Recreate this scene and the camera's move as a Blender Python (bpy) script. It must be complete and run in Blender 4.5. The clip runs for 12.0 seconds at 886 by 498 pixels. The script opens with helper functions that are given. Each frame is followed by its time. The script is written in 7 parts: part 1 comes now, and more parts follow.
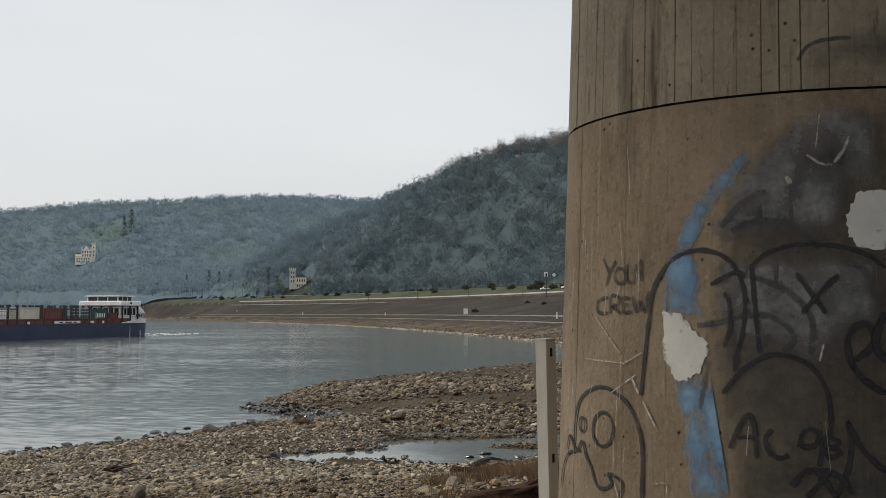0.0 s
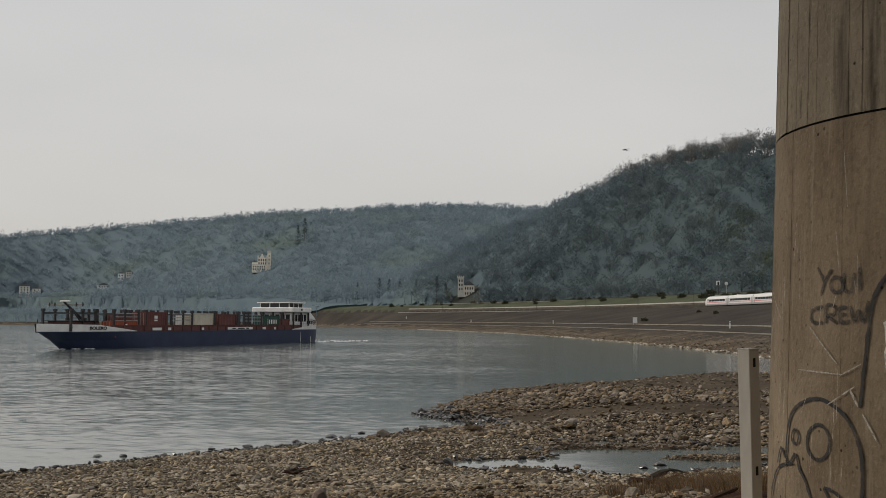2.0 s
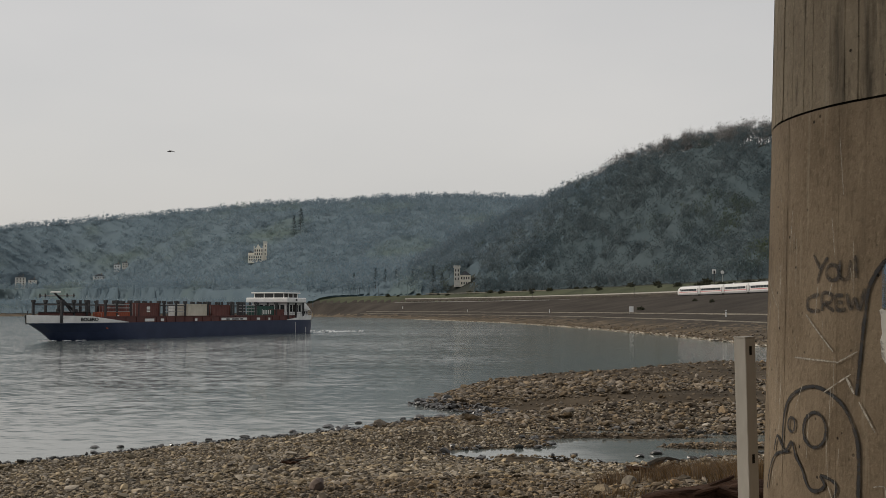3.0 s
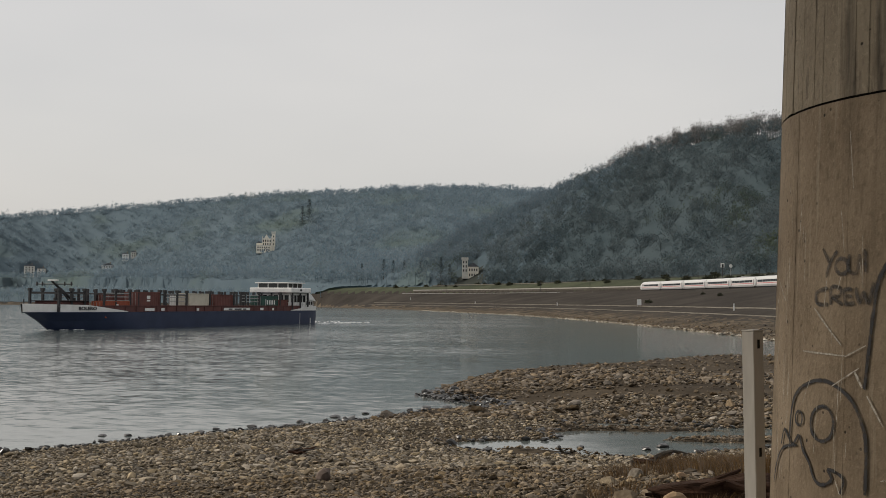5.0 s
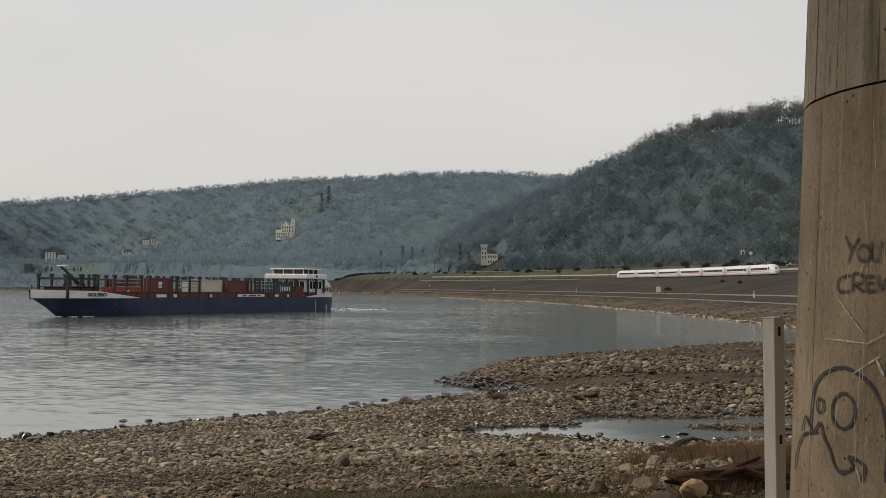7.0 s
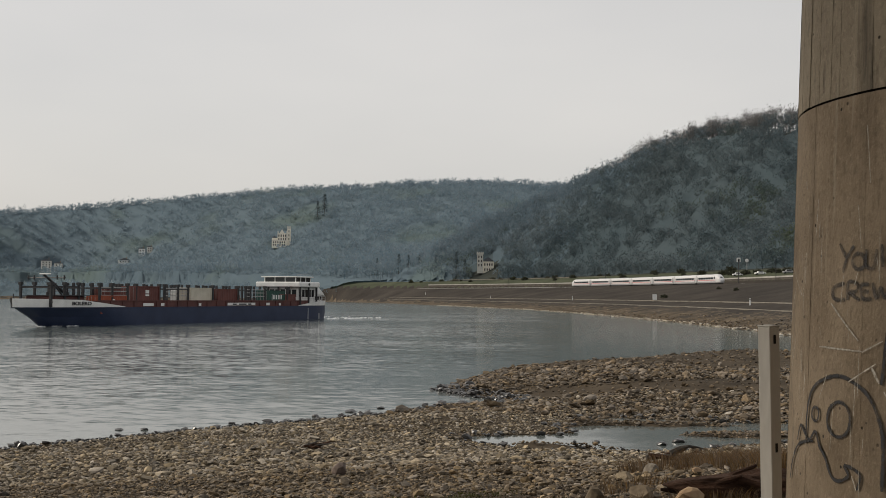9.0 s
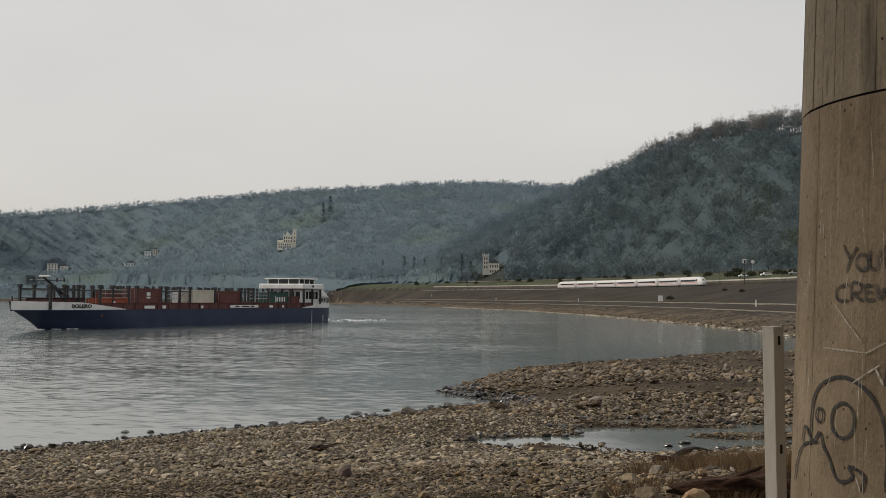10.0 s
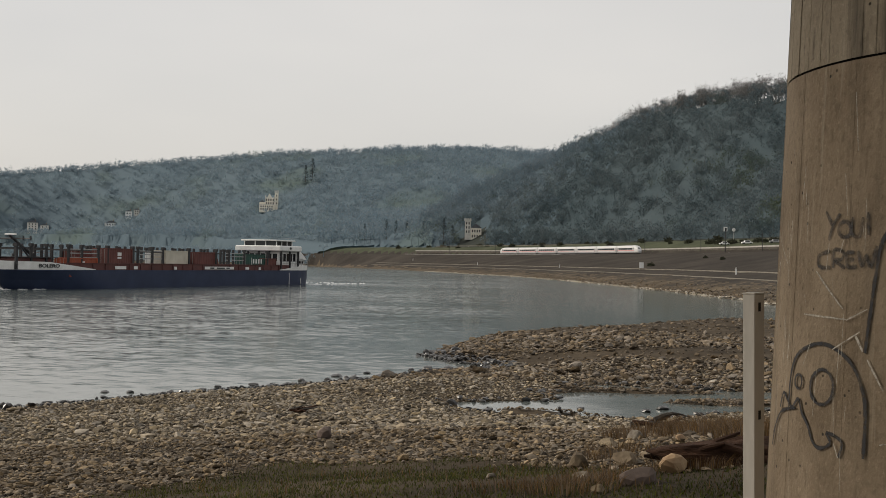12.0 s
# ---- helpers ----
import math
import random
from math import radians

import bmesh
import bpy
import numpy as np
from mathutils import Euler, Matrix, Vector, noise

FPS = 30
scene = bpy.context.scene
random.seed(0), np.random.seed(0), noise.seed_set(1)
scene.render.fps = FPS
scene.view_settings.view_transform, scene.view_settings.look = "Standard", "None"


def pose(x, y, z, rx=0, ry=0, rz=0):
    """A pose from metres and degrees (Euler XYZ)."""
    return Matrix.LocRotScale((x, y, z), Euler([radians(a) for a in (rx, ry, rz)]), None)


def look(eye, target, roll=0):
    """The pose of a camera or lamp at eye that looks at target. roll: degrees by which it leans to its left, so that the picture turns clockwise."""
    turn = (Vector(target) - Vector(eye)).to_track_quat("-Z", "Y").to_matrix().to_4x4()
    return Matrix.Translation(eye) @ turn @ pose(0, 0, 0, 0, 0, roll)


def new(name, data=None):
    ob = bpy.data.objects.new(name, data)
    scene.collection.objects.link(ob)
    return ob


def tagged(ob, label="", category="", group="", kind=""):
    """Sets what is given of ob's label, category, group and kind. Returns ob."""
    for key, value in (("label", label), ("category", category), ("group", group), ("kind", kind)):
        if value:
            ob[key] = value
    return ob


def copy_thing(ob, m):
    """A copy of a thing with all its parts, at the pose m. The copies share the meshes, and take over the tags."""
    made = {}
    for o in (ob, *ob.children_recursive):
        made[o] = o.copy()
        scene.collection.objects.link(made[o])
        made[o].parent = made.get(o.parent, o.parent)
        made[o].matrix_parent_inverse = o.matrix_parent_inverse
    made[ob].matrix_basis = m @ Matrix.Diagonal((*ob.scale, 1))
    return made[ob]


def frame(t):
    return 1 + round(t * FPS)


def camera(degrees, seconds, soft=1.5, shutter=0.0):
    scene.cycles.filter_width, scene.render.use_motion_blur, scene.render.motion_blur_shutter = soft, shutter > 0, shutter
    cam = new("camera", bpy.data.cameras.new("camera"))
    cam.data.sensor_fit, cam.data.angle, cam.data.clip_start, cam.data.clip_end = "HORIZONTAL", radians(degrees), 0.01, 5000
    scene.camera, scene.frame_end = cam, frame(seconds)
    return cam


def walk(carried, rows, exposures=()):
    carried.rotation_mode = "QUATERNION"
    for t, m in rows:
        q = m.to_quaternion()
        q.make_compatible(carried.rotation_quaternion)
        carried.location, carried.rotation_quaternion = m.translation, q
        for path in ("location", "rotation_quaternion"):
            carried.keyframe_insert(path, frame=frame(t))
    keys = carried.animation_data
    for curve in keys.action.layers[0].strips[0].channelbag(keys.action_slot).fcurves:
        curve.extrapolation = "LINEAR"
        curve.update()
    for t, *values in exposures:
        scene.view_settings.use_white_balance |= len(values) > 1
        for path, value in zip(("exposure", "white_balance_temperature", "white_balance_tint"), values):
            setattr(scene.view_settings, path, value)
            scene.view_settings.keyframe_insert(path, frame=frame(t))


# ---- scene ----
cam = camera(40.4, 12.0, soft=0.6)
PATH = [
    (0, (0.135, -0.011, 4.611), (0.144, 1.986, 4.717), -0.1),
    (0.1, (0.116, -0.014, 4.61), (0.086, 1.982, 4.744), -0),
    (0.2, (0.096, -0.016, 4.609), (0.011, 1.978, 4.769), 0.1),
    (0.3, (0.077, -0.019, 4.609), (-0.038, 1.973, 4.737), 0.1),
    (0.4, (0.057, -0.021, 4.608), (-0.095, 1.969, 4.723), 0.2),
    (0.5, (0.038, -0.024, 4.607), (-0.138, 1.965, 4.716), 0.3),
    (0.6, (0.03, -0.028, 4.607), (-0.185, 1.96, 4.716), 0.2),
    (0.7, (0.023, -0.031, 4.606), (-0.196, 1.955, 4.7), 0),
    (0.8, (0.015, -0.035, 4.606), (-0.183, 1.951, 4.7), -0.1),
    (0.9, (0.008, -0.038, 4.605), (-0.202, 1.946, 4.71), -0.3),
    (1, (0, -0.042, 4.605), (-0.231, 1.941, 4.731), -0.4),
    (1.5, (0, -0.014, 4.609), (-0.256, 1.966, 4.729), -0.2),
    (2, (-0.005, -0.039, 4.61), (-0.273, 1.94, 4.729), 0.3),
    (2.5, (-0.005, -0.035, 4.609), (-0.263, 1.945, 4.719), 0),
    (4.5, (-0.005, -0.03, 4.608), (-0.286, 1.948, 4.703), 0.5),
    (5, (-0.006, -0.032, 4.606), (-0.281, 1.947, 4.694), 0.5),
    (5.5, (-0.008, -0.037, 4.602), (-0.254, 1.947, 4.661), 0.5),
    (6, (-0.005, -0.02, 4.607), (-0.283, 1.96, 4.663), 0.4),
    (6.5, (-0.01, -0.038, 4.605), (-0.317, 1.937, 4.671), 0.6),
    (8.5, (-0.009, -0.034, 4.604), (-0.309, 1.942, 4.669), 0.7),
    (9, (-0.005, -0.026, 4.608), (-0.305, 1.95, 4.687), 0.5),
    (9.5, (-0.005, -0.04, 4.607), (-0.315, 1.934, 4.685), 0.7),
    (10, (0.002, -0.034, 4.608), (-0.307, 1.94, 4.69), 0.4),
    (10.1, (0.003, -0.032, 4.608), (-0.3, 1.945, 4.689), 0.4),
    (10.2, (0.004, -0.03, 4.608), (-0.291, 1.949, 4.687), 0.4),
    (10.3, (0.006, -0.027, 4.607), (-0.253, 1.954, 4.665), 0.5),
    (10.4, (0.007, -0.025, 4.607), (-0.221, 1.958, 4.652), 0.5),
    (10.5, (0.008, -0.023, 4.607), (-0.223, 1.963, 4.651), 0.5),
    (10.6, (0.007, -0.024, 4.606), (-0.228, 1.961, 4.646), 0.6),
    (10.7, (0.007, -0.025, 4.606), (-0.237, 1.96, 4.646), 0.7),
    (10.8, (0.006, -0.026, 4.605), (-0.236, 1.958, 4.65), 0.8),
    (10.9, (0.006, -0.027, 4.605), (-0.242, 1.957, 4.65), 0.9),
    (11, (0.005, -0.028, 4.604), (-0.247, 1.955, 4.648), 1),
    (11.5, (0.001, -0.017, 4.603), (-0.269, 1.965, 4.631), 1.3),
    (12, (0, -0.002, 4.6), (-0.279, 1.978, 4.623), 1.1),
]
walk(cam, [(t, look(eye, target, roll)) for t, eye, target, roll in PATH],
     exposures=[(0, 0.19, 6300, 9), (0.5, 0.09, 6400, 9), (1.0, -0.10, 6600, 11), (1.5, -0.18, 6650, 11), (2.7, -0.18, 6650, 11), (4.5, -0.11, 6650, 11), (6.5, -0.01, 6700, 11), (9.5, -0.05, 6700, 11), (10.3, -0.07, 6700, 11), (11, -0.03, 6750, 11), (12, 0.01, 6750, 11)])


# ---- world and sun ----
world = bpy.data.worlds.new("sky")
scene.world = world
world.use_nodes = True
wn, wl = world.node_tree.nodes, world.node_tree.links
SUN_ELEV, SUN_AZ = 33.0, -84.0  # degrees; azimuth clockwise from +y
sky = wn.new("ShaderNodeTexSky")
sky.sky_type = "NISHITA"
sky.sun_disc = False
sky.sun_elevation, sky.sun_rotation = radians(SUN_ELEV), radians(SUN_AZ)
sky.air_density, sky.dust_density, sky.ozone_density = 1.0, 4.0, 1.0
# a thin overcast veil over the sky, faintly mottled
veil_at = wn.new("ShaderNodeTexCoord")
veil_map = wn.new("ShaderNodeMapping")
veil_map.inputs["Scale"].default_value = (1.0, 1.0, 3.0)
veil_noise = wn.new("ShaderNodeTexNoise")
veil_noise.inputs["Scale"].default_value = 1.6
veil_noise.inputs["Detail"].default_value = 4.0
veil_ramp = wn.new("ShaderNodeValToRGB")
veil_ramp.color_ramp.elements[0].position, veil_ramp.color_ramp.elements[1].position = 0.3, 0.75
veil_ramp.color_ramp.elements[0].color = (5.5, 5.55, 5.55, 1)
veil_ramp.color_ramp.elements[1].color = (6.8, 6.7, 6.5, 1)
veil_mix = wn.new("ShaderNodeMixRGB")
veil_mix.inputs["Fac"].default_value = 0.8
wl.new(veil_at.outputs["Generated"], veil_map.inputs["Vector"])
wl.new(veil_map.outputs["Vector"], veil_noise.inputs["Vector"])
wl.new(veil_noise.outputs["Fac"], veil_ramp.inputs["Fac"])
wl.new(sky.outputs["Color"], veil_mix.inputs["Color1"])
wl.new(veil_ramp.outputs["Color"], veil_mix.inputs["Color2"])
wl.new(veil_mix.outputs["Color"], wn["Background"].inputs["Color"])
wn["Background"].inputs["Strength"].default_value = 0.118

sun = new("sun", bpy.data.lights.new("sun", "SUN"))
sun.data.energy, sun.data.angle, sun.data.color = 2.8, radians(8), (1.0, 0.93, 0.82)
sun_way = Vector((math.sin(radians(SUN_AZ)) * math.cos(radians(SUN_ELEV)), math.cos(radians(SUN_AZ)) * math.cos(radians(SUN_ELEV)), math.sin(radians(SUN_ELEV))))
sun.matrix_world = look(sun_way * 300, (0, 0, 0))


# ---- materials ----
def material(name, dark, light, scale=4.0, rough=0.8, metal=0.0, bump=0.3, fine=40.0, dist=0.02, stretch=(1, 1, 1), vary=0.0, spec=0.5, warp=0.0, grime=None):
    """Two scales of noise between two colours, with fine relief; vary: change from piece to piece."""
    m = bpy.data.materials.new(name)
    m.use_nodes = True
    n, l = m.node_tree.nodes, m.node_tree.links
    b = n["Principled BSDF"]
    b.inputs["Roughness"].default_value, b.inputs["Metallic"].default_value = rough, metal
    b.inputs["Specular IOR Level"].default_value = spec
    at = n.new("ShaderNodeTexCoord")
    mp = n.new("ShaderNodeMapping")
    mp.inputs["Scale"].default_value = stretch
    l.new(at.outputs["Object"], mp.inputs["Vector"])
    big, small = n.new("ShaderNodeTexNoise"), n.new("ShaderNodeTexNoise")
    big.inputs["Scale"].default_value, small.inputs["Scale"].default_value = scale, fine
    big.inputs["Detail"].default_value, small.inputs["Detail"].default_value = 5, 4
    big.inputs["Distortion"].default_value = warp
    for t in (big, small):
        l.new(mp.outputs["Vector"], t.inputs["Vector"])
    add = n.new("ShaderNodeMath")
    add.operation = "MULTIPLY_ADD"
    add.inputs[1].default_value = 0.4
    l.new(small.outputs["Fac"], add.inputs[0])
    l.new(big.outputs["Fac"], add.inputs[2])
    rng = n.new("ShaderNodeMapRange")
    rng.inputs["From Min"].default_value, rng.inputs["From Max"].default_value = 0.45, 0.95
    l.new(add.outputs[0], rng.inputs["Value"])
    mix = n.new("ShaderNodeMixRGB")
    mix.inputs["Color1"].default_value, mix.inputs["Color2"].default_value = (*dark, 1), (*light, 1)
    l.new(rng.outputs[0], mix.inputs["Fac"])
    out = mix.outputs["Color"]
    if grime:
        gn = n.new("ShaderNodeTexNoise")
        gn.inputs["Scale"].default_value, gn.inputs["Detail"].default_value = grime[1], 6
        gm = n.new("ShaderNodeMapping")
        gm.inputs["Scale"].default_value = grime[2]
        l.new(at.outputs["Object"], gm.inputs["Vector"])
        l.new(gm.outputs["Vector"], gn.inputs["Vector"])
        gr = n.new("ShaderNodeMapRange")
        gr.inputs["From Min"].default_value, gr.inputs["From Max"].default_value = grime[3], grime[4]
        l.new(gn.outputs["Fac"], gr.inputs["Value"])
        g = n.new("ShaderNodeMixRGB")
        l.new(gr.outputs[0], g.inputs["Fac"])
        l.new(out, g.inputs["Color1"])
        g.inputs["Color2"].default_value = (*grime[0], 1)
        out = g.outputs["Color"]
    if vary:
        info, geo = n.new("ShaderNodeObjectInfo"), n.new("ShaderNodeNewGeometry")
        s = n.new("ShaderNodeMath")
        s.operation = "ADD"
        l.new(info.outputs["Random"], s.inputs[0])
        l.new(geo.outputs["Random Per Island"], s.inputs[1])
        fr = n.new("ShaderNodeMath")
        fr.operation = "FRACT"
        l.new(s.outputs[0], fr.inputs[0])
        vr = n.new("ShaderNodeMapRange")
        vr.inputs["To Min"].default_value, vr.inputs["To Max"].default_value = 1 - vary, 1 + vary
        l.new(fr.outputs[0], vr.inputs["Value"])
        hs = n.new("ShaderNodeHueSaturation")
        l.new(vr.outputs[0], hs.inputs["Value"])
        l.new(out, hs.inputs["Color"])
        hr = n.new("ShaderNodeMapRange")
        hr.inputs["To Min"].default_value, hr.inputs["To Max"].default_value = 0.6, 1.25
        hm = n.new("ShaderNodeMath")
        hm.operation = "MULTIPLY"
        hm.inputs[1].default_value = 7.13
        hf = n.new("ShaderNodeMath")
        hf.operation = "FRACT"
        l.new(fr.outputs[0], hm.inputs[0])
        l.new(hm.outputs[0], hf.inputs[0])
        l.new(hf.outputs[0], hr.inputs["Value"])
        l.new(hr.outputs[0], hs.inputs["Saturation"])
        out = hs.outputs["Color"]
    l.new(out, b.inputs["Base Color"])
    if bump:
        bp = n.new("ShaderNodeBump")
        bp.inputs["Strength"].default_value, bp.inputs["Distance"].default_value = bump, dist
        l.new(add.outputs[0], bp.inputs["Height"])
        l.new(bp.outputs["Normal"], b.inputs["Normal"])
    return m


def water_material():
    m = bpy.data.materials.new("river_water")
    m.use_nodes = True
    n, l = m.node_tree.nodes, m.node_tree.links
    b = n["Principled BSDF"]
    b.inputs["Base Color"].default_value = (0.11, 0.126, 0.121, 1)
    b.inputs["Roughness"].default_value = 0.1
    b.inputs["IOR"].default_value = 1.33
    at = n.new("ShaderNodeTexCoord")
    # slopes of the ripples at three scales, steeper in the ruffled patches
    slope = None
    for scale, stretch, detail, weight in ((0.12, (0.4, 1, 1), 3, 0.03), (0.9, (0.3, 1, 1), 4, 0.1), (4.5, (0.3, 1, 1), 4, 0.26)):
        mp = n.new("ShaderNodeMapping")
        mp.inputs["Scale"].default_value = stretch
        mp.inputs["Rotation"].default_value = (0, 0, radians(8))
        t = n.new("ShaderNodeTexNoise")
        t.inputs["Scale"].default_value, t.inputs["Detail"].default_value = scale, detail
        l.new(at.outputs["Object"], mp.inputs["Vector"])
        l.new(mp.outputs["Vector"], t.inputs["Vector"])
        v = n.new("ShaderNodeVectorMath")
        v.operation = "MULTIPLY_ADD"
        v.inputs[1].default_value, v.inputs[2].default_value = (weight, weight * 1.6, 0), (-weight / 2, -weight * 0.8, 0)
        l.new(t.outputs["Color"], v.inputs[0])
        if slope:
            a = n.new("ShaderNodeVectorMath")
            l.new(slope, a.inputs[0])
            l.new(v.outputs[0], a.inputs[1])
            slope = a.outputs[0]
        else:
            slope = v.outputs[0]
    calm = n.new("ShaderNodeTexNoise")
    calm.inputs["Scale"].default_value, calm.inputs["Detail"].default_value = 0.035, 4
    cm = n.new("ShaderNodeMapping")
    cm.inputs["Scale"].default_value = (0.25, 1, 1)
    cm.inputs["Rotation"].default_value = (0, 0, radians(8))
    l.new(at.outputs["Object"], cm.inputs["Vector"])
    l.new(cm.outputs["Vector"], calm.inputs["Vector"])
    cr = n.new("ShaderNodeMapRange")
    cr.inputs["From Min"].default_value, cr.inputs["From Max"].default_value = 0.35, 0.65
    cr.inputs["To Min"].default_value, cr.inputs["To Max"].default_value = 0.5, 1.25
    l.new(calm.outputs["Fac"], cr.inputs["Value"])
    # calm in the shelter of the bank, ruffled out in the stream
    apart = n.new("ShaderNodeSeparateXYZ")
    l.new(at.outputs["Object"], apart.inputs[0])
    stream = n.new("ShaderNodeMapRange")
    stream.inputs["From Min"].default_value, stream.inputs["From Max"].default_value = -3.0, -26.0
    stream.inputs["To Min"].default_value, stream.inputs["To Max"].default_value = 0.06, 1.2
    l.new(apart.outputs["X"], stream.inputs["Value"])
    both = n.new("ShaderNodeMath")
    both.operation = "MULTIPLY"
    l.new(cr.outputs[0], both.inputs[0])
    l.new(stream.outputs[0], both.inputs[1])
    offshore = n.new("ShaderNodeMapRange")
    offshore.inputs["From Min"].default_value, offshore.inputs["From Max"].default_value = 42.0, 110.0
    offshore.inputs["To Min"].default_value, offshore.inputs["To Max"].default_value = 0.28, 1.0
    l.new(apart.outputs["Y"], offshore.inputs["Value"])
    breeze = n.new("ShaderNodeMath")
    breeze.operation = "MULTIPLY_ADD"
    breeze.inputs[2].default_value = 0.045
    l.new(both.outputs[0], breeze.inputs[0])
    l.new(offshore.outputs[0], breeze.inputs[1])
    k = n.new("ShaderNodeVectorMath")
    k.operation = "SCALE"
    l.new(slope, k.inputs[0])
    l.new(breeze.outputs[0], k.inputs["Scale"])
    up = n.new("ShaderNodeVectorMath")
    up.inputs[1].default_value = (0, 0, 1)
    l.new(k.outputs[0], up.inputs[0])
    unit = n.new("ShaderNodeVectorMath")
    unit.operation = "NORMALIZE"
    l.new(up.outputs[0], unit.inputs[0])
    l.new(unit.outputs[0], b.inputs["Normal"])
    return m


WATER = water_material()
GROUND = material("bank_soil", (0.026, 0.02, 0.014), (0.085, 0.066, 0.045), scale=0.5, fine=9, rough=0.95, bump=0.5, dist=0.06, spec=0.08)


def concrete(name, dark, light, stain, stained, pale, rough=0.85):
    """Cast concrete: blotches, runs of dirt, pale lime runs, blow holes and a sandy grain."""
    m = bpy.data.materials.new(name)
    m.use_nodes = True
    n, l = m.node_tree.nodes, m.node_tree.links
    b = n["Principled BSDF"]
    b.inputs["Roughness"].default_value, b.inputs["Specular IOR Level"].default_value = rough, 0.25
    at = n.new("ShaderNodeTexCoord")

    def noise(scale, stretch, lo, hi, detail=6):
        mp, t, r = n.new("ShaderNodeMapping"), n.new("ShaderNodeTexNoise"), n.new("ShaderNodeMapRange")
        mp.inputs["Scale"].default_value = stretch
        t.inputs["Scale"].default_value, t.inputs["Detail"].default_value, t.inputs["Roughness"].default_value = scale, detail, 0.6
        r.inputs["From Min"].default_value, r.inputs["From Max"].default_value = lo, hi
        l.new(at.outputs["Object"], mp.inputs["Vector"])
        l.new(mp.outputs["Vector"], t.inputs["Vector"])
        l.new(t.outputs["Fac"], r.inputs["Value"])
        return r.outputs[0]

    def blend(below, above, fac, amount):
        mx, k = n.new("ShaderNodeMixRGB"), n.new("ShaderNodeMath")
        k.operation = "MULTIPLY"
        k.inputs[1].default_value = amount
        l.new(fac, k.inputs[0])
        l.new(k.outputs[0], mx.inputs["Fac"])
        for socket, c in ((mx.inputs["Color1"], below), (mx.inputs["Color2"], above)):
            if isinstance(c, tuple):
                socket.default_value = (*c, 1)
            else:
                l.new(c, socket)
        return mx.outputs["Color"]

    out = blend(dark, light, noise(2.3, (1, 1, 0.7), 0.32, 0.68), 1.0)
    out = blend(out, tuple(0.55 * k for k in dark), noise(38, (1, 1, 0.8), 0.52, 0.74), 0.5)
    out = blend(out, tuple(min(0.7, 1.25 * k) for k in light), noise(60, (1, 1, 1), 0.55, 0.75), 0.45)
    out = blend(out, stain, noise(11, (1, 1, 0.07), 0.56, 0.72), stained)
    out = blend(out, stain, noise(26, (1, 1, 0.16), 0.62, 0.74), stained * 0.9)
    out = blend(out, pale, noise(30, (1, 1, 0.03), 0.6, 0.75), 0.5)
    holes, few = n.new("ShaderNodeTexVoronoi"), n.new("ShaderNodeMapRange")
    holes.inputs["Scale"].default_value = 17
    few.inputs["From Min"].default_value, few.inputs["From Max"].default_value = 0.12, 0.07
    l.new(at.outputs["Object"], holes.inputs["Vector"])
    l.new(holes.outputs["Distance"], few.inputs["Value"])
    some = n.new("ShaderNodeMath")
    some.operation = "MULTIPLY"
    l.new(few.outputs[0], some.inputs[0])
    l.new(noise(3.1, (1, 1, 1), 0.46, 0.56, 2), some.inputs[1])
    out = blend(out, (0.02, 0.016, 0.012), some.outputs[0], 0.9)
    l.new(out, b.inputs["Base Color"])
    grain = n.new("ShaderNodeMath")
    grain.operation = "SUBTRACT"
    l.new(noise(70, (1, 1, 0.6), 0.2, 0.8, 8), grain.inputs[0])
    l.new(some.outputs[0], grain.inputs[1])
    bp = n.new("ShaderNodeBump")
    bp.inputs["Strength"].default_value, bp.inputs["Distance"].default_value = 0.6, 0.006
    l.new(grain.outputs[0], bp.inputs["Height"])
    l.new(bp.outputs["Normal"], b.inputs["Normal"])
    return m


CONCRETE = concrete("smooth_brown_concrete", (0.18, 0.135, 0.088), (0.36, 0.285, 0.2), (0.09, 0.066, 0.044), 0.45, (0.42, 0.36, 0.27))
CONCRETE_PALE = concrete("board_marked_concrete", (0.22, 0.18, 0.13), (0.4, 0.34, 0.25), (0.045, 0.038, 0.03), 0.8, (0.4, 0.36, 0.28))
# hull blue is lightened to put distance haze into the colour
HULL_BLUE = material("hull_blue_paint", (0.017, 0.027, 0.062), (0.03, 0.045, 0.094), scale=0.4, fine=6, rough=0.45, bump=0.05)
WHITE_PAINT = material("white_paint", (0.62, 0.62, 0.60), (0.8, 0.8, 0.78), scale=0.8, fine=9, rough=0.5, bump=0.05)
TRAIN_WHITE = material("train_white_paint", (0.5, 0.5, 0.5), (0.57, 0.57, 0.565), scale=0.5, fine=6, rough=0.35, bump=0.0)


DARK_GAP = material("dark_gap", (0.008, 0.007, 0.006), (0.016, 0.014, 0.012), rough=0.95, bump=0)
DARK_GLASS = material("dark_glass", (0.012, 0.015, 0.018), (0.025, 0.028, 0.03), scale=0.3, rough=0.12, bump=0.0)
RED_BROWN = material("red_brown_paint", (0.07, 0.024, 0.022), (0.13, 0.045, 0.038), scale=0.6, fine=7, rough=0.6, bump=0.1)
STEEL_DARK = material("dark_steel", (0.012, 0.013, 0.016), (0.03, 0.03, 0.032), scale=1.5, fine=12, rough=0.55, bump=0.05)
STEEL_GREY = material("grey_steel", (0.22, 0.23, 0.23), (0.38, 0.38, 0.37), scale=1.5, fine=12, rough=0.5, bump=0.05)
TRAIN_GREY = material("train_grey_paint", (0.2, 0.2, 0.205), (0.27, 0.27, 0.27), scale=0.5, rough=0.4, bump=0)
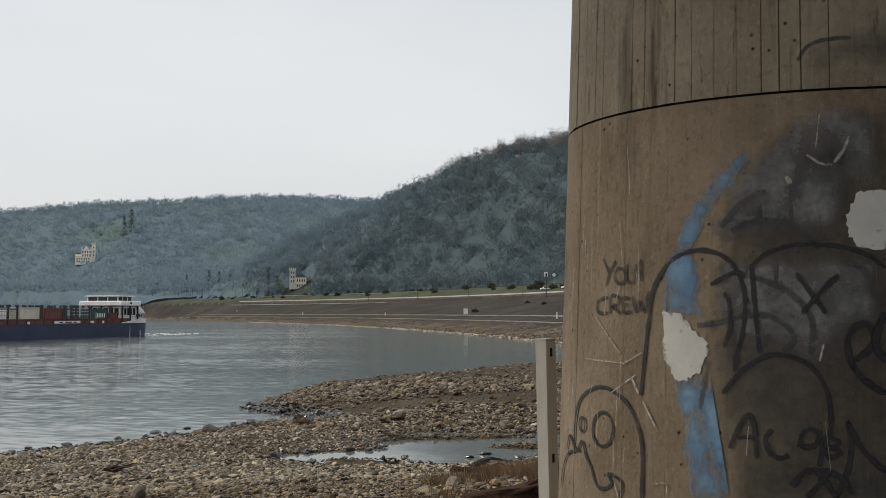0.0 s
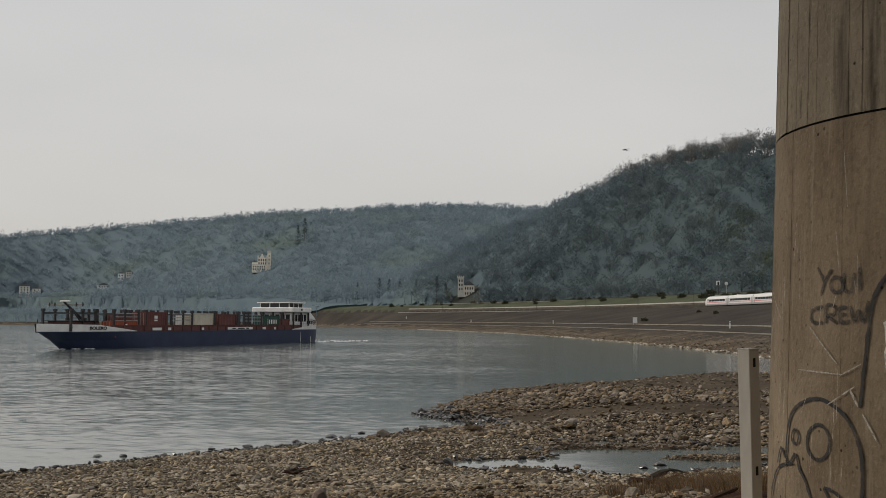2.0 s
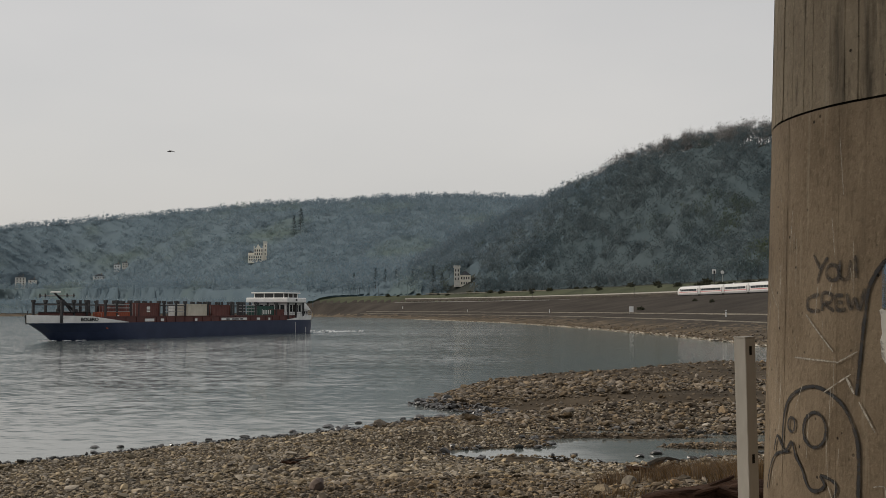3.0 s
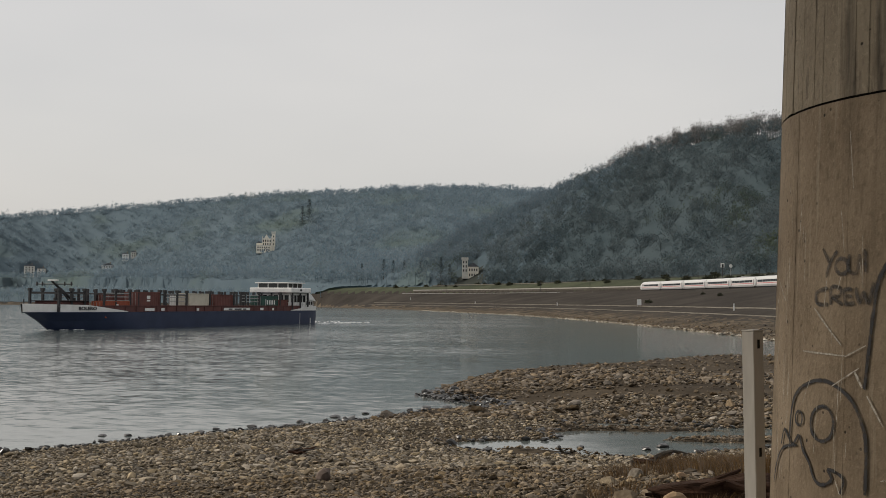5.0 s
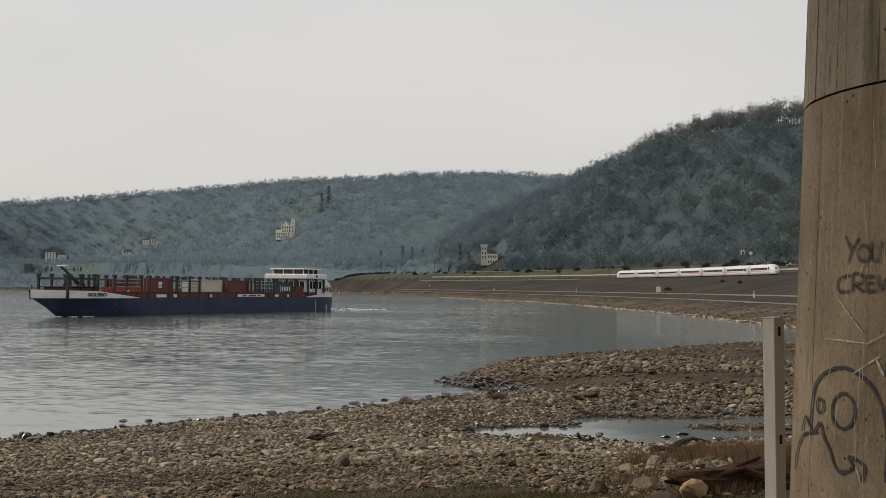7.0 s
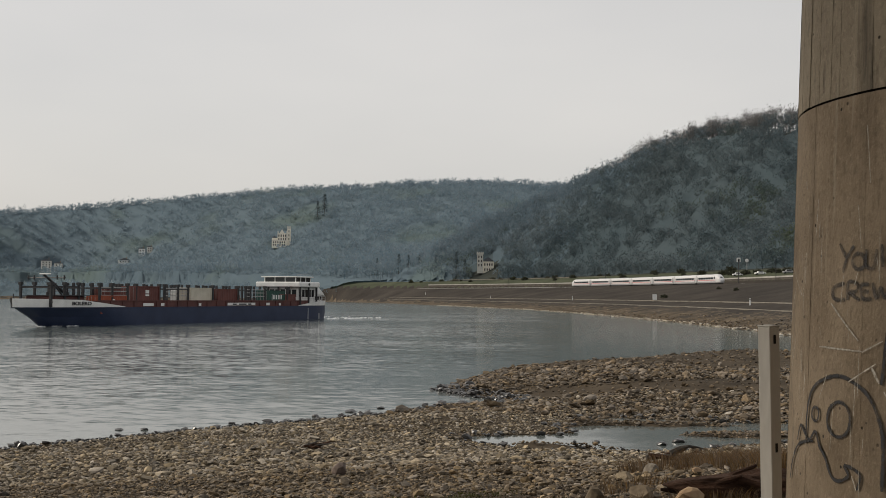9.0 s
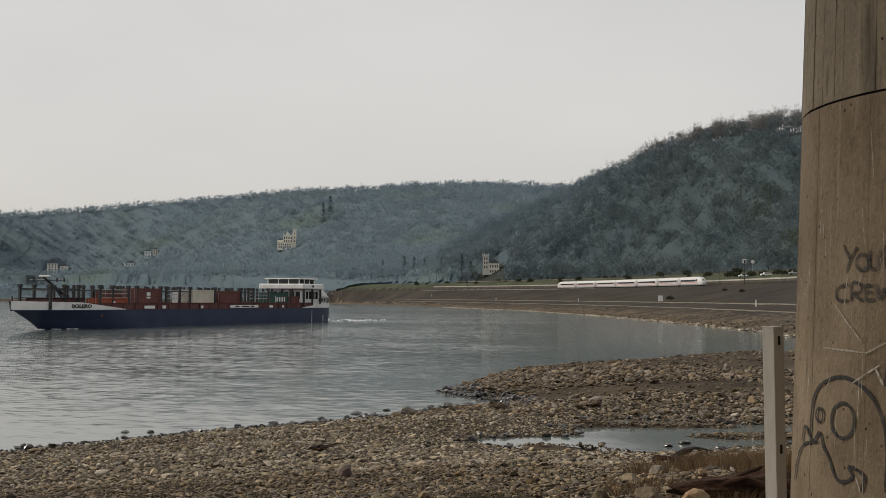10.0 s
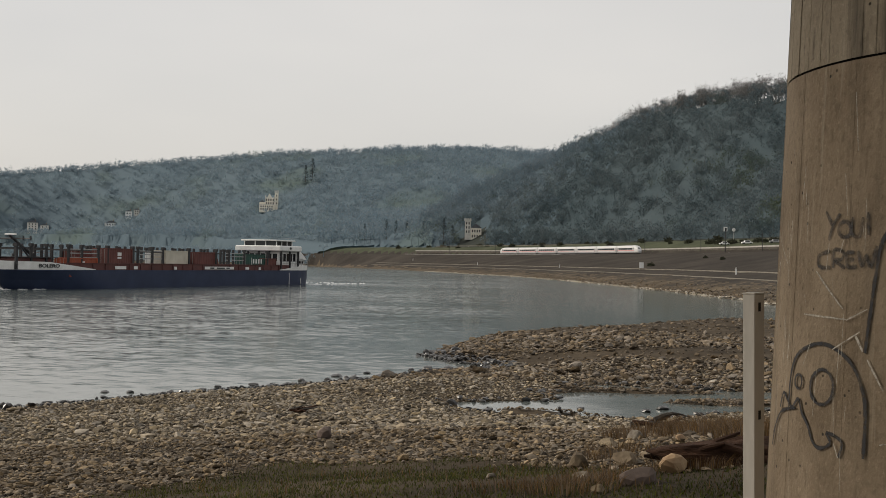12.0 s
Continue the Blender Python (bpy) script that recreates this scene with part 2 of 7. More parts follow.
STRIPE_RED = material("red_stripe_paint", (0.42, 0.02, 0.03), (0.52, 0.03, 0.04), scale=0.5, rough=0.4, bump=0)
CARGO_ORANGE = material("container_orange", (0.22, 0.045, 0.02), (0.34, 0.08, 0.035), scale=0.7, fine=5, rough=0.6, bump=0.1)
CARGO_RED = material("container_rust_red", (0.085, 0.024, 0.02), (0.15, 0.05, 0.04), scale=0.7, fine=5, rough=0.6, bump=0.1)
CARGO_BEIGE = material("container_beige", (0.46, 0.42, 0.34), (0.6, 0.56, 0.47), scale=0.7, fine=5, rough=0.6, bump=0.1)
CARGO_WHITE = material("container_white", (0.6, 0.6, 0.58), (0.75, 0.75, 0.73), scale=0.7, fine=5, rough=0.6, bump=0.1)
CARGO_GREEN = material("container_green", (0.012, 0.05, 0.04), (0.025, 0.085, 0.065), scale=0.7, fine=5, rough=0.6, bump=0.1)
FOAM = material("foam", (0.5, 0.53, 0.54), (0.8, 0.82, 0.82), scale=2, rough=0.9, bump=0.2)
BALLAST = material("ballast_stone", (0.05, 0.045, 0.04), (0.12, 0.10, 0.085), scale=1.5, fine=20, rough=0.95, bump=0.6, spec=0.08)
WALL_DARK = material("old_stone_wall", (0.05, 0.045, 0.04), (0.12, 0.11, 0.095), scale=0.8, fine=6, rough=0.95, bump=0.5, spec=0.08)
COPING = material("pale_coping_concrete", (0.27, 0.26, 0.24), (0.4, 0.385, 0.355), scale=0.3, fine=3, rough=0.9, bump=0.2, spec=0.1)
KERB = material("pale_weathered_stone", (0.13, 0.12, 0.1), (0.22, 0.205, 0.175), scale=0.3, fine=3, rough=0.9, bump=0.2, spec=0.1)
ASPHALT = material("asphalt", (0.04, 0.04, 0.04), (0.07, 0.07, 0.068), scale=0.5, fine=20, rough=0.9, bump=0.2)
STONE_WARM = material("warm_yellow_render", (0.72, 0.66, 0.55), (0.84, 0.8, 0.7), scale=0.3, fine=2, rough=0.9, bump=0.1)
STONE_PALE = material("pale_render", (0.5, 0.48, 0.43), (0.68, 0.66, 0.6), scale=0.3, fine=2, rough=0.9, bump=0.1)
STONE_BROWN = material("brown_stone", (0.16, 0.13, 0.09), (0.28, 0.23, 0.16), scale=0.5, fine=3, rough=0.9, bump=0.2)
ROOF_GREY = material("slate_roof", (0.06, 0.065, 0.075), (0.12, 0.125, 0.135), scale=0.6, fine=4, rough=0.7, bump=0.2)
POST_WHITE = material("post_white_paint", (0.4, 0.375, 0.33), (0.6, 0.57, 0.51), scale=3.0, fine=30, rough=0.6, bump=0.15, dist=0.003, stretch=(1, 1, 0.25), grime=((0.25, 0.2, 0.15), 5.0, (1, 1, 0.3), 0.62, 0.75))


def paint(name, dark, light, cover, rough=0.7, scale=9.0, soft=0.12):
    """Paint that has worn through: it covers in blotches and lets the concrete show between them."""
    m = material(name, dark, light, scale=6.0, fine=40, rough=rough, bump=0.1, dist=0.002)
    n, l = m.node_tree.nodes, m.node_tree.links
    at = n.new("ShaderNodeTexCoord")
    no = n.new("ShaderNodeTexNoise")
    no.inputs["Scale"].default_value, no.inputs["Detail"].default_value = scale, 8
    no.inputs["Roughness"].default_value = 0.65
    l.new(at.outputs["Object"], no.inputs["Vector"])
    mr = n.new("ShaderNodeMapRange")
    mr.inputs["From Min"].default_value, mr.inputs["From Max"].default_value = 0.5 - cover - soft, 0.5 - cover + soft
    # thinner towards the edge of the spray
    thick = n.new("ShaderNodeAttribute")
    thick.attribute_name = "cover"
    less = n.new("ShaderNodeMath")
    less.operation = "MULTIPLY_ADD"
    less.inputs[1].default_value, less.inputs[2].default_value = 0.6, -0.6
    l.new(thick.outputs["Fac"], less.inputs[0])
    total = n.new("ShaderNodeMath")
    l.new(no.outputs["Fac"], total.inputs[0])
    l.new(less.outputs[0], total.inputs[1])
    l.new(total.outputs[0], mr.inputs["Value"])
    l.new(mr.outputs[0], n["Principled BSDF"].inputs["Alpha"])
    return m


PAINT_BLACK = paint("black_spray", (0.012, 0.012, 0.014), (0.03, 0.03, 0.033), 0.22, scale=30, soft=0.25)
PAINT_LETTER = paint("thin_black_spray", (0.02, 0.018, 0.018), (0.05, 0.045, 0.042), 0.08, scale=30, soft=0.3)
PAINT_FADED = paint("faded_spray", (0.05, 0.055, 0.065), (0.09, 0.095, 0.105), 0.06, scale=25, soft=0.32)
PAINT_CHALK = paint("chalk", (0.42, 0.38, 0.31), (0.62, 0.58, 0.5), 0.09, scale=70, soft=0.22)
PAINT_BLUE = paint("blue_spray", (0.1, 0.22, 0.4), (0.27, 0.43, 0.58), 0.14, scale=7, soft=0.22)
PAINT_WHITE = paint("white_spray", (0.62, 0.6, 0.55), (0.78, 0.76, 0.7), 0.2, scale=16, soft=0.08)
PAINT_GREY = paint("grey_overpaint", (0.07, 0.07, 0.075), (0.36, 0.355, 0.35), 0.06, scale=9, soft=0.22)
# dark film: old grey paint, and shade put into the colour
PAINT_SHADE_FILM = paint("dark_paint_shade_film", (0.04, 0.04, 0.04), (0.1, 0.095, 0.085), 0.04, scale=4, soft=0.35)
PAINT_PINK = paint("pink_overpaint", (0.2, 0.13, 0.14), (0.34, 0.25, 0.26), -0.05, scale=8, soft=0.25)
GRAVEL_FAR = material("far_gravel_shore", (0.035, 0.028, 0.021), (0.15, 0.12, 0.085), scale=0.12, fine=1.6, rough=0.95, bump=0.6, dist=0.4, spec=0.05)
DEAD_GRASS = material("winter_grass_slope", (0.026, 0.023, 0.020), (0.062, 0.054, 0.046), scale=0.05, fine=0.7, rough=0.95, bump=0.5, dist=0.4, spec=0.05)
BANK_GRASS = material("grassy_bank", (0.04, 0.046, 0.03), (0.08, 0.088, 0.056), scale=0.06, fine=0.7, rough=0.95, bump=0.5, dist=0.4, spec=0.05)
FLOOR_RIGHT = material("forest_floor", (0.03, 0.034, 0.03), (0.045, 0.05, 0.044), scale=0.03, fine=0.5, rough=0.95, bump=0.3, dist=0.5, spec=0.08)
# far floor: blue-grey distance haze is put into the base colour
FLOOR_FAR_HAZE = material("far_hazed_forest_floor", (0.098, 0.132, 0.153), (0.115, 0.149, 0.169), scale=0.015, fine=0.3, rough=0.95, bump=0.1, dist=0.5, spec=0.0)
# hillside twigs: a light blue-grey haze tint is mixed into the colour
TWIGS_RIGHT_HAZE = material("hazed_twigs", (0.079, 0.112, 0.127), (0.132, 0.164, 0.175), scale=0.018, fine=0.3, rough=0.9, bump=0, vary=0.1, spec=0.0, grime=((0.1, 0.124, 0.08), 0.02, (1, 1, 1), 0.55, 0.7))
# end of the hill: paler and bluer, a stronger haze tint in the colour
TWIGS_MID_HAZE = material("woods_edge_hazed_twigs", (0.128, 0.178, 0.211), (0.176, 0.228, 0.264), scale=0.018, fine=0.3, rough=0.9, bump=0, vary=0.1, spec=0.0)
# close tops of the hillside, blued for haze like the twigs
CANOPY_RIGHT_HAZE = material("hazed_close_twigs", (0.073, 0.101, 0.114), (0.103, 0.131, 0.142), scale=0.018, fine=0.3, rough=0.9, bump=0, spec=0.0)
# its close tops carry the same stronger haze tint
CANOPY_MID_HAZE = material("woods_edge_hazed_close_twigs", (0.099, 0.138, 0.164), (0.128, 0.169, 0.194), scale=0.018, fine=0.3, rough=0.9, bump=0, spec=0.0)
# far canopy: colour paled and blued to stand in for haze
CANOPY_FAR_HAZE = material("far_hazed_close_twigs", (0.127, 0.174, 0.207), (0.152, 0.200, 0.229), scale=0.008, fine=0.12, rough=0.9, bump=0, spec=0.0, grime=((0.138, 0.182, 0.176), 0.011, (1, 1, 1), 0.55, 0.72))
TWIGS_CREST = material("crest_twigs", (0.125, 0.125, 0.125), (0.19, 0.185, 0.18), scale=0.03, fine=0.4, rough=0.9, bump=0, vary=0.15, spec=0.08)
# far twigs: the haze is part of this base colour
TWIGS_FAR_HAZE = material("far_hazed_twigs", (0.173, 0.235, 0.281), (0.211, 0.279, 0.319), scale=0.008, fine=0.12, rough=0.9, bump=0, vary=0.04, spec=0.0, grime=((0.185, 0.24, 0.235), 0.011, (1, 1, 1), 0.55, 0.72))
BARK = material("dark_bark", (0.035, 0.032, 0.028), (0.08, 0.07, 0.06), scale=1.0, fine=9, rough=0.9, bump=0.4)
# needles lightened and blued so the colour holds the haze
CONIFER_HAZE = material("hazed_conifer_needles", (0.078, 0.108, 0.122), (0.108, 0.138, 0.15), scale=0.1, fine=0.8, rough=0.9, bump=0, vary=0.2, spec=0.08)
BUSH_LEAF = material("bush_twigs", (0.03, 0.034, 0.024), (0.075, 0.078, 0.05), scale=0.1, fine=0.8, rough=0.9, bump=0, vary=0.3, spec=0.08)
STONE = material("river_stone", (0.1, 0.08, 0.055), (0.36, 0.3, 0.215), scale=3.0, fine=22, rough=0.85, bump=0.35, dist=0.02, vary=0.58, spec=0.2)
STONE_SPIT = material("rubble_stone", (0.05, 0.038, 0.026), (0.23, 0.18, 0.125), scale=2.0, fine=14, rough=0.9, bump=0.4, dist=0.03, vary=0.5, spec=0.2)
STONE_DIRTY = material("soiled_river_stone", (0.07, 0.052, 0.034), (0.27, 0.212, 0.142), scale=3.0, fine=22, rough=0.9, bump=0.35, dist=0.02, vary=0.6, spec=0.2)
STONE_WASHED = material("washed_pale_stone", (0.3, 0.26, 0.2), (0.5, 0.45, 0.36), scale=1.0, fine=8, rough=0.9, bump=0.3, dist=0.02, vary=0.3, spec=0.2)
STONE_WET = material("wet_dark_stone", (0.018, 0.017, 0.016), (0.05, 0.047, 0.044), scale=3.0, fine=20, rough=0.35, bump=0.3, dist=0.02, vary=0.3)
STONE_RUST = material("ochre_stone", (0.24, 0.14, 0.07), (0.46, 0.33, 0.19), scale=4.0, fine=25, rough=0.85, bump=0.4, dist=0.02)
STONE_BROWNISH = material("brown_boulder", (0.07, 0.05, 0.04), (0.15, 0.11, 0.09), scale=4.0, fine=25, rough=0.85, bump=0.4, dist=0.02)
GRASS = material("short_grass", (0.035, 0.042, 0.012), (0.1, 0.105, 0.032), scale=0.9, fine=8, rough=0.8, bump=0, vary=0.45, spec=0.1)
STRAW = material("dry_grass", (0.09, 0.055, 0.028), (0.2, 0.135, 0.075), scale=1.2, fine=9, rough=0.85, bump=0, vary=0.4, spec=0.08)
DRIFTWOOD = material("rotten_wood", (0.016, 0.008, 0.005), (0.085, 0.043, 0.025), scale=3.0, fine=30, rough=0.85, bump=0.9, dist=0.03, stretch=(0.25, 2.0, 2.0), spec=0.2)


def leafy(m, share=0.5):
    """Thin leaves and twigs let part of the light through."""
    n, l = m.node_tree.nodes, m.node_tree.links
    b = n["Principled BSDF"]
    tr = n.new("ShaderNodeBsdfTranslucent")
    l.new(b.inputs["Base Color"].links[0].from_socket, tr.inputs["Color"])
    mx = n.new("ShaderNodeMixShader")
    mx.inputs["Fac"].default_value = share
    l.new(b.outputs[0], mx.inputs[1])
    l.new(tr.outputs[0], mx.inputs[2])
    l.new(mx.outputs[0], n["Material Output"].inputs["Surface"])


for leaf in (TWIGS_RIGHT_HAZE, TWIGS_MID_HAZE, TWIGS_FAR_HAZE, TWIGS_CREST, CONIFER_HAZE, BUSH_LEAF, GRASS, STRAW):
    leafy(leaf)


def massed(m, way):
    """One fixed normal makes the whole canopy shade evenly, flattened as if by haze."""
    n, l = m.node_tree.nodes, m.node_tree.links
    d = n.new("ShaderNodeCombineXYZ")
    for i, k in enumerate(Vector(way).normalized()):
        d.inputs[i].default_value = k
    l.new(d.outputs[0], n["Principled BSDF"].inputs["Normal"])
    m.cycles.use_bump_map_correction = False


for mass in (CANOPY_RIGHT_HAZE, CANOPY_MID_HAZE, CANOPY_FAR_HAZE):
    massed(mass, (-0.5, -0.25, 0.83))
    leafy(mass, 0.35)


# ---- helpers for meshes ----
def thing(name, label, category, at=None, group="", kind=""):
    ob = new(name)
    ob.empty_display_size = 0.2
    if at is not None:
        ob.matrix_basis = at
    return tagged(ob, label, category, group, kind)


def mesh_of(name, bm, mats):
    me = bpy.data.meshes.new(name)
    bm.to_mesh(me)
    bm.free()
    for m in mats if isinstance(mats, (list, tuple)) else [mats]:
        me.materials.append(m)
    return me


def part(name, bm, mat, parent, label="", smooth=False):
    me = mesh_of(name, bm, mat) if isinstance(bm, bmesh.types.BMesh) else bm
    if smooth:
        me.polygons.foreach_set("use_smooth", [True] * len(me.polygons))
    ob = new(name, me)
    ob.parent = parent
    return tagged(ob, label)


def single(name, bm, mat, label, category, group="", kind="", at=None, smooth=False):
    me = mesh_of(name, bm, mat)
    if smooth:
        me.polygons.foreach_set("use_smooth", [True] * len(me.polygons))
    ob = new(name, me)
    if at is not None:
        ob.matrix_basis = at
    return tagged(ob, label, category, group, kind)


def box(bm, x0, x1, y0, y1, z0, z1, bevel=0.0, m=None):
    r = bmesh.ops.create_cube(bm, size=1)
    vs = r["verts"]
    for v in vs:
        v.co = Vector(((x0 + x1) / 2 + v.co.x * (x1 - x0), (y0 + y1) / 2 + v.co.y * (y1 - y0), (z0 + z1) / 2 + v.co.z * (z1 - z0)))
    if bevel:
        es = list({e for v in vs for e in v.link_edges})
        g = bmesh.ops.bevel(bm, geom=es, offset=bevel, segments=1, affect="EDGES", clamp_overlap=True)
        vs = list({v for f in g["faces"] for v in f.verts} | {v for v in vs if v.is_valid})
    if m is not None:
        for v in vs:
            v.co = m @ v.co
    return vs


def boxed(*spans, bevel=0.0):
    bm = bmesh.new()
    for s in spans:
        box(bm, *s, bevel=bevel)
    return bm


def rod(bm, a, b, r, r2=None, sides=6, caps=True):
    a, b = Vector(a), Vector(b)
    q = (b - a).to_track_quat("Z", "Y").to_matrix()
    rings = []
    for p, rad in ((a, r), (b, r if r2 is None else r2)):
        rings.append([bm.verts.new(p + q @ Vector((rad * math.cos(2 * math.pi * i / sides), rad * math.sin(2 * math.pi * i / sides), 0))) for i in range(sides)])
    for i in range(sides):
        bm.faces.new((rings[0][i], rings[0][(i + 1) % sides], rings[1][(i + 1) % sides], rings[1][i]))
    if caps:
        bm.faces.new(rings[0][::-1])
        bm.faces.new(rings[1])


def sweep(bm, pts, width, height, closed=False):
    """A ribbon with a rectangular section along points (x, y, z)."""
    rings = []
    n = len(pts)
    for i, p in enumerate(pts):
        d = (Vector(pts[min(i + 1, n - 1)]) - Vector(pts[max(i - 1, 0)]))
        d.z = 0
        d.normalize()
        s = Vector((d.y, -d.x, 0)) * width / 2
        p = Vector(p)
        rings.append([bm.verts.new(q) for q in (p - s, p + s, p + s + Vector((0, 0, height)), p - s + Vector((0, 0, height)))])
    for a, b in zip(rings, rings[1:]):
        for i in range(4):
            bm.faces.new((a[i], a[(i + 1) % 4], b[(i + 1) % 4], b[i]))
    bm.faces.new(rings[0][::-1])
    bm.faces.new(rings[-1])


def np_mesh(name, verts, faces, mats, smooth=False):
    """A mesh from numpy arrays; faces: equal sizes in one array."""
    me = bpy.data.meshes.new(name)
    k = faces.shape[1]
    me.vertices.add(len(verts))
    me.vertices.foreach_set("co", np.asarray(verts, dtype=np.float32).ravel())
    me.loops.add(faces.size)
    me.loops.foreach_set("vertex_index", faces.astype(np.int32).ravel())
    me.polygons.add(len(faces))
    me.polygons.foreach_set("loop_start", np.arange(0, faces.size, k, dtype=np.int32))
    me.polygons.foreach_set("use_smooth", np.full(len(faces), smooth, dtype=bool))
    me.update(calc_edges=True)
    for m in mats if isinstance(mats, (list, tuple)) else [mats]:
        me.materials.append(m)
    return me


# ---- the lie of the land ----
SHORE = [(-900, -900), (-900, 1100), (-820, 1300), (-700, 1370), (-430, 1150), (-230, 922), (-128, 706), (-73, 547), (-38, 448), (-13.5, 353), (2.2, 275), (12, 221), (17, 191),
         (20, 160), (26, 142), (25, 122), (10.8, 104.7), (4.5, 100), (-0.9, 93.5), (-4.9, 87), (-7.6, 76.7), (-8.8, 66.7), (-9.1, 58.9), (-7.4, 56), (-5.5, 53.8),
         (-5.2, 52), (-7.7, 50.6), (-8.2, 48.6), (-9.6, 46.1), (-11.8, 42.7), (-14.2, 39.7), (-16.6, 35.7), (-17.9, 33.6), (-24, 25), (-36, 6), (-60, -40), (-200, -900)]
POOL = [(-5.6, 39.6), (-4.6, 38.0), (-3.2, 37.0), (0.4, 36.8), (2.2, 37.4), (4.2, 39.4), (9, 42), (9, 47), (4.9, 46), (1.5, 46.8), (-0.4, 47.0), (-1.7, 45.6), (-2.4, 43.0), (-1.6, 41.2), (-3.2, 40.4)]
TRACK_C, TRACK_R, RAIL_Z = (-934.2, 208.7), 1006.8, 10.35
RIGHT_RIDGE = [(-6.0, 0.05, 1120), (-4.2, 0.07, 1090), (-2.71, 0.088, 1050), (-0.73, 0.1054, 960), (0.05, 0.1161, 920), (1.1, 0.1278, 880), (2.91, 0.1402, 830), (5.47, 0.1521, 770), (7.88, 0.1571, 730), (14, 0.16, 690), (30, 0.16, 640), (60, 0.16, 620)]
FAR_RIDGE = [(-60, 0.05, 1700), (-40, 0.06, 1700), (-28.28, 0.0677, 1750), (-26.37, 0.071, 1750), (-22.17, 0.0799, 1750), (-18.58, 0.0869, 1750), (-15.7, 0.0923, 1750), (-12.51, 0.0935, 1750), (-10.37, 0.0972, 1750),
             (-7.68, 0.0982, 1750), (-5.79, 0.0974, 1750), (-2.84, 0.0943, 1750), (6, 0.09, 1800), (20, 0.08, 1800)]


def ridge_line(rows, trees):
    return [(r * math.sin(radians(a)), r * math.cos(radians(a)), 4.6 + e * r - trees) for a, e, r in rows]


RIDGES = (ridge_line(RIGHT_RIDGE, 19.0), ridge_line(FAR_RIDGE, 21.0))


def line_distance(x, y, line):
    """Distance to a polyline and the third coordinate at the nearest point."""
    best, third = np.full(x.shape, 1e9), np.zeros(x.shape)
    for a, b in zip(line, line[1:]):
        dx, dy = b[0] - a[0], b[1] - a[1]
        u = np.clip(((x - a[0]) * dx + (y - a[1]) * dy) / (dx * dx + dy * dy), 0, 1)
        d = np.hypot(x - a[0] - u * dx, y - a[1] - u * dy)
        near = d < best
        best = np.where(near, d, best)
        if len(a) > 2:
            third = np.where(near, a[2] + u * (b[2] - a[2]), third)
    return best, third


def inside(x, y, poly):
    odd = np.zeros(x.shape, dtype=bool)
    for (ax, ay), (bx, by) in zip(poly, poly[1:] + poly[:1]):
        cross = ((ay > y) != (by > y)) & (x < (bx - ax) * (y - ay) / (by - ay + 1e-12) + ax)
        odd ^= cross
    return odd


def ripple(x, y, scale, seed):
    """A cheap smooth noise, about -1 to 1, from turned sines."""
    rng = np.random.RandomState(seed)
    total = np.zeros(np.shape(x))
    for _ in range(9):
        a, f, p = rng.uniform(0, 6.28), rng.uniform(0.5, 2.2) / scale, rng.uniform(0, 6.28)
        total = total + np.sin((x * np.cos(a) + y * np.sin(a)) * f + p)
    return total / 4.5


def smooth01(v):
    v = np.clip(v, 0, 1)
    return v * v * (3 - 2 * v)


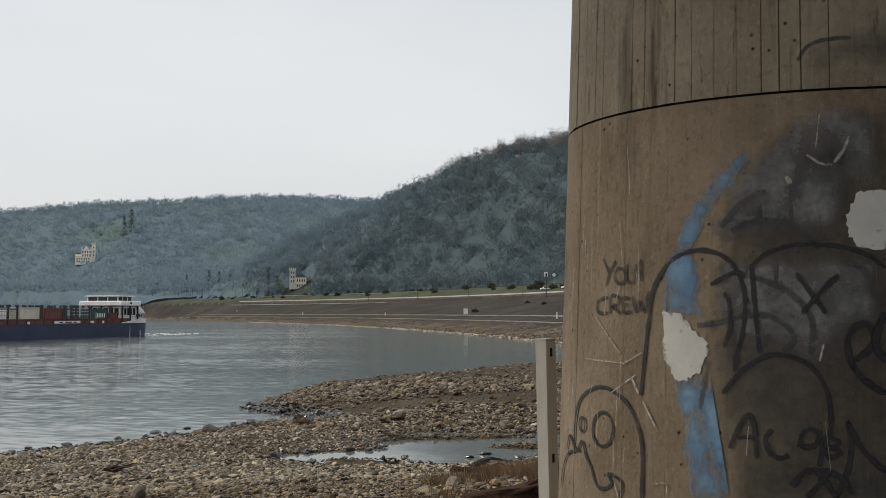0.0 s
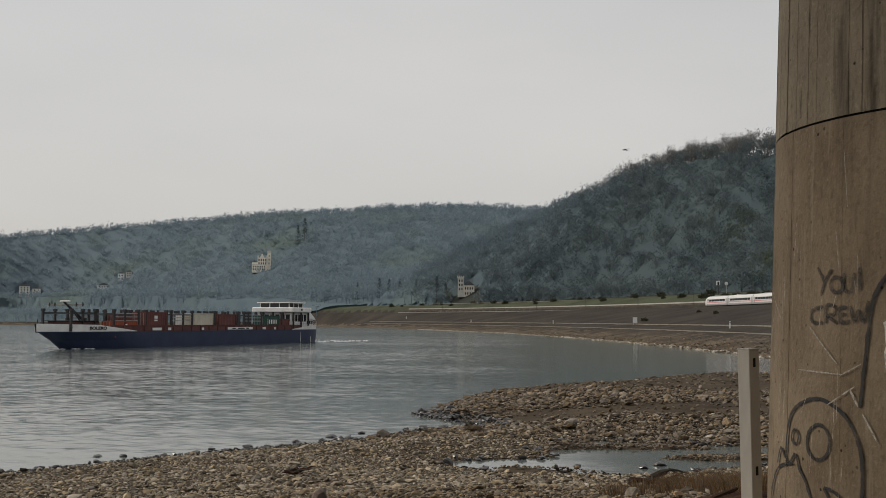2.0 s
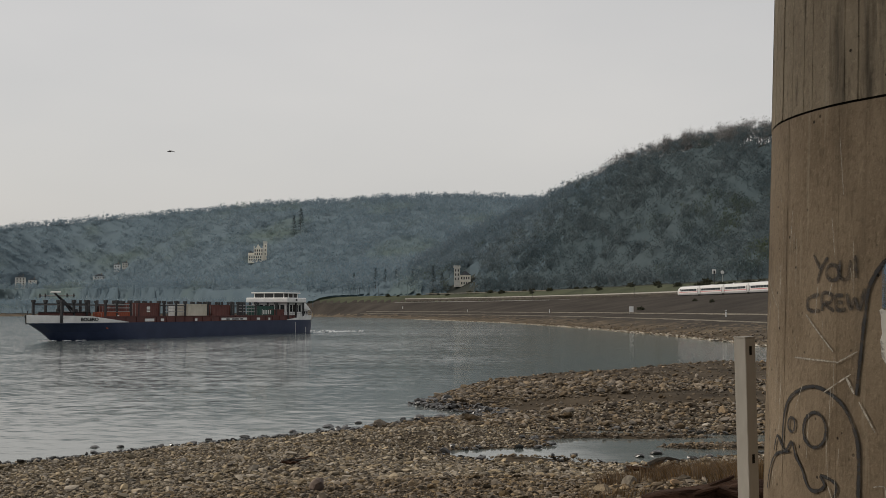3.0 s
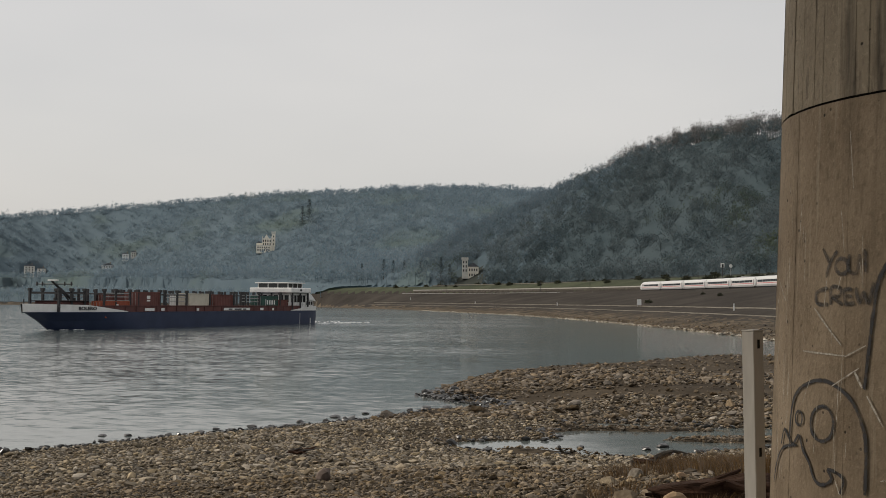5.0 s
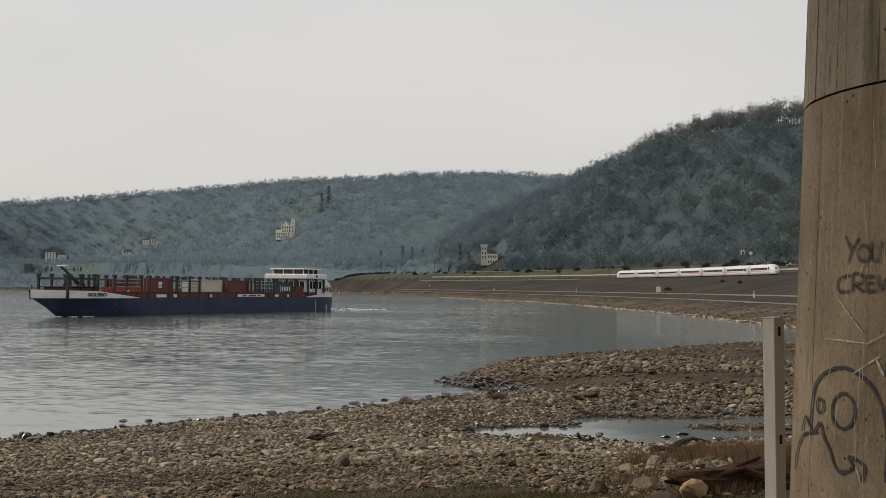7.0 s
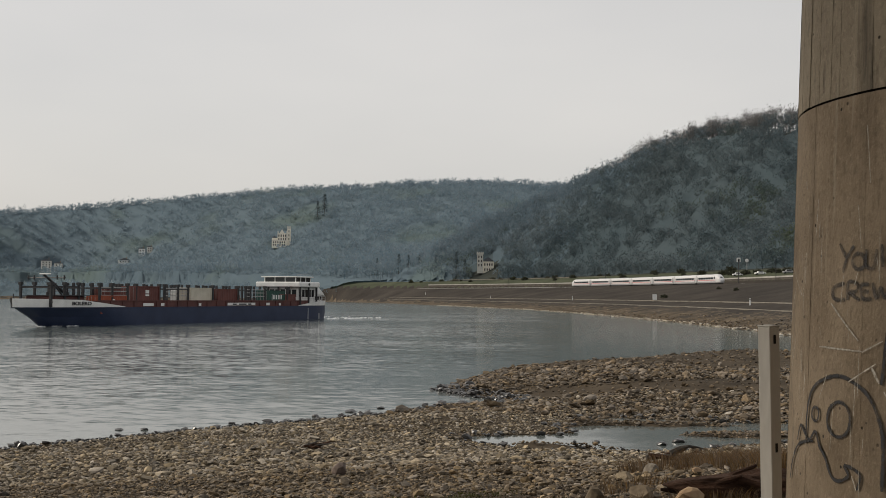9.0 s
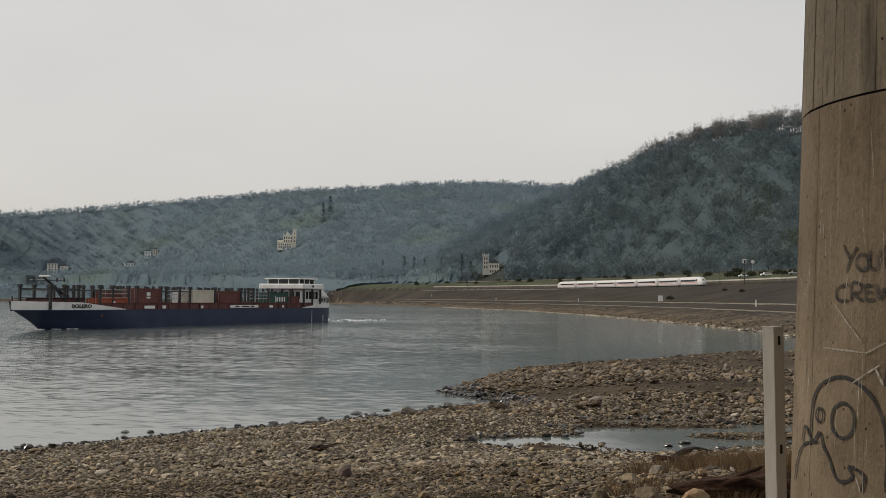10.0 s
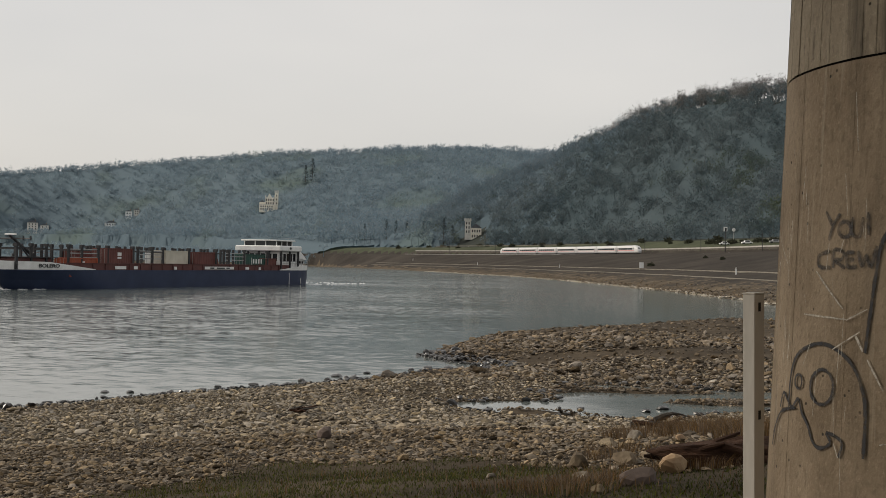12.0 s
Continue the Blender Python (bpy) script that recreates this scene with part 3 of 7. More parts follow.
def land_height(x, y):
    x, y = np.asarray(x, dtype=float), np.asarray(y, dtype=float)
    d, _ = line_distance(x, y, SHORE)
    wet = inside(x, y, SHORE)
    d = np.where(wet, -d, d) + 0.35 * ripple(x, y, 2.0, 3) * np.clip(np.abs(y) / 60, 0.3, 2.0)
    dl = np.maximum(d, 0)
    # near beach and gravel spit
    near = np.minimum(0.05 * dl + 0.0016 * dl * dl, 3.0 + 0.004 * dl) + 0.05 * ripple(x, y, 1.2, 5) * smooth01(dl / 2)
    spit = np.where(y > 50, smooth01((y - 48) / 6), 0)
    near = near * (1 - spit) + spit * (np.minimum(0.09 * dl, 0.75) + 0.12 * ripple(x, y, 2.2, 8) * smooth01(dl / 3))
    pd, _ = line_distance(x, y, POOL + POOL[:1])
    pool = np.where(inside(x, y, POOL), -pd, pd) + 0.35 * ripple(x, y, 0.9, 11)
    bars = 0.2 * smooth01((ripple(x * 0.35, y, 0.75, 77) - 0.15) / 0.6)
    near = np.where(pool < 0, np.maximum(-0.12, 0.12 * pool) + bars, np.minimum(near, 0.02 + 0.06 * np.maximum(pool, 0) + 0.003 * np.maximum(pool, 0) ** 2))
    # embankment of the railway
    e = np.hypot(x - TRACK_C[0], y - TRACK_C[1]) - TRACK_R
    u = dl / (dl + np.maximum(-e - 4, 0) + 1e-6)
    far = np.interp(u, [0, 0.1, 0.28, 0.42, 0.7, 0.93, 1], [0, 0.6, 2.3, 3.7, 7.4, 10.0, 10.0])
    far = np.where(e > -4, np.interp(e, [-4, 6, 9, 22, 25, 34, 60], [10.0, 10.0, 12.2, 15.2, 15.6, 15.6, 19]), far)
    far = far + 0.1 * ripple(x, y, 7, 21) * smooth01(dl / 8) * (np.abs(e - 1) > 6)
    w = smooth01((y - 112) / 50)
    h = near * (1 - w) + far * w
    # wooded hills
    for line, base in zip(RIDGES, (np.maximum(e - 42, 0), np.maximum(d - 60, 0))):
        rd, crest = line_distance(x, y, line)
        t = base / (base + rd + 1e-6)
        h = np.maximum(h, h * (1 - w) + w * (np.minimum(h, 19) + (crest - 16) * smooth01(t) ** 0.85))
    h = h + 3.0 * ripple(x, y, 60, 31) * smooth01((h - 24) / 20)
    # low wooded foreshore under the far hill, raised to hide water in the camera's view
    flat = 3.0 * smooth01((np.hypot(x, y) - 925) / 60) * smooth01((-0.2 * y - x) / 60) * (y > 300)
    bed = np.maximum(-3.0, 0.12 * d)
    return np.where(d < 0, bed * (flat < 0.01) + flat, np.where(flat > 0.01, np.maximum(h, flat), h))


def height_at(x, y):
    return float(land_height(np.array([x]), np.array([y]))[0])


def ground_sheet():
    az = np.radians(np.concatenate([np.arange(-180, -34, 6.0), np.arange(-34, -18, 0.25), np.arange(-18, 13, 0.16), np.arange(13, 180, 6.0)]))
    rad = np.concatenate([[0.01], np.concatenate([np.geomspace(1.5, 100, 260), np.geomspace(100, 700, 420)[1:], np.geomspace(700, 4600, 190)[1:]])])
    A, R = np.meshgrid(az, rad)
    x, y = R * np.sin(A), R * np.cos(A)
    z = land_height(x.ravel(), y.ravel())
    verts = np.column_stack([x.ravel(), y.ravel(), z])
    na, nr = len(az), len(rad)
    i, j = np.meshgrid(np.arange(nr - 1), np.arange(na), indexing="ij")
    k = (j + 1) % na
    faces = np.stack([i * na + j, i * na + k, (i + 1) * na + k, (i + 1) * na + j], -1).reshape(-1, 4)
    me = np_mesh("ground", verts, faces, [GROUND, GRAVEL_FAR, DEAD_GRASS, FLOOR_RIGHT, FLOOR_FAR_HAZE, BANK_GRASS], smooth=True)
    # what covers the ground: near soil, far shore gravel, dead grass, woods
    c = verts[faces].mean(1)
    x, y = c[:, 0], c[:, 1]
    e = np.hypot(x - TRACK_C[0], y - TRACK_C[1]) - TRACK_R
    zone = np.zeros(len(c), dtype=np.int32)
    far = (y > 112) | (np.hypot(x, y) > 140)
    zone[far] = 2
    zone[far & (c[:, 2] < 1.5 + 0.5 * ripple(x, y, 5, 91) + np.random.RandomState(4).uniform(-0.9, 0.9, len(x)))] = 1
    zone[far & (e > 8.0)] = 5
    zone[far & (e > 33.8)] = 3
    # the distant floor takes the haze-tinted colour
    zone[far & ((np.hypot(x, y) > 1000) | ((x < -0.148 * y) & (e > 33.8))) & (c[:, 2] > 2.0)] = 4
    me.polygons.foreach_set("material_index", zone)
    return tagged(new("ground", me), "stony river bank rising to wooded hills", "ground", kind="structure")


ground_sheet()


def water_sheet():
    bm = bmesh.new()
    bmesh.ops.create_circle(bm, cap_ends=True, segments=48, radius=4500)
    return single("water", bm, WATER, "grey-green rippled river water", "water", kind="structure")


water_sheet()


# ---- the bridge pier ----
PIER_X, PIER_Y, JOINT_Z = 1.665, 4.742, 5.32


def pier_radius(z):
    return max(0.75, 1.03 - 0.035 * (z - 4.6))


def drum(z0, z1, boards, seed, groove, uneven, steps):
    """A tapering concrete drum that carries the marks of its vertical boards."""
    rng = random.Random(seed)
    cuts, a = [], 0.0
    while a < 360:
        cuts.append(a)
        a += boards * rng.uniform(0.75, 1.3)
    cuts[-1] = 360.0 if 360 - cuts[-1] < boards * 0.5 else cuts[-1]
    ends = cuts + ([360.0] if cuts[-1] < 360 else [])
    prof = []
    for a0, a1 in zip(ends, ends[1:]):
        off = rng.uniform(-uneven, uneven)
        g = groove * rng.uniform(0.1, 1.15) ** 2
        wide = 0.14
        prof.append((a0 + 0.01, -g))
        n = max(2, int((a1 - a0) / 1.6))
        for i in range(n + 1):
            prof.append((a0 + wide + (a1 - a0 - 2 * wide) * i / n, off))
        prof.append((a1 - 0.01, -g))
    verts, faces = [], []
    zs = [z0 + (z1 - z0) * i / steps for i in range(steps + 1)]
    for z in zs:
        for k, (a, off) in enumerate(prof):
            r = pier_radius(z) + off
            verts.append((r * math.sin(radians(a)), -r * math.cos(radians(a)), z))
    n = len(prof)
    for j in range(steps):
        for i in range(n):
            k = (i + 1) % n
            faces.append((j * n + i, j * n + k, (j + 1) * n + k, (j + 1) * n + i))
    return np.array(verts), np.array(faces)


pier = thing("bridge_pier", "tall round concrete bridge pier with sprayed graffiti", "bridge pier", pose(PIER_X, PIER_Y, 0))
v, f = drum(2.2, JOINT_Z - 0.005, 9.0, 4, 0.0012, 0.0012, 6)
part("lower_drum", np_mesh("lower_drum", v, f, CONCRETE), None, pier, "smooth brown concrete shaft")
v, f = drum(JOINT_Z + 0.003, 25.0, 4.1, 9, 0.007, 0.0022, 16)
part("upper_drum", np_mesh("upper_drum", v, f, CONCRETE_PALE), None, pier, "paler concrete with the marks of vertical boards")
bm = bmesh.new()
bmesh.ops.create_cone(bm, cap_ends=True, segments=72, radius1=pier_radius(JOINT_Z) - 0.022, radius2=pier_radius(JOINT_Z) - 0.022, depth=0.3, matrix=Matrix.Translation((0, 0, JOINT_Z)))
part("joint", bm, DARK_GAP, pier, "dark open construction joint")


def on_pier(a, z, out):
    r = pier_radius(z) + out
    return Vector((r * math.sin(radians(a)), -r * math.cos(radians(a)), z))


def smooth_path(pts, n=5):
    if len(pts) < 3:
        (a, b) = pts
        return [(a[0] + (b[0] - a[0]) * i / 4, a[1] + (b[1] - a[1]) * i / 4) for i in range(5)]
    out = []
    for i in range(len(pts) - 1):
        p = [np.array(pts[max(0, min(len(pts) - 1, i + k))]) for k in (-1, 0, 1, 2)]
        for j in range(n):
            t = j / n
            out.append(tuple(0.5 * (2 * p[1] + (p[2] - p[0]) * t + (2 * p[0] - 5 * p[1] + 4 * p[2] - p[3]) * t * t + (3 * p[1] - p[0] - 3 * p[2] + p[3]) * t ** 3)))
    return out + [tuple(pts[-1])]


stroke_rng = random.Random(3)
stroke_lift = [0.0026]


def stroke(name, pts, width, mat, label):
    """A painted line on the pier through (degrees round it, height)."""
    stroke_lift[0] += 0.00006
    path = smooth_path(pts)
    bm = bmesh.new()
    cover = bm.verts.layers.float.new("cover")
    prev = None
    for i, (a, z) in enumerate(path):
        a0, z0 = path[max(i - 1, 0)]
        a1, z1 = path[min(i + 1, len(path) - 1)]
        k = math.radians(1) * pier_radius(z)
        d = Vector(((a1 - a0) * k, z1 - z0)).normalized()
        w = width * 0.6 * stroke_rng.uniform(0.8, 1.15) * (0.6 if i in (0, len(path) - 1) else 1)
        row = [bm.verts.new(on_pier(a + s * d.y * w / k, z - s * d.x * w, stroke_lift[0])) for s in (1, 0.5, -0.5, -1)]
        for v, c in zip(row, (0.35, 1.0, 1.0, 0.35)):
            v[cover] = c
        if prev:
            for j in (0, 1, 2):
                bm.faces.new((prev[j], prev[j + 1], row[j + 1], row[j]))
        prev = row
    part(name, bm, mat, pier, label)


def patch(name, pts, mat, label, ragged, fade, rim=0.0):
    """A painted area on the pier with a ragged edge."""
    stroke_lift[0] += 0.00006
    rng = random.Random(len(pts))
    edge = []
    for (a0, z0), (a1, z1) in zip(pts, pts[1:] + pts[:1]):
        for j in range(6):
            t = j / 6
            edge.append((a0 + (a1 - a0) * t + rng.uniform(-ragged, ragged) * 55, z0 + (z1 - z0) * t + rng.uniform(-ragged, ragged)))
    bm = bmesh.new()
    vs = [bm.verts.new((a, z, 0)) for a, z in edge]
    face = bm.faces.new(vs)
    bmesh.ops.triangulate(bm, faces=[face])
    for axis, lo, hi, step in ((0, -80, 10, 2.5), (1, 3.8, 5.7, 0.05)):
        at = lo
        while at < hi:
            no = (1, 0, 0) if axis == 0 else (0, 1, 0)
            co = (at, 0, 0) if axis == 0 else (0, at, 0)
            bmesh.ops.bisect_plane(bm, geom=bm.verts[:] + bm.edges[:] + bm.faces[:], plane_co=co, plane_no=no)
            at += step
    cover = bm.verts.layers.float.new("cover")
    flat = np.array([v.co[:2] for v in bm.verts]) * np.array((0.018, 1.0))
    far, _ = line_distance(flat[:, 0], flat[:, 1], [(a * 0.018, z) for a, z in edge + edge[:1]])
    for v, d in zip(bm.verts, far):
        v[cover] = rim + (1 - rim) * min(1.0, float(d) / fade)
        v.co = on_pier(v.co.x, v.co.y, stroke_lift[0])
    bmesh.ops.recalc_face_normals(bm, faces=bm.faces[:])
    part(name, bm, mat, pier, label)


def grey_patch(pts):
    patch("grey_paint", pts, PAINT_GREY, "thin worn grey paint", 0.012, 0.06)


def pink_patch(pts):
    patch("pink_paint", pts, PAINT_PINK, "thin faded pink paint", 0.008, 0.06)


def blue_patch(pts):
    patch("blue_paint", pts, PAINT_BLUE, "blotchy sky-blue sprayed paint", 0.010, 0.03, 0.55)


def white_patch(pts):
    patch("white_paint", pts, PAINT_WHITE, "ragged patch of white paint", 0.006, 0.01, 0.85)


def faded_marker(pts, w):
    stroke("faded_line", pts, w, PAINT_FADED, "faded dark sprayed line")


def chalk(pts, w):
    stroke("chalk_line", pts, w, PAINT_CHALK, "rough white chalk line")


def marker(pts, w):
    stroke("sprayed_line", pts, w * 0.95, PAINT_BLACK, "black sprayed line")


# darkens the side of the shaft turned from the sun, over old paint
patch("paint_shade_film", [(-39, 4.0), (-43, 4.3), (-42, 4.7), (-37, 4.95), (-33, 5.15), (-28, 5.31), (-2, 5.31), (6, 4.8), (6, 3.9), (-36, 3.85)], PAINT_SHADE_FILM, "dark film of old paint and painted shade", 0.01, 0.16)
def letter(pts, w):
    stroke("lettering", pts, w, PAINT_LETTER, "thin black sprayed lettering")


grey_patch([(-33.5, 5.126), (-27.1, 5.202), (-21.0, 5.294), (-6.6, 5.283), (-7.1, 4.991), (-12.0, 4.993), (-15.6, 4.844), (-26.1, 4.810), (-38.8, 4.817), (-42.3, 4.836), (-36.1, 5.011)])
grey_patch([(-40.2, 4.821), (-24.9, 4.813), (-14.0, 4.809), (-7.4, 4.808), (-7.8, 4.554), (-14.3, 4.533), (-18.3, 4.406), (-27.5, 4.488), (-33.5, 4.487), (-38.7, 4.563)])
# the same painted shade on the right of the upper drum
patch("paint_shade_film", [(-29, 5.325), (-25, 5.42), (-21.0, 5.5), (-14.8, 5.541), (-4, 5.6), (4, 5.6), (4, 5.325), (-17.5, 5.325)], PAINT_SHADE_FILM, "dark film of old paint and painted shade", 0.01, 0.14)
grey_patch([(-24.1, 4.308), (-21.8, 4.341), (-19.0, 4.300), (-19.6, 4.216), (-24.2, 4.181), (-25.5, 4.243)])
pink_patch([(-37.4, 4.696), (-31.0, 4.717), (-23.9, 4.650), (-25.1, 4.543), (-29.8, 4.618), (-36.1, 4.596)])
pink_patch([(-23.1, 4.077), (-19.2, 4.117), (-15.4, 4.093), (-12.4, 4.041), (-23.1, 4.030)])
blue_patch([(-30.3, 5.133), (-33.5, 5.126), (-38.1, 5.047), (-42.3, 4.950), (-45.6, 4.844), (-46.4, 4.822), (-42.3, 4.819), (-40.9, 4.869), (-38.1, 4.946), (-34.1, 5.032)])
blue_patch([(-46.8, 4.825), (-47.6, 4.711), (-47.4, 4.613), (-43.7, 4.610), (-40.1, 4.596), (-40.5, 4.709), (-42.3, 4.822)])
blue_patch([(-45.4, 4.387), (-44.2, 4.281), (-43.1, 4.149), (-42.0, 4.040), (-41.3, 4.003), (-34.8, 4.014), (-37.1, 4.114), (-39.0, 4.198), (-40.0, 4.307), (-38.7, 4.408), (-42.1, 4.389)])
white_patch([(-48.4, 4.613), (-44.4, 4.610), (-41.6, 4.554), (-38.7, 4.513), (-38.6, 4.474), (-40.4, 4.412), (-43.6, 4.383), (-45.4, 4.387), (-47.7, 4.459)])
white_patch([(-11.7, 4.988), (-7.1, 4.991), (-7.4, 4.805), (-12.5, 4.813), (-13.9, 4.865), (-13.9, 4.924)])
faded_marker([(-34.1, 4.875), (-31.0, 4.901), (-27.3, 4.904), (-23.7, 4.896), (-20.8, 4.857), (-18.5, 4.818)], 0.02)
faded_marker([(-36.1, 4.888), (-32.2, 4.963), (-27.8, 5.003)], 0.02)
faded_marker([(-21.8, 5.417), (-20.3, 5.459), (-17.3, 5.479), (-12.5, 5.481)], 0.014)
faded_marker([(-40.8, 4.568), (-36.1, 4.580), (-31.0, 4.602), (-26.8, 4.596), (-23.9, 4.559), (-23.1, 4.521), (-25.1, 4.489)], 0.02)
faded_marker([(-33.5, 4.740), (-28.6, 4.716), (-23.8, 4.672), (-20.4, 4.607), (-19.9, 4.532), (-20.5, 4.479)], 0.022)
faded_marker([(-38.7, 4.452), (-39.4, 4.374), (-40.0, 4.296)], 0.016)
faded_marker([(-27.4, 4.542), (-28.1, 4.499)], 0.016)
faded_marker([(-13.5, 4.766), (-10.7, 4.734), (-9.9, 4.660)], 0.018)
letter([(-65.5, 4.804), (-63.3, 4.753)], 0.016)
letter([(-61.1, 4.794), (-63.1, 4.753), (-64.2, 4.703)], 0.016)
letter([(-57.9, 4.739), (-58.4, 4.720), (-59.6, 4.713), (-60.9, 4.721), (-61.5, 4.740), (-61.0, 4.759), (-59.7, 4.766), (-58.4, 4.757), (-57.9, 4.739)], 0.016)
letter([(-57.7, 4.780), (-57.8, 4.727), (-55.8, 4.717), (-55.1, 4.779)], 0.016)
letter([(-53.9, 4.795), (-53.6, 4.719)], 0.016)
letter([(-63.6, 4.666), (-67.1, 4.651), (-67.0, 4.614), (-63.3, 4.608)], 0.016)
letter([(-62.6, 4.608), (-62.5, 4.668), (-59.8, 4.662), (-60.2, 4.638), (-62.2, 4.634), (-59.1, 4.608)], 0.016)
letter([(-56.8, 4.661), (-58.8, 4.658), (-58.4, 4.614), (-56.0, 4.614)], 0.016)
letter([(-58.7, 4.638), (-56.8, 4.637)], 0.016)
letter([(-55.9, 4.667), (-54.9, 4.614), (-54.0, 4.649), (-52.8, 4.614), (-51.6, 4.683)], 0.016)
marker([(-53.4, 4.329), (-52.6, 4.445), (-51.5, 4.596), (-50.3, 4.700), (-46.8, 4.779), (-43.0, 4.811), (-38.8, 4.815), (-34.8, 4.784), (-32.6, 4.728), (-31.5, 4.651), (-32.0, 4.553), (-33.2, 4.476), (-33.4, 4.421)], 0.016)
marker([(-35.4, 4.674), (-34.5, 4.641), (-34.3, 4.563), (-35.5, 4.497)], 0.018)
marker([(-38.1, 4.702), (-33.5, 4.740), (-31.6, 4.722)], 0.018)
marker([(-30.4, 4.766), (-29.9, 4.651), (-29.5, 4.564), (-29.0, 4.483)], 0.017)
marker([(-30.4, 4.760), (-27.3, 4.803), (-22.6, 4.825), (-17.9, 4.823), (-13.4, 4.809), (-10.0, 4.782), (-7.7, 4.749)], 0.015)
marker([(-22.6, 4.736), (-20.1, 4.671), (-17.6, 4.607)], 0.018)
marker([(-15.5, 4.729), (-18.7, 4.671), (-21.6, 4.607)], 0.018)
marker([(-8.1, 4.361), (-10.6, 4.386), (-13.3, 4.438), (-14.3, 4.512), (-13.4, 4.559), (-11.2, 4.575), (-9.8, 4.544), (-10.4, 4.502), (-13.3, 4.459)], 0.022)
marker([(-7.7, 4.607), (-9.2, 4.565), (-9.6, 4.502), (-7.9, 4.460)], 0.026)
marker([(-35.8, 4.349), (-32.3, 4.422), (-28.1, 4.472), (-24.0, 4.473), (-20.0, 4.437), (-17.8, 4.364), (-17.2, 4.280), (-17.5, 4.217)], 0.016)
marker([(-34.5, 4.176), (-32.3, 4.259), (-30.8, 4.282), (-29.9, 4.229), (-29.7, 4.149)], 0.017)
marker([(-33.0, 4.210), (-30.2, 4.218)], 0.015)
marker([(-26.9, 4.242), (-28.1, 4.210), (-27.3, 4.168), (-25.6, 4.153), (-24.2, 4.165)], 0.017)
marker([(-19.1, 4.237), (-20.7, 4.247), (-22.1, 4.225), (-21.9, 4.193), (-19.7, 4.200), (-19.1, 4.242), (-18.8, 4.174), (-19.3, 4.132)], 0.018)
marker([(-18.2, 4.232), (-18.1, 4.164)], 0.018)
marker([(-18.2, 4.227), (-16.0, 4.212), (-16.9, 4.191), (-18.1, 4.196), (-15.8, 4.181), (-16.6, 4.165), (-18.1, 4.162)], 0.016)
marker([(-14.6, 4.276), (-14.1, 4.218), (-14.5, 4.135), (-16.5, 4.039)], 0.018)
marker([(-14.6, 4.276), (-12.2, 4.188), (-8.5, 4.122)], 0.018)
marker([(-23.7, 4.066), (-22.0, 4.109), (-19.2, 4.122), (-15.9, 4.103), (-14.0, 4.053)], 0.02)
marker([(-19.7, 4.121), (-18.1, 4.081), (-16.5, 4.039)], 0.02)
marker([(-17.5, 4.128), (-19.2, 4.080), (-21.5, 4.036)], 0.02)
marker([(-76.7, 4.090), (-76.2, 4.216), (-73.7, 4.295), (-67.1, 4.342), (-61.7, 4.339), (-56.5, 4.291), (-53.7, 4.213), (-52.7, 4.134), (-52.8, 3.984)], 0.015)
marker([(-60.9, 4.203), (-61.2, 4.177), (-62.0, 4.155), (-63.4, 4.141), (-64.9, 4.138), (-66.4, 4.147), (-67.6, 4.166), (-68.0, 4.192), (-67.7, 4.219), (-66.7, 4.241), (-65.2, 4.255), (-63.6, 4.257), (-62.2, 4.247), (-61.3, 4.228), (-60.9, 4.203)], 0.014)
marker([(-71.1, 4.205), (-71.5, 4.187), (-72.5, 4.178), (-73.6, 4.184), (-74.1, 4.201), (-73.7, 4.219), (-72.6, 4.228), (-71.6, 4.222), (-71.1, 4.205)], 0.011)
marker([(-81.4, 4.093), (-79.6, 4.150), (-76.8, 4.121), (-74.8, 4.106), (-72.4, 4.142), (-70.7, 4.096), (-68.4, 4.058), (-66.3, 4.002), (-63.8, 3.990), (-61.1, 4.014), (-62.2, 4.047), (-58.1, 4.026), (-58.8, 3.970)], 0.013)
marker([(-86.3, 3.939), (-84.0, 4.023), (-80.0, 4.083), (-73.1, 4.107)], 0.012)
chalk([(-67.7, 4.596), (-59.2, 4.471)], 0.009)
chalk([(-71.7, 4.443), (-58.2, 4.436)], 0.008)
chalk([(-58.2, 4.433), (-53.1, 4.474)], 0.008)
chalk([(-55.7, 4.385), (-53.8, 4.334)], 0.012)
chalk([(-52.7, 4.309), (-49.1, 4.214)], 0.009)
chalk([(-61.6, 4.330), (-54.6, 4.398)], 0.006)
chalk([(-90.0, 4.742), (-81.1, 4.621)], 0.006)
chalk([(-86.0, 4.661), (-91.0, 4.514)], 0.006)
chalk([(-85.1, 4.463), (-87.6, 4.356)], 0.006)
chalk([(-77.9, 4.366), (-78.5, 4.263)], 0.005)
chalk([(-68.4, 4.350), (-71.1, 4.261)], 0.004)
chalk([(-15.9, 5.082), (-14.2, 5.124), (-13.2, 5.167)], 0.012)
chalk([(-20.6, 5.112), (-18.3, 5.083), (-16.2, 5.076)], 0.01)
chalk([(-24.2, 5.044), (-23.3, 5.021)], 0.02)
chalk([(-18.2, 4.511), (-18.9, 4.458)], 0.008)
chalk([(-60.1, 4.016), (-58.8, 3.970)], 0.006)
chalk([(-49.4, 4.038), (-47.1, 4.043), (-46.9, 4.009)], 0.006)
scratch = random.Random(31)
for _ in range(34):
    a_at, z_at = scratch.uniform(-88, -52) if scratch.random() < 0.8 else scratch.uniform(-52, 0), scratch.uniform(4.0, 5.25)
    a_len, z_len = scratch.uniform(-1.2, 1.2), scratch.uniform(0.03, 0.2)
    chalk([(a_at, z_at), (a_at + a_len * 0.5, z_at - z_len * 0.5), (a_at + a_len, z_at - z_len)], scratch.uniform(0.0015, 0.0045))

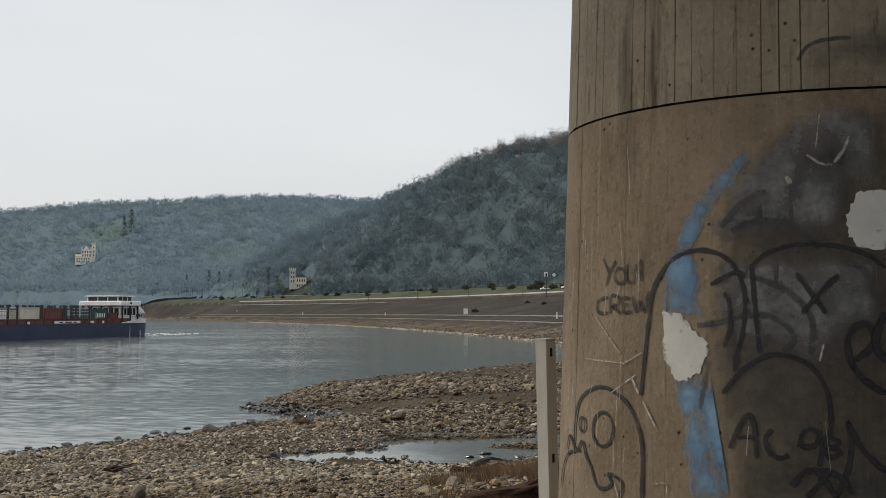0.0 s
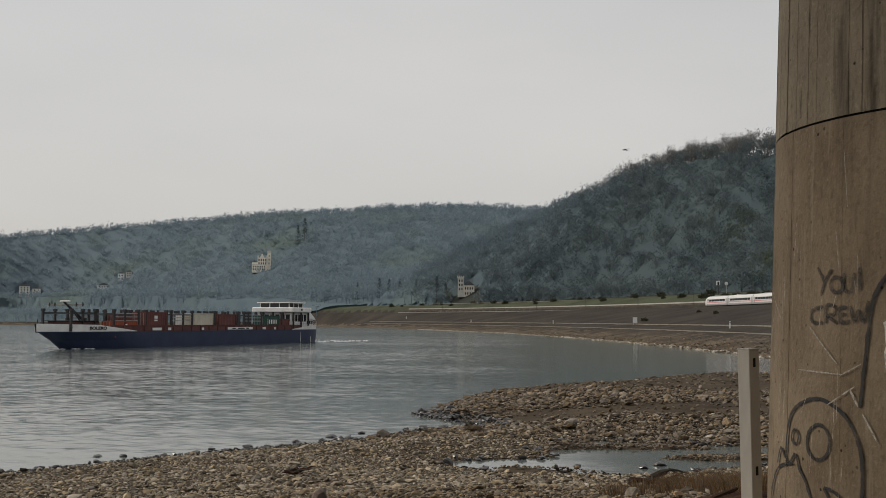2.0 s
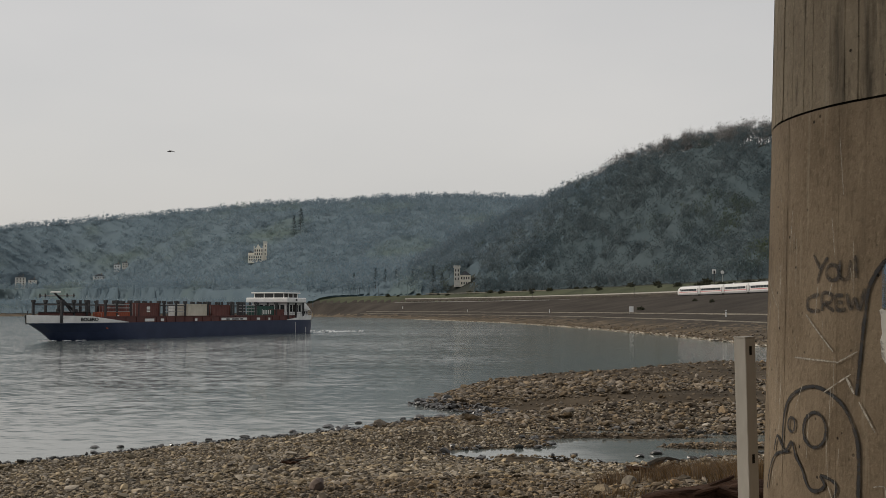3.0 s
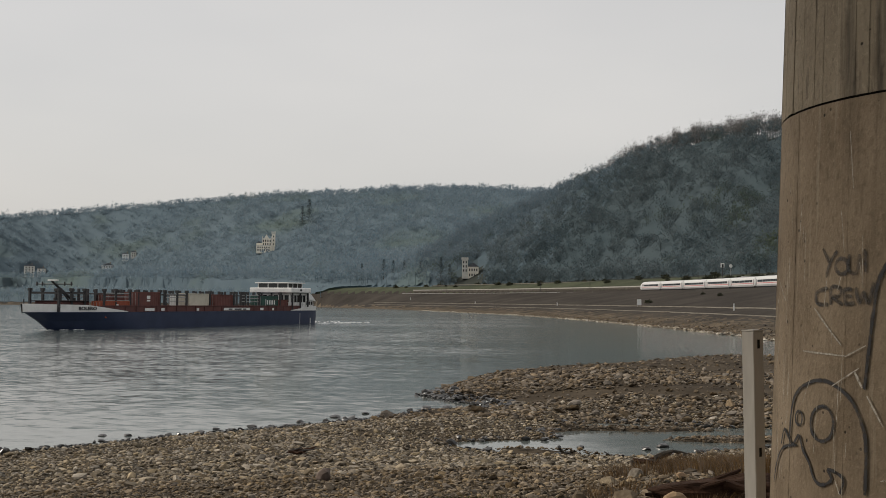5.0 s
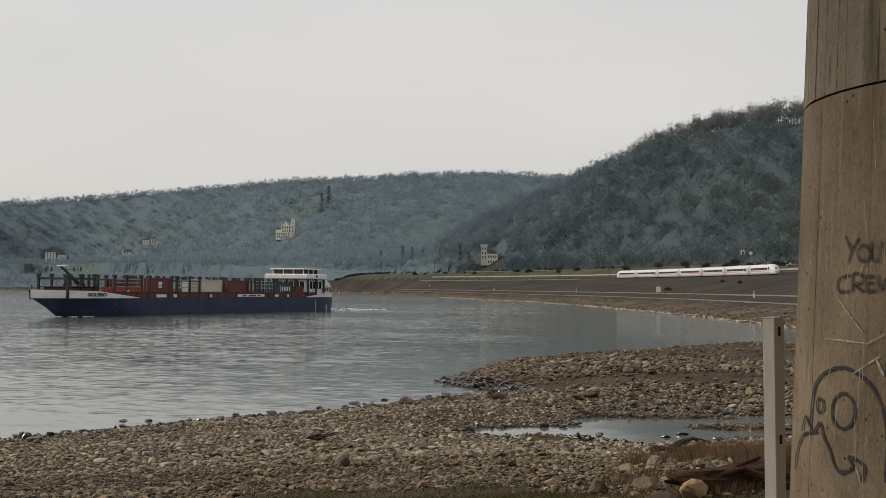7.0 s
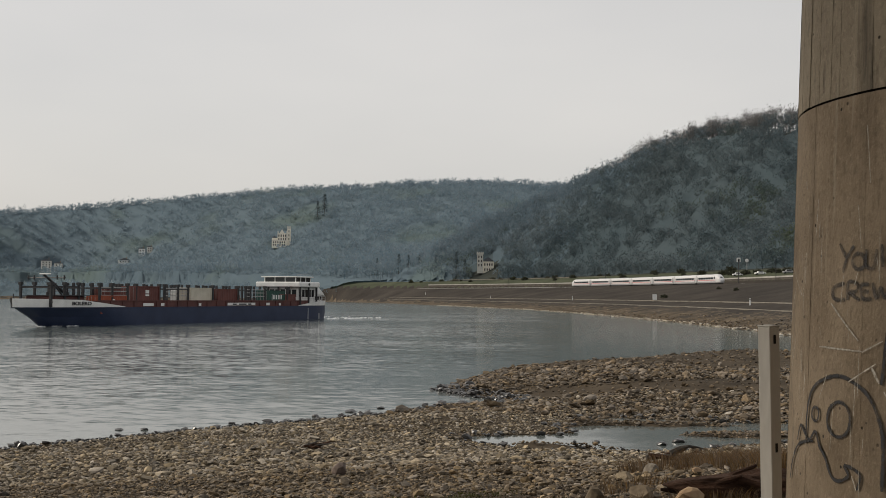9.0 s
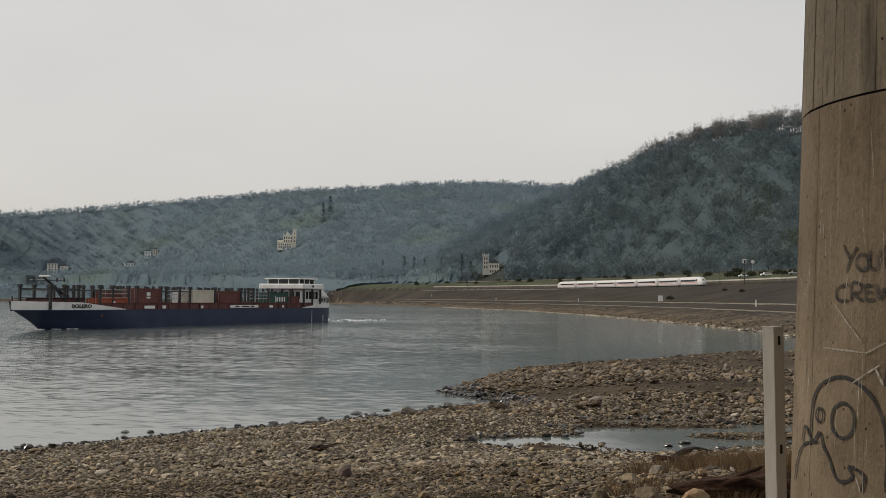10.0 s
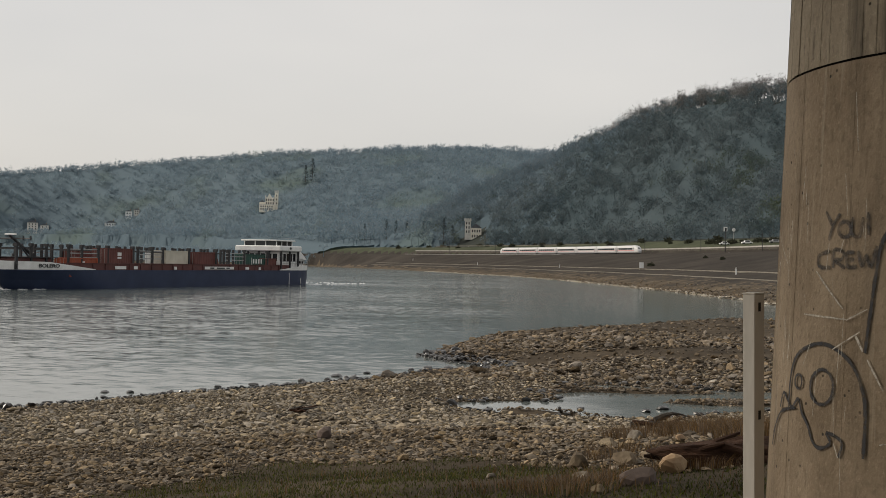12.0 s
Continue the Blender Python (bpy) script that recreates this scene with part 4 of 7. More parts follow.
# ---- unseen bridge deck above the view, sized and placed to part-shade the pier ----
bm = boxed((-32.5, 20.0, -60.0, 16.0, 25.0, 26.2))
single("shading_bridge_deck", bm, CONCRETE, "unseen bridge deck, placed to part-shade the pier", "bridge deck", kind="structure", at=pose(0, 0, 0))


# ---- the white post ----
def slotted_post():
    post = thing("post", "white-painted square steel post with small slots", "post", pose(0.657, 5.595, height_at(0.657, 5.595) - 0.02, 0, -1.4, 44))
    top = 4.51 - height_at(0.657, 5.595)
    s = 0.034
    bm = bmesh.new()
    box(bm, -s, s, -s, s, 0, top - 0.004, bevel=0.003)
    part("shaft", bm, POST_WHITE, post)
    bm = bmesh.new()
    box(bm, -s - 0.0015, s + 0.0015, -s - 0.0015, s + 0.0015, top - 0.004, top + 0.003, bevel=0.002)
    part("cap", bm, POST_WHITE, post, "flat white end cap")
    # no holes are cut: near-black blocks stand in for the shade inside
    for z in (top - 0.06, top - 0.545):
        bm = bmesh.new()
        box(bm, -0.009, 0.006, -s - 0.002, -s + 0.004, z - 0.02, z + 0.02)
        part("slot", bm, DARK_GAP, post, "near-black block painted as the shade in a slot")
    return post


slotted_post()


# ---- the container ship ----
def ship_level(z, bow, half, n=60):
    """Half breadths of the hull along its length at one height."""
    stern = 5.0 + (0.9 if z < 0.5 else 0.0)
    rows = []
    for i in range(n + 1):
        u = i / n
        u = u ** 0.8 if u < 0.5 else u
        y = stern + (bow - stern) * i / n
        b = half
        if y < 11:
            b *= 1 - 0.22 * ((11 - y) / 6) ** 2
        lead = bow - 17
        if y > lead:
            b *= max(0.012, math.cos((y - lead) / 17 * math.pi / 2)) ** 0.75
        rows.append((y, b))
    return [(y, b, z) for y, b in rows]


def ship_shell(levels, top_cap=True):
    bm = bmesh.new()
    rings = []
    for rows in levels:
        rings.append([bm.verts.new((-b, y, z)) for y, b, z in rows] + [bm.verts.new((b, y, z)) for y, b, z in reversed(rows)])
    n = len(rings[0])
    for a, b in zip(rings, rings[1:]):
        for i in range(n):
            k = (i + 1) % n
            bm.faces.new((a[i], b[i], b[k], a[k]))
    if top_cap:
        bm.faces.new(rings[-1][::-1])
    bmesh.ops.recalc_face_normals(bm, faces=bm.faces[:])
    return bm


def bulwark(y0, y1, low, high, bow=None):
    """A strip of plating that follows the hull; low and high give its edges at y."""
    bm = bmesh.new()
    for side in (-1, 1):
        prev = None
        rows = [r for r in ship_level(3.0, 88.6, 4.74, 160) if y0 <= r[0] <= y1]
        for y, b, _ in rows:
            lo, hi = low(y), high(y)
            flare = 1 + 0.02 * (hi - lo)
            row = [bm.verts.new((side * b, y, lo)), bm.verts.new((side * b * flare, y + 0.25 * max(0, (y - 80) / 9), hi)), bm.verts.new((side * max(0, b - 0.12), y, hi)), bm.verts.new((side * max(0, b - 0.12), y, lo))]
            if prev:
                for j in range(4):
                    bm.faces.new((prev[j], prev[(j + 1) % 4], row[(j + 1) % 4], row[j]))
            prev = row
    bmesh.ops.recalc_face_normals(bm, faces=bm.faces[:])
    return bm


def container(ship, y0, z0, mat, label, x=-2.95, marks=()):
    """A corrugated freight container with corner posts and doors; it lies along the ship."""
    w, h, length = 2.44, 2.59, 6.06
    box_ = thing("freight_container", label, "container", pose(x, y0, z0), group="containers on the ship")
    for side in (-1, 1):
        bm = bmesh.new()
        prev = None
        n = 22
        for i in range(n + 1):
            y = 0.12 + (length - 0.24) * i / n
            xx = side * (w / 2 - (0.05 if i % 2 else 0.01))
            row = (bm.verts.new((xx, y, 0.12)), bm.verts.new((xx, y, h - 0.1)))
            if prev:
                bm.faces.new((prev[0], row[0], row[1], prev[1]))
            prev = row
        part("side_panel", bm, mat, box_)
    for y in (0.05, length - 0.05):
        part("end_panel", boxed((-w / 2 + 0.08, w / 2 - 0.08, y - 0.02, y + 0.02, 0.1, h - 0.1)), mat, box_)
    part("roof_panel", boxed((-w / 2 + 0.05, w / 2 - 0.05, 0.08, length - 0.08, h - 0.06, h - 0.03)), mat, box_)
    bm = bmesh.new()
    for sx in (-1, 1):
        for y in (0, length - 0.16):
            box(bm, sx * w / 2 - 0.08, sx * w / 2 + 0.04, y, y + 0.16, 0, h)
        for z in (0, h - 0.14):
            box(bm, sx * w / 2 - 0.06, sx * w / 2 + 0.03, 0.16, length - 0.16, z, z + 0.14)
    for y in (0, length - 0.1):
        for z in (0, h - 0.14):
            box(bm, -w / 2 + 0.08, w / 2 - 0.08, y, y + 0.1, z, z + 0.14)
    part("frame", bm, mat, box_)
    for my, mz, mw, mh in marks:
        bm = bmesh.new()
        box(bm, -w / 2 - 0.045, -w / 2 - 0.01, my, my + mw, mz, mz + mh)
        part("mark", bm, WHITE_PAINT, box_, "white painted marking")
    bm = bmesh.new()
    for k in range(4):
        rod(bm, (-0.9 + 0.6 * k, length + 0.02, 0.15), (-0.9 + 0.6 * k, length + 0.02, h - 0.15), 0.025)
    part("lock_rods", bm, STEEL_GREY, box_)
    return box_, box_.matrix_basis.copy()


def container_ship():
    ship = thing("container_ship", "long dark blue inland container ship with a white bow", "ship")
    levels = [ship_level(-1.2, 82.0, 4.3), ship_level(0.0, 83.0, 4.66), ship_level(1.3, 85.2, 4.7), ship_level(2.66, 88.2, 4.72)]
    hull = part("hull", ship_shell(levels), HULL_BLUE, ship, smooth=False)
    part("rubbing_strake", bulwark(5, 88.3, lambda y: 2.52, lambda y: 2.66), HULL_BLUE, hull)
    part("bow_bulwark", bulwark(70, 88.7, lambda y: 2.68, lambda y: 2.72 + 0.95 * min(1, (y - 70) / 9) + 0.2 * max(0, (y - 77) / 12)), WHITE_PAINT, ship, "white painted bow plating")
    part("stern_bulwark", bulwark(5, 18, lambda y: 2.68, lambda y: 2.72 + 0.9 * min(1, (18 - y) / 10)), WHITE_PAINT, ship, "white painted stern plating")
    # hatch coaming round the open hold
    bm = bmesh.new()
    for x0, x1 in ((-4.35, -4.2), (4.2, 4.35)):
        box(bm, x0, x1, 13, 76, 2.6, 3.55)
    box(bm, -4.2, 4.2, 75.85, 76, 2.6, 3.55)
    box(bm, -4.2, 4.2, 13, 13.15, 2.6, 3.55)
    for i in range(22):
        for s in (-1, 1):
            box(bm, s * 4.42 - 0.05, s * 4.42 + 0.05, 14.5 + i * 2.8, 14.58 + i * 2.8, 2.66, 3.5)
    part("hatch_coaming", bm, RED_BROWN, ship, "dull red hatch coaming")
    bm = bmesh.new()
    for s in (-1, 1):
        box(bm, s * 4.3 - 0.16, s * 4.3 + 0.16, 13, 76, 3.555, 3.66)
    part("coaming_rail", bm, RED_BROWN, ship)
    # plates with markings on the port side
    for y, ln, z in ((63.0, 2.6, 2.98), (33.0, 9.0, 3.0), (60.2, 0.9, 2.98), (28.0, 1.2, 2.98), (24.0, 0.7, 2.95), (50.0, 0.7, 2.95)):
        bm = bmesh.new()
        box(bm, -4.50, -4.47, y, y + ln, z - 0.2, z + 0.25)
        part("marking_plate", bm, WHITE_PAINT, ship, "white marking plate")
    for y, ln in ((34.4, 1.0), (36.0, 2.4), (39.2, 1.2)):
        bm = bmesh.new()
        box(bm, -4.53, -4.505, y, y + ln, 2.9, 3.12)
        part("marking_bar", bm, STEEL_DARK, ship)
    for y, high in ((13.9, 2.2), (9.4, 1.2)):
        bm = bmesh.new()
        box(bm, -4.77, -4.62, y, y + 0.06, 0.1, high)
        part("draught_mark", bm, WHITE_PAINT, ship, "thin white draught mark")
    # name on the bow
    cu = bpy.data.curves.new("ship_name", "FONT")
    cu.body, cu.size, cu.extrude, cu.align_x = "BOLERO", 0.66, 0.02, "CENTER"
    cu.offset = 0.015
    tmp = bpy.data.objects.new("ship_name", cu)
    scene.collection.objects.link(tmp)
    me = bpy.data.meshes.new_from_object(tmp.evaluated_get(bpy.context.evaluated_depsgraph_get()))
    bpy.data.objects.remove(tmp)
    me.materials.clear()
    me.materials.append(STEEL_DARK)
    name = part("name_letters", me, None, ship, "dark name lettering")
    name.matrix_basis = Matrix.LocRotScale((-4.02, 79.2, 2.98), Euler((radians(90), 0, radians(-102.5))), (1.35, 1.0, 1.0))
    bm = bmesh.new()
    bmesh.ops.create_uvsphere(bm, u_segments=10, v_segments=6, radius=0.3)
    anchor = part("anchor_badge", bm, STEEL_DARK, ship, "dark oval badge at the bow")
    anchor.matrix_basis = Matrix.LocRotScale((-2.85, 84.1, 3.35), Euler((0, 0, radians(25))), (0.25, 1.4, 0.7))
    # deck
    bm = bmesh.new()
    vs = [bm.verts.new((-b + 0.1, y, 2.64)) for y, b, _ in ship_level(2.6, 88, 4.7)] + [bm.verts.new((b - 0.1, y, 2.64)) for y, b, _ in reversed(ship_level(2.6, 88, 4.7))]
    bm.faces.new(vs)
    part("deck", bm, RED_BROWN, ship)
    # fore deck gear
    bm = boxed((-2.6, 2.6, 77, 83, 3.3, 4.25), bevel=0.1)
    part("foredeck_house", bm, RED_BROWN, ship, "low dull red foredeck housing")
    bm = boxed((-3.0, 3.0, 76.2, 83.6, 4.25, 4.35))
    part("foredeck_top", bm, STEEL_DARK, ship)
    for s in (-1, 1):
        bm = bmesh.new()
        rod(bm, (s * 1.6, 79.5, 4.3), (s * 1.6, 79.5, 4.75), 0.35, sides=10)
        part("winch", bm, STEEL_DARK, ship)
    bm = bmesh.new()
    rod(bm, (0.4, 77.0, 4.3), (0.2, 82.2, 7.2), 0.24, 0.16, sides=8)
    rod(bm, (-0.4, 79.0, 4.3), (0.2, 80.2, 6.0), 0.12)
    part("bow_mast", bm, STEEL_DARK, ship, "raked dark bow mast")
    bm = bmesh.new()
    rod(bm, (-3.2, 81.8, 6.75), (3.4, 81.8, 6.75), 0.09)
    for x in (-3.0, -1.8, 2.2, 3.2):
        rod(bm, (x, 81.8, 6.5), (x, 81.8, 7.1), 0.12)
    part("mast_yard", bm, STEEL_DARK, ship)
    bm = boxed((-0.9, 0.9, 82.0, 82.3, 7.2, 7.4), bevel=0.04)
    part("radar_scanner", bm, WHITE_PAINT, ship, "white radar scanner")
    bm = boxed((-0.06, 0.06, 88.3, 88.42, 3.6, 4.5))
    part("jack_staff", bm, STEEL_DARK, ship)
    # cell guides: pairs of posts with rails
    posts = [84.0, 81.2, 78.2, 75.4, 72.6, 69.0, 66.9, 61.0, 59.6, 56.0, 53.2, 46.0, 38.0, 35.6, 34.0, 29.0, 21.0]
    for y in posts:
        half = 4.05 if y < 77 else 2.6
        for s in (-1, 1):
            bm = bmesh.new()
            box(bm, s * half - 0.16, s * half + 0.16, y - 0.18, y + 0.18, 2.7, 6.05, bevel=0.03)
            box(bm, s * half - 0.24, s * half + 0.24, y - 0.26, y + 0.26, 5.75, 6.15)
            part("guide_post", bm, STEEL_DARK, ship, "dark steel container guide post")
    for y0, y1 in ((69.0, 75.4), (53.2, 59.6), (29.0, 35.6)):
        for s in (-1, 1):
            bm = bmesh.new()
            for z in (4.3, 4.9, 5.45):
                box(bm, s * 4.0 - 0.06, s * 4.0 + 0.06, y0, y1, z, z + 0.13)
            part("guide_rail", bm, STEEL_GREY, ship, "grey steel guide rails")
    for s in (-1, 1):
        bm = bmesh.new()
        box(bm, s * 2.6 - 0.08, s * 2.6 + 0.08, 78.2, 84.0, 5.45, 5.62)
        part("guide_rail", bm, STEEL_DARK, ship)
    for y in (84.0, 78.2, 72.6, 66.9, 59.6, 53.2, 46.0, 35.6):
        half = 4.05 if y < 77 else 2.6
        part("cross_beam", boxed((-half, half, y - 0.1, y + 0.1, 5.3, 5.5)), STEEL_DARK, ship)
    # a crowd of short stanchions along the far side
    for i in range(26):
        bm = bmesh.new()
        y = 18 + i * 2.15
        box(bm, 3.2, 3.5, y, y + 0.35, 3.4, 6.2)
        part("stanchion", bm, STEEL_DARK, ship)
    # superstructure
    bm = boxed((-3.9, 3.9, 9.6, 16.4, 2.66, 6.1), bevel=0.12)
    house = part("deckhouse", bm, WHITE_PAINT, ship, "white deckhouse")
    for i in range(5):
        bm = boxed((-3.96, -3.86, 10.2 + 1.25 * i, 11.1 + 1.25 * i, 4.3, 5.7), bevel=0.02)
        part("window", bm, DARK_GLASS, house, "dark window")
    for i in range(6):
        bm = boxed((-3.5 + 1.2 * i, -2.6 + 1.2 * i, 16.36, 16.46, 4.3, 5.7), bevel=0.02)
        part("window", bm, DARK_GLASS, house, "dark window")
    for x, y in ((-4.4, 16.5), (-4.4, 13.2), (-4.4, 10.0), (4.4, 16.5), (-2.2, 17.0), (0, 17.0), (2.2, 17.0)):
        bm = boxed((x - 0.14, x + 0.14, y - 0.14, y + 0.14, 2.66, 6.15))
        part("pillar", bm, STEEL_DARK, ship)
    bm = boxed((-4.75, 4.75, 9.2, 17.4, 6.15, 7.15), bevel=0.15)
    band = part("bridge_wing", bm, WHITE_PAINT, ship, "white bridge wing")
    bm = bmesh.new()
    bmesh.ops.create_uvsphere(bm, u_segments=10, v_segments=6, radius=0.3)
    b2 = part("badge", bm, STEEL_DARK, band, "dark oval badge")
    b2.matrix_basis = Matrix.LocRotScale((-4.75, 13.6, 6.7), Euler((0, 0, 0)), (0.2, 1.4, 0.8))
    bm = boxed((-3.3, 3.3, 10.6, 16.4, 7.15, 8.0), bevel=0.06)
    part("wheelhouse", bm, DARK_GLASS, ship, "dark wheelhouse windows all round")
    for x, y in [(x, y) for x in (-3.33, -1.1, 1.1, 3.33) for y in (10.58, 16.42)] + [(x, y) for x in (-3.33, 3.33) for y in (12.5, 14.5)]:
        part("window_post", boxed((x - 0.07, x + 0.07, y - 0.07, y + 0.07, 7.15, 8.0)), WHITE_PAINT, ship)
    bm = boxed((-3.8, 3.8, 10.0, 17.0, 8.0, 8.22), bevel=0.06)
    part("wheelhouse_roof", bm, WHITE_PAINT, ship, "flat white wheelhouse roof")
    bm = bmesh.new()
    for i in range(6):
        rod(bm, (-3.7, 10.3 + 1.2 * i, 8.2), (-3.7, 10.3 + 1.2 * i, 8.55), 0.03)
    rod(bm, (-3.7, 10.3, 8.55), (-3.7, 16.5, 8.55), 0.03)
    part("roof_rail", bm, STEEL_GREY, ship)
    bm = boxed((-3.6, 3.6, 6.2, 9.6, 2.66, 4.9), (-3.2, 3.2, 6.6, 9.6, 4.9, 5.7), bevel=0.15)
    aft = part("aft_house", bm, WHITE_PAINT, ship, "stepped white aft house")
    bm = bmesh.new()
    gable_end = [(9.2, 4.9), (9.2, 6.9), (8.2, 6.2), (6.4, 5.2), (5.6, 4.6)]
    sides = [[bm.verts.new((x, y, z)) for y, z in gable_end] for x in (-3.9, 3.9)]
    bm.faces.new(sides[0])
    bm.faces.new(sides[1][::-1])
    for k in range(5):
        bm.faces.new((sides[0][k], sides[1][k], sides[1][(k + 1) % 5], sides[0][(k + 1) % 5]))
    bmesh.ops.recalc_face_normals(bm, faces=bm.faces[:])
    part("sloping_deck", bm, WHITE_PAINT, aft, "white deck sloping down to the stern")
    for i in range(3):
        bm = boxed((-3.66, -3.56, 6.6 + i * 0.95, 7.2 + i * 0.95, 3.8, 4.5))
        part("window", bm, DARK_GLASS, aft, "dark window")
    for s in (-1, 1):
        bm = bmesh.new()
        for i in range(9):
            rod(bm, (s * 3.9, 5.3 + i * 1.2, 3.5), (s * 3.9, 5.3 + i * 1.2, 4.4), 0.03)
        for z in (3.95, 4.4):
            rod(bm, (s * 3.9, 5.3, z), (s * 3.9, 14.9, z), 0.03)
        part("stern_rail", bm, STEEL_GREY, ship)
    # foam at the bow and the stern
    rng = random.Random(5)
    for nm, ys, spread in (("bow_wave", (78, 84.5), 0.9), ("stern_wake", (-16, 6), 1.6)):
        bm = bmesh.new()
        for _ in range(34 if nm == "bow_wave" else 170):
            y = rng.uniform(*ys)
            half = 0.3 + 3.9 * min(1, max(0, (84.5 - y) / 10)) if nm == "bow_wave" else 4.6 + 0.02 * (6 - y) ** 1.3
            x = rng.choice((-1, 1)) * (half + rng.uniform(0, spread)) if rng.random() < 0.75 else rng.uniform(-half, half)
            if nm == "bow_wave" and abs(x) < half:
                x = half + 0.2
            r = rng.uniform(0.12, 0.4)
            vs = [bm.verts.new((x + r * 0.7 * math.cos(k * 1.05) * rng.uniform(0.6, 1.2), y + r * 2.2 * math.sin(k * 1.05) * rng.uniform(0.6, 1.2), 0.03)) for k in range(6)]
            top = bm.verts.new((x, y, 0.03 + r * 0.3))
            for k in range(6):
                bm.faces.new((vs[k], vs[(k + 1) % 6], top))
        tagged(part(nm, bm, FOAM, ship, "thin white foam on the water"), kind="stuff")
    return ship


ship = container_ship()
CARGO = [
    container(ship, 69.3, 1.75, CARGO_ORANGE, "orange-red corrugated freight container set deep in the hold", marks=((2.8, 1.9, 0.5, 0.2),)),
    container(ship, 61.2, 3.2, CARGO_RED, "dark red corrugated freight container in the hold", marks=((2.6, 1.1, 0.9, 0.25), (2.6, 1.5, 0.9, 0.5))),
    container(ship, 44.8, 3.0, CARGO_WHITE, "white freight container with a dark emblem in the hold", x=-0.4),
    container(ship, 46.6, 3.1, CARGO_BEIGE, "pale beige corrugated freight container in the hold"),
    container(ship, 38.6, 3.0, CARGO_RED, "rust red corrugated freight container in the hold"),
    container(ship, 22.0, 2.85, CARGO_GREEN, "dark green freight container with pale letters", marks=((1.2, 1.0, 0.35, 0.8), (2.0, 1.0, 0.45, 0.8), (2.9, 1.0, 0.45, 0.8), (3.8, 1.0, 0.45, 0.8), (4.6, 0.7, 0.12, 1.3))),
    container(ship, 17.9, 2.2, CARGO_RED, "rust red freight container beside the deckhouse", x=-2.9),
    container(ship, 61.2, 3.0, CARGO_RED, "rust red freight container on the far side of the hold", x=2.2),
    container(ship, 54.4, 2.4, CARGO_RED, "brown-red freight container low in the hold", x=2.2),
    container(ship, 30.0, 2.0, CARGO_RED, "brown freight container low in the hold", x=1.8),
]


# ---- the railway ----
def track_pose(s, e=0.0, z=RAIL_Z):
    """A pose on the track, s metres along it and e metres inland."""
    h = 0.20547677 + s / TRACK_R
    r = TRACK_R + e
    return pose(TRACK_C[0] + r * math.cos(h), TRACK_C[1] + r * math.sin(h), z, 0, 0, math.degrees(h))


def track_line(e, z, s0=-330, s1=480, step=15):
    return [tuple(track_pose(s, e).translation.xy) + ((z if z is not None else height_at(*track_pose(s, e).translation.xy)),) for s in range(s0, s1, step)]


def carriage_section(y, k, low, drop=0.0):
    """Half-round carriage section; k narrows and drop lowers it at the nose."""
    pts = []
    for x, z in ((0, 3.93), (0.55, 3.9), (1.0, 3.72), (1.28, 3.35), (1.40, 2.75), (1.425, 2.0), (1.42, 1.2), (1.36, 0.75), (1.2, low)):
        zz = z if z < 1.3 else 1.3 + (z - 1.3) * (1 - drop)
        pts.append((x * k, y, zz))
    return pts + [(-x, y, z) for x, y, z in reversed(pts[1:])]


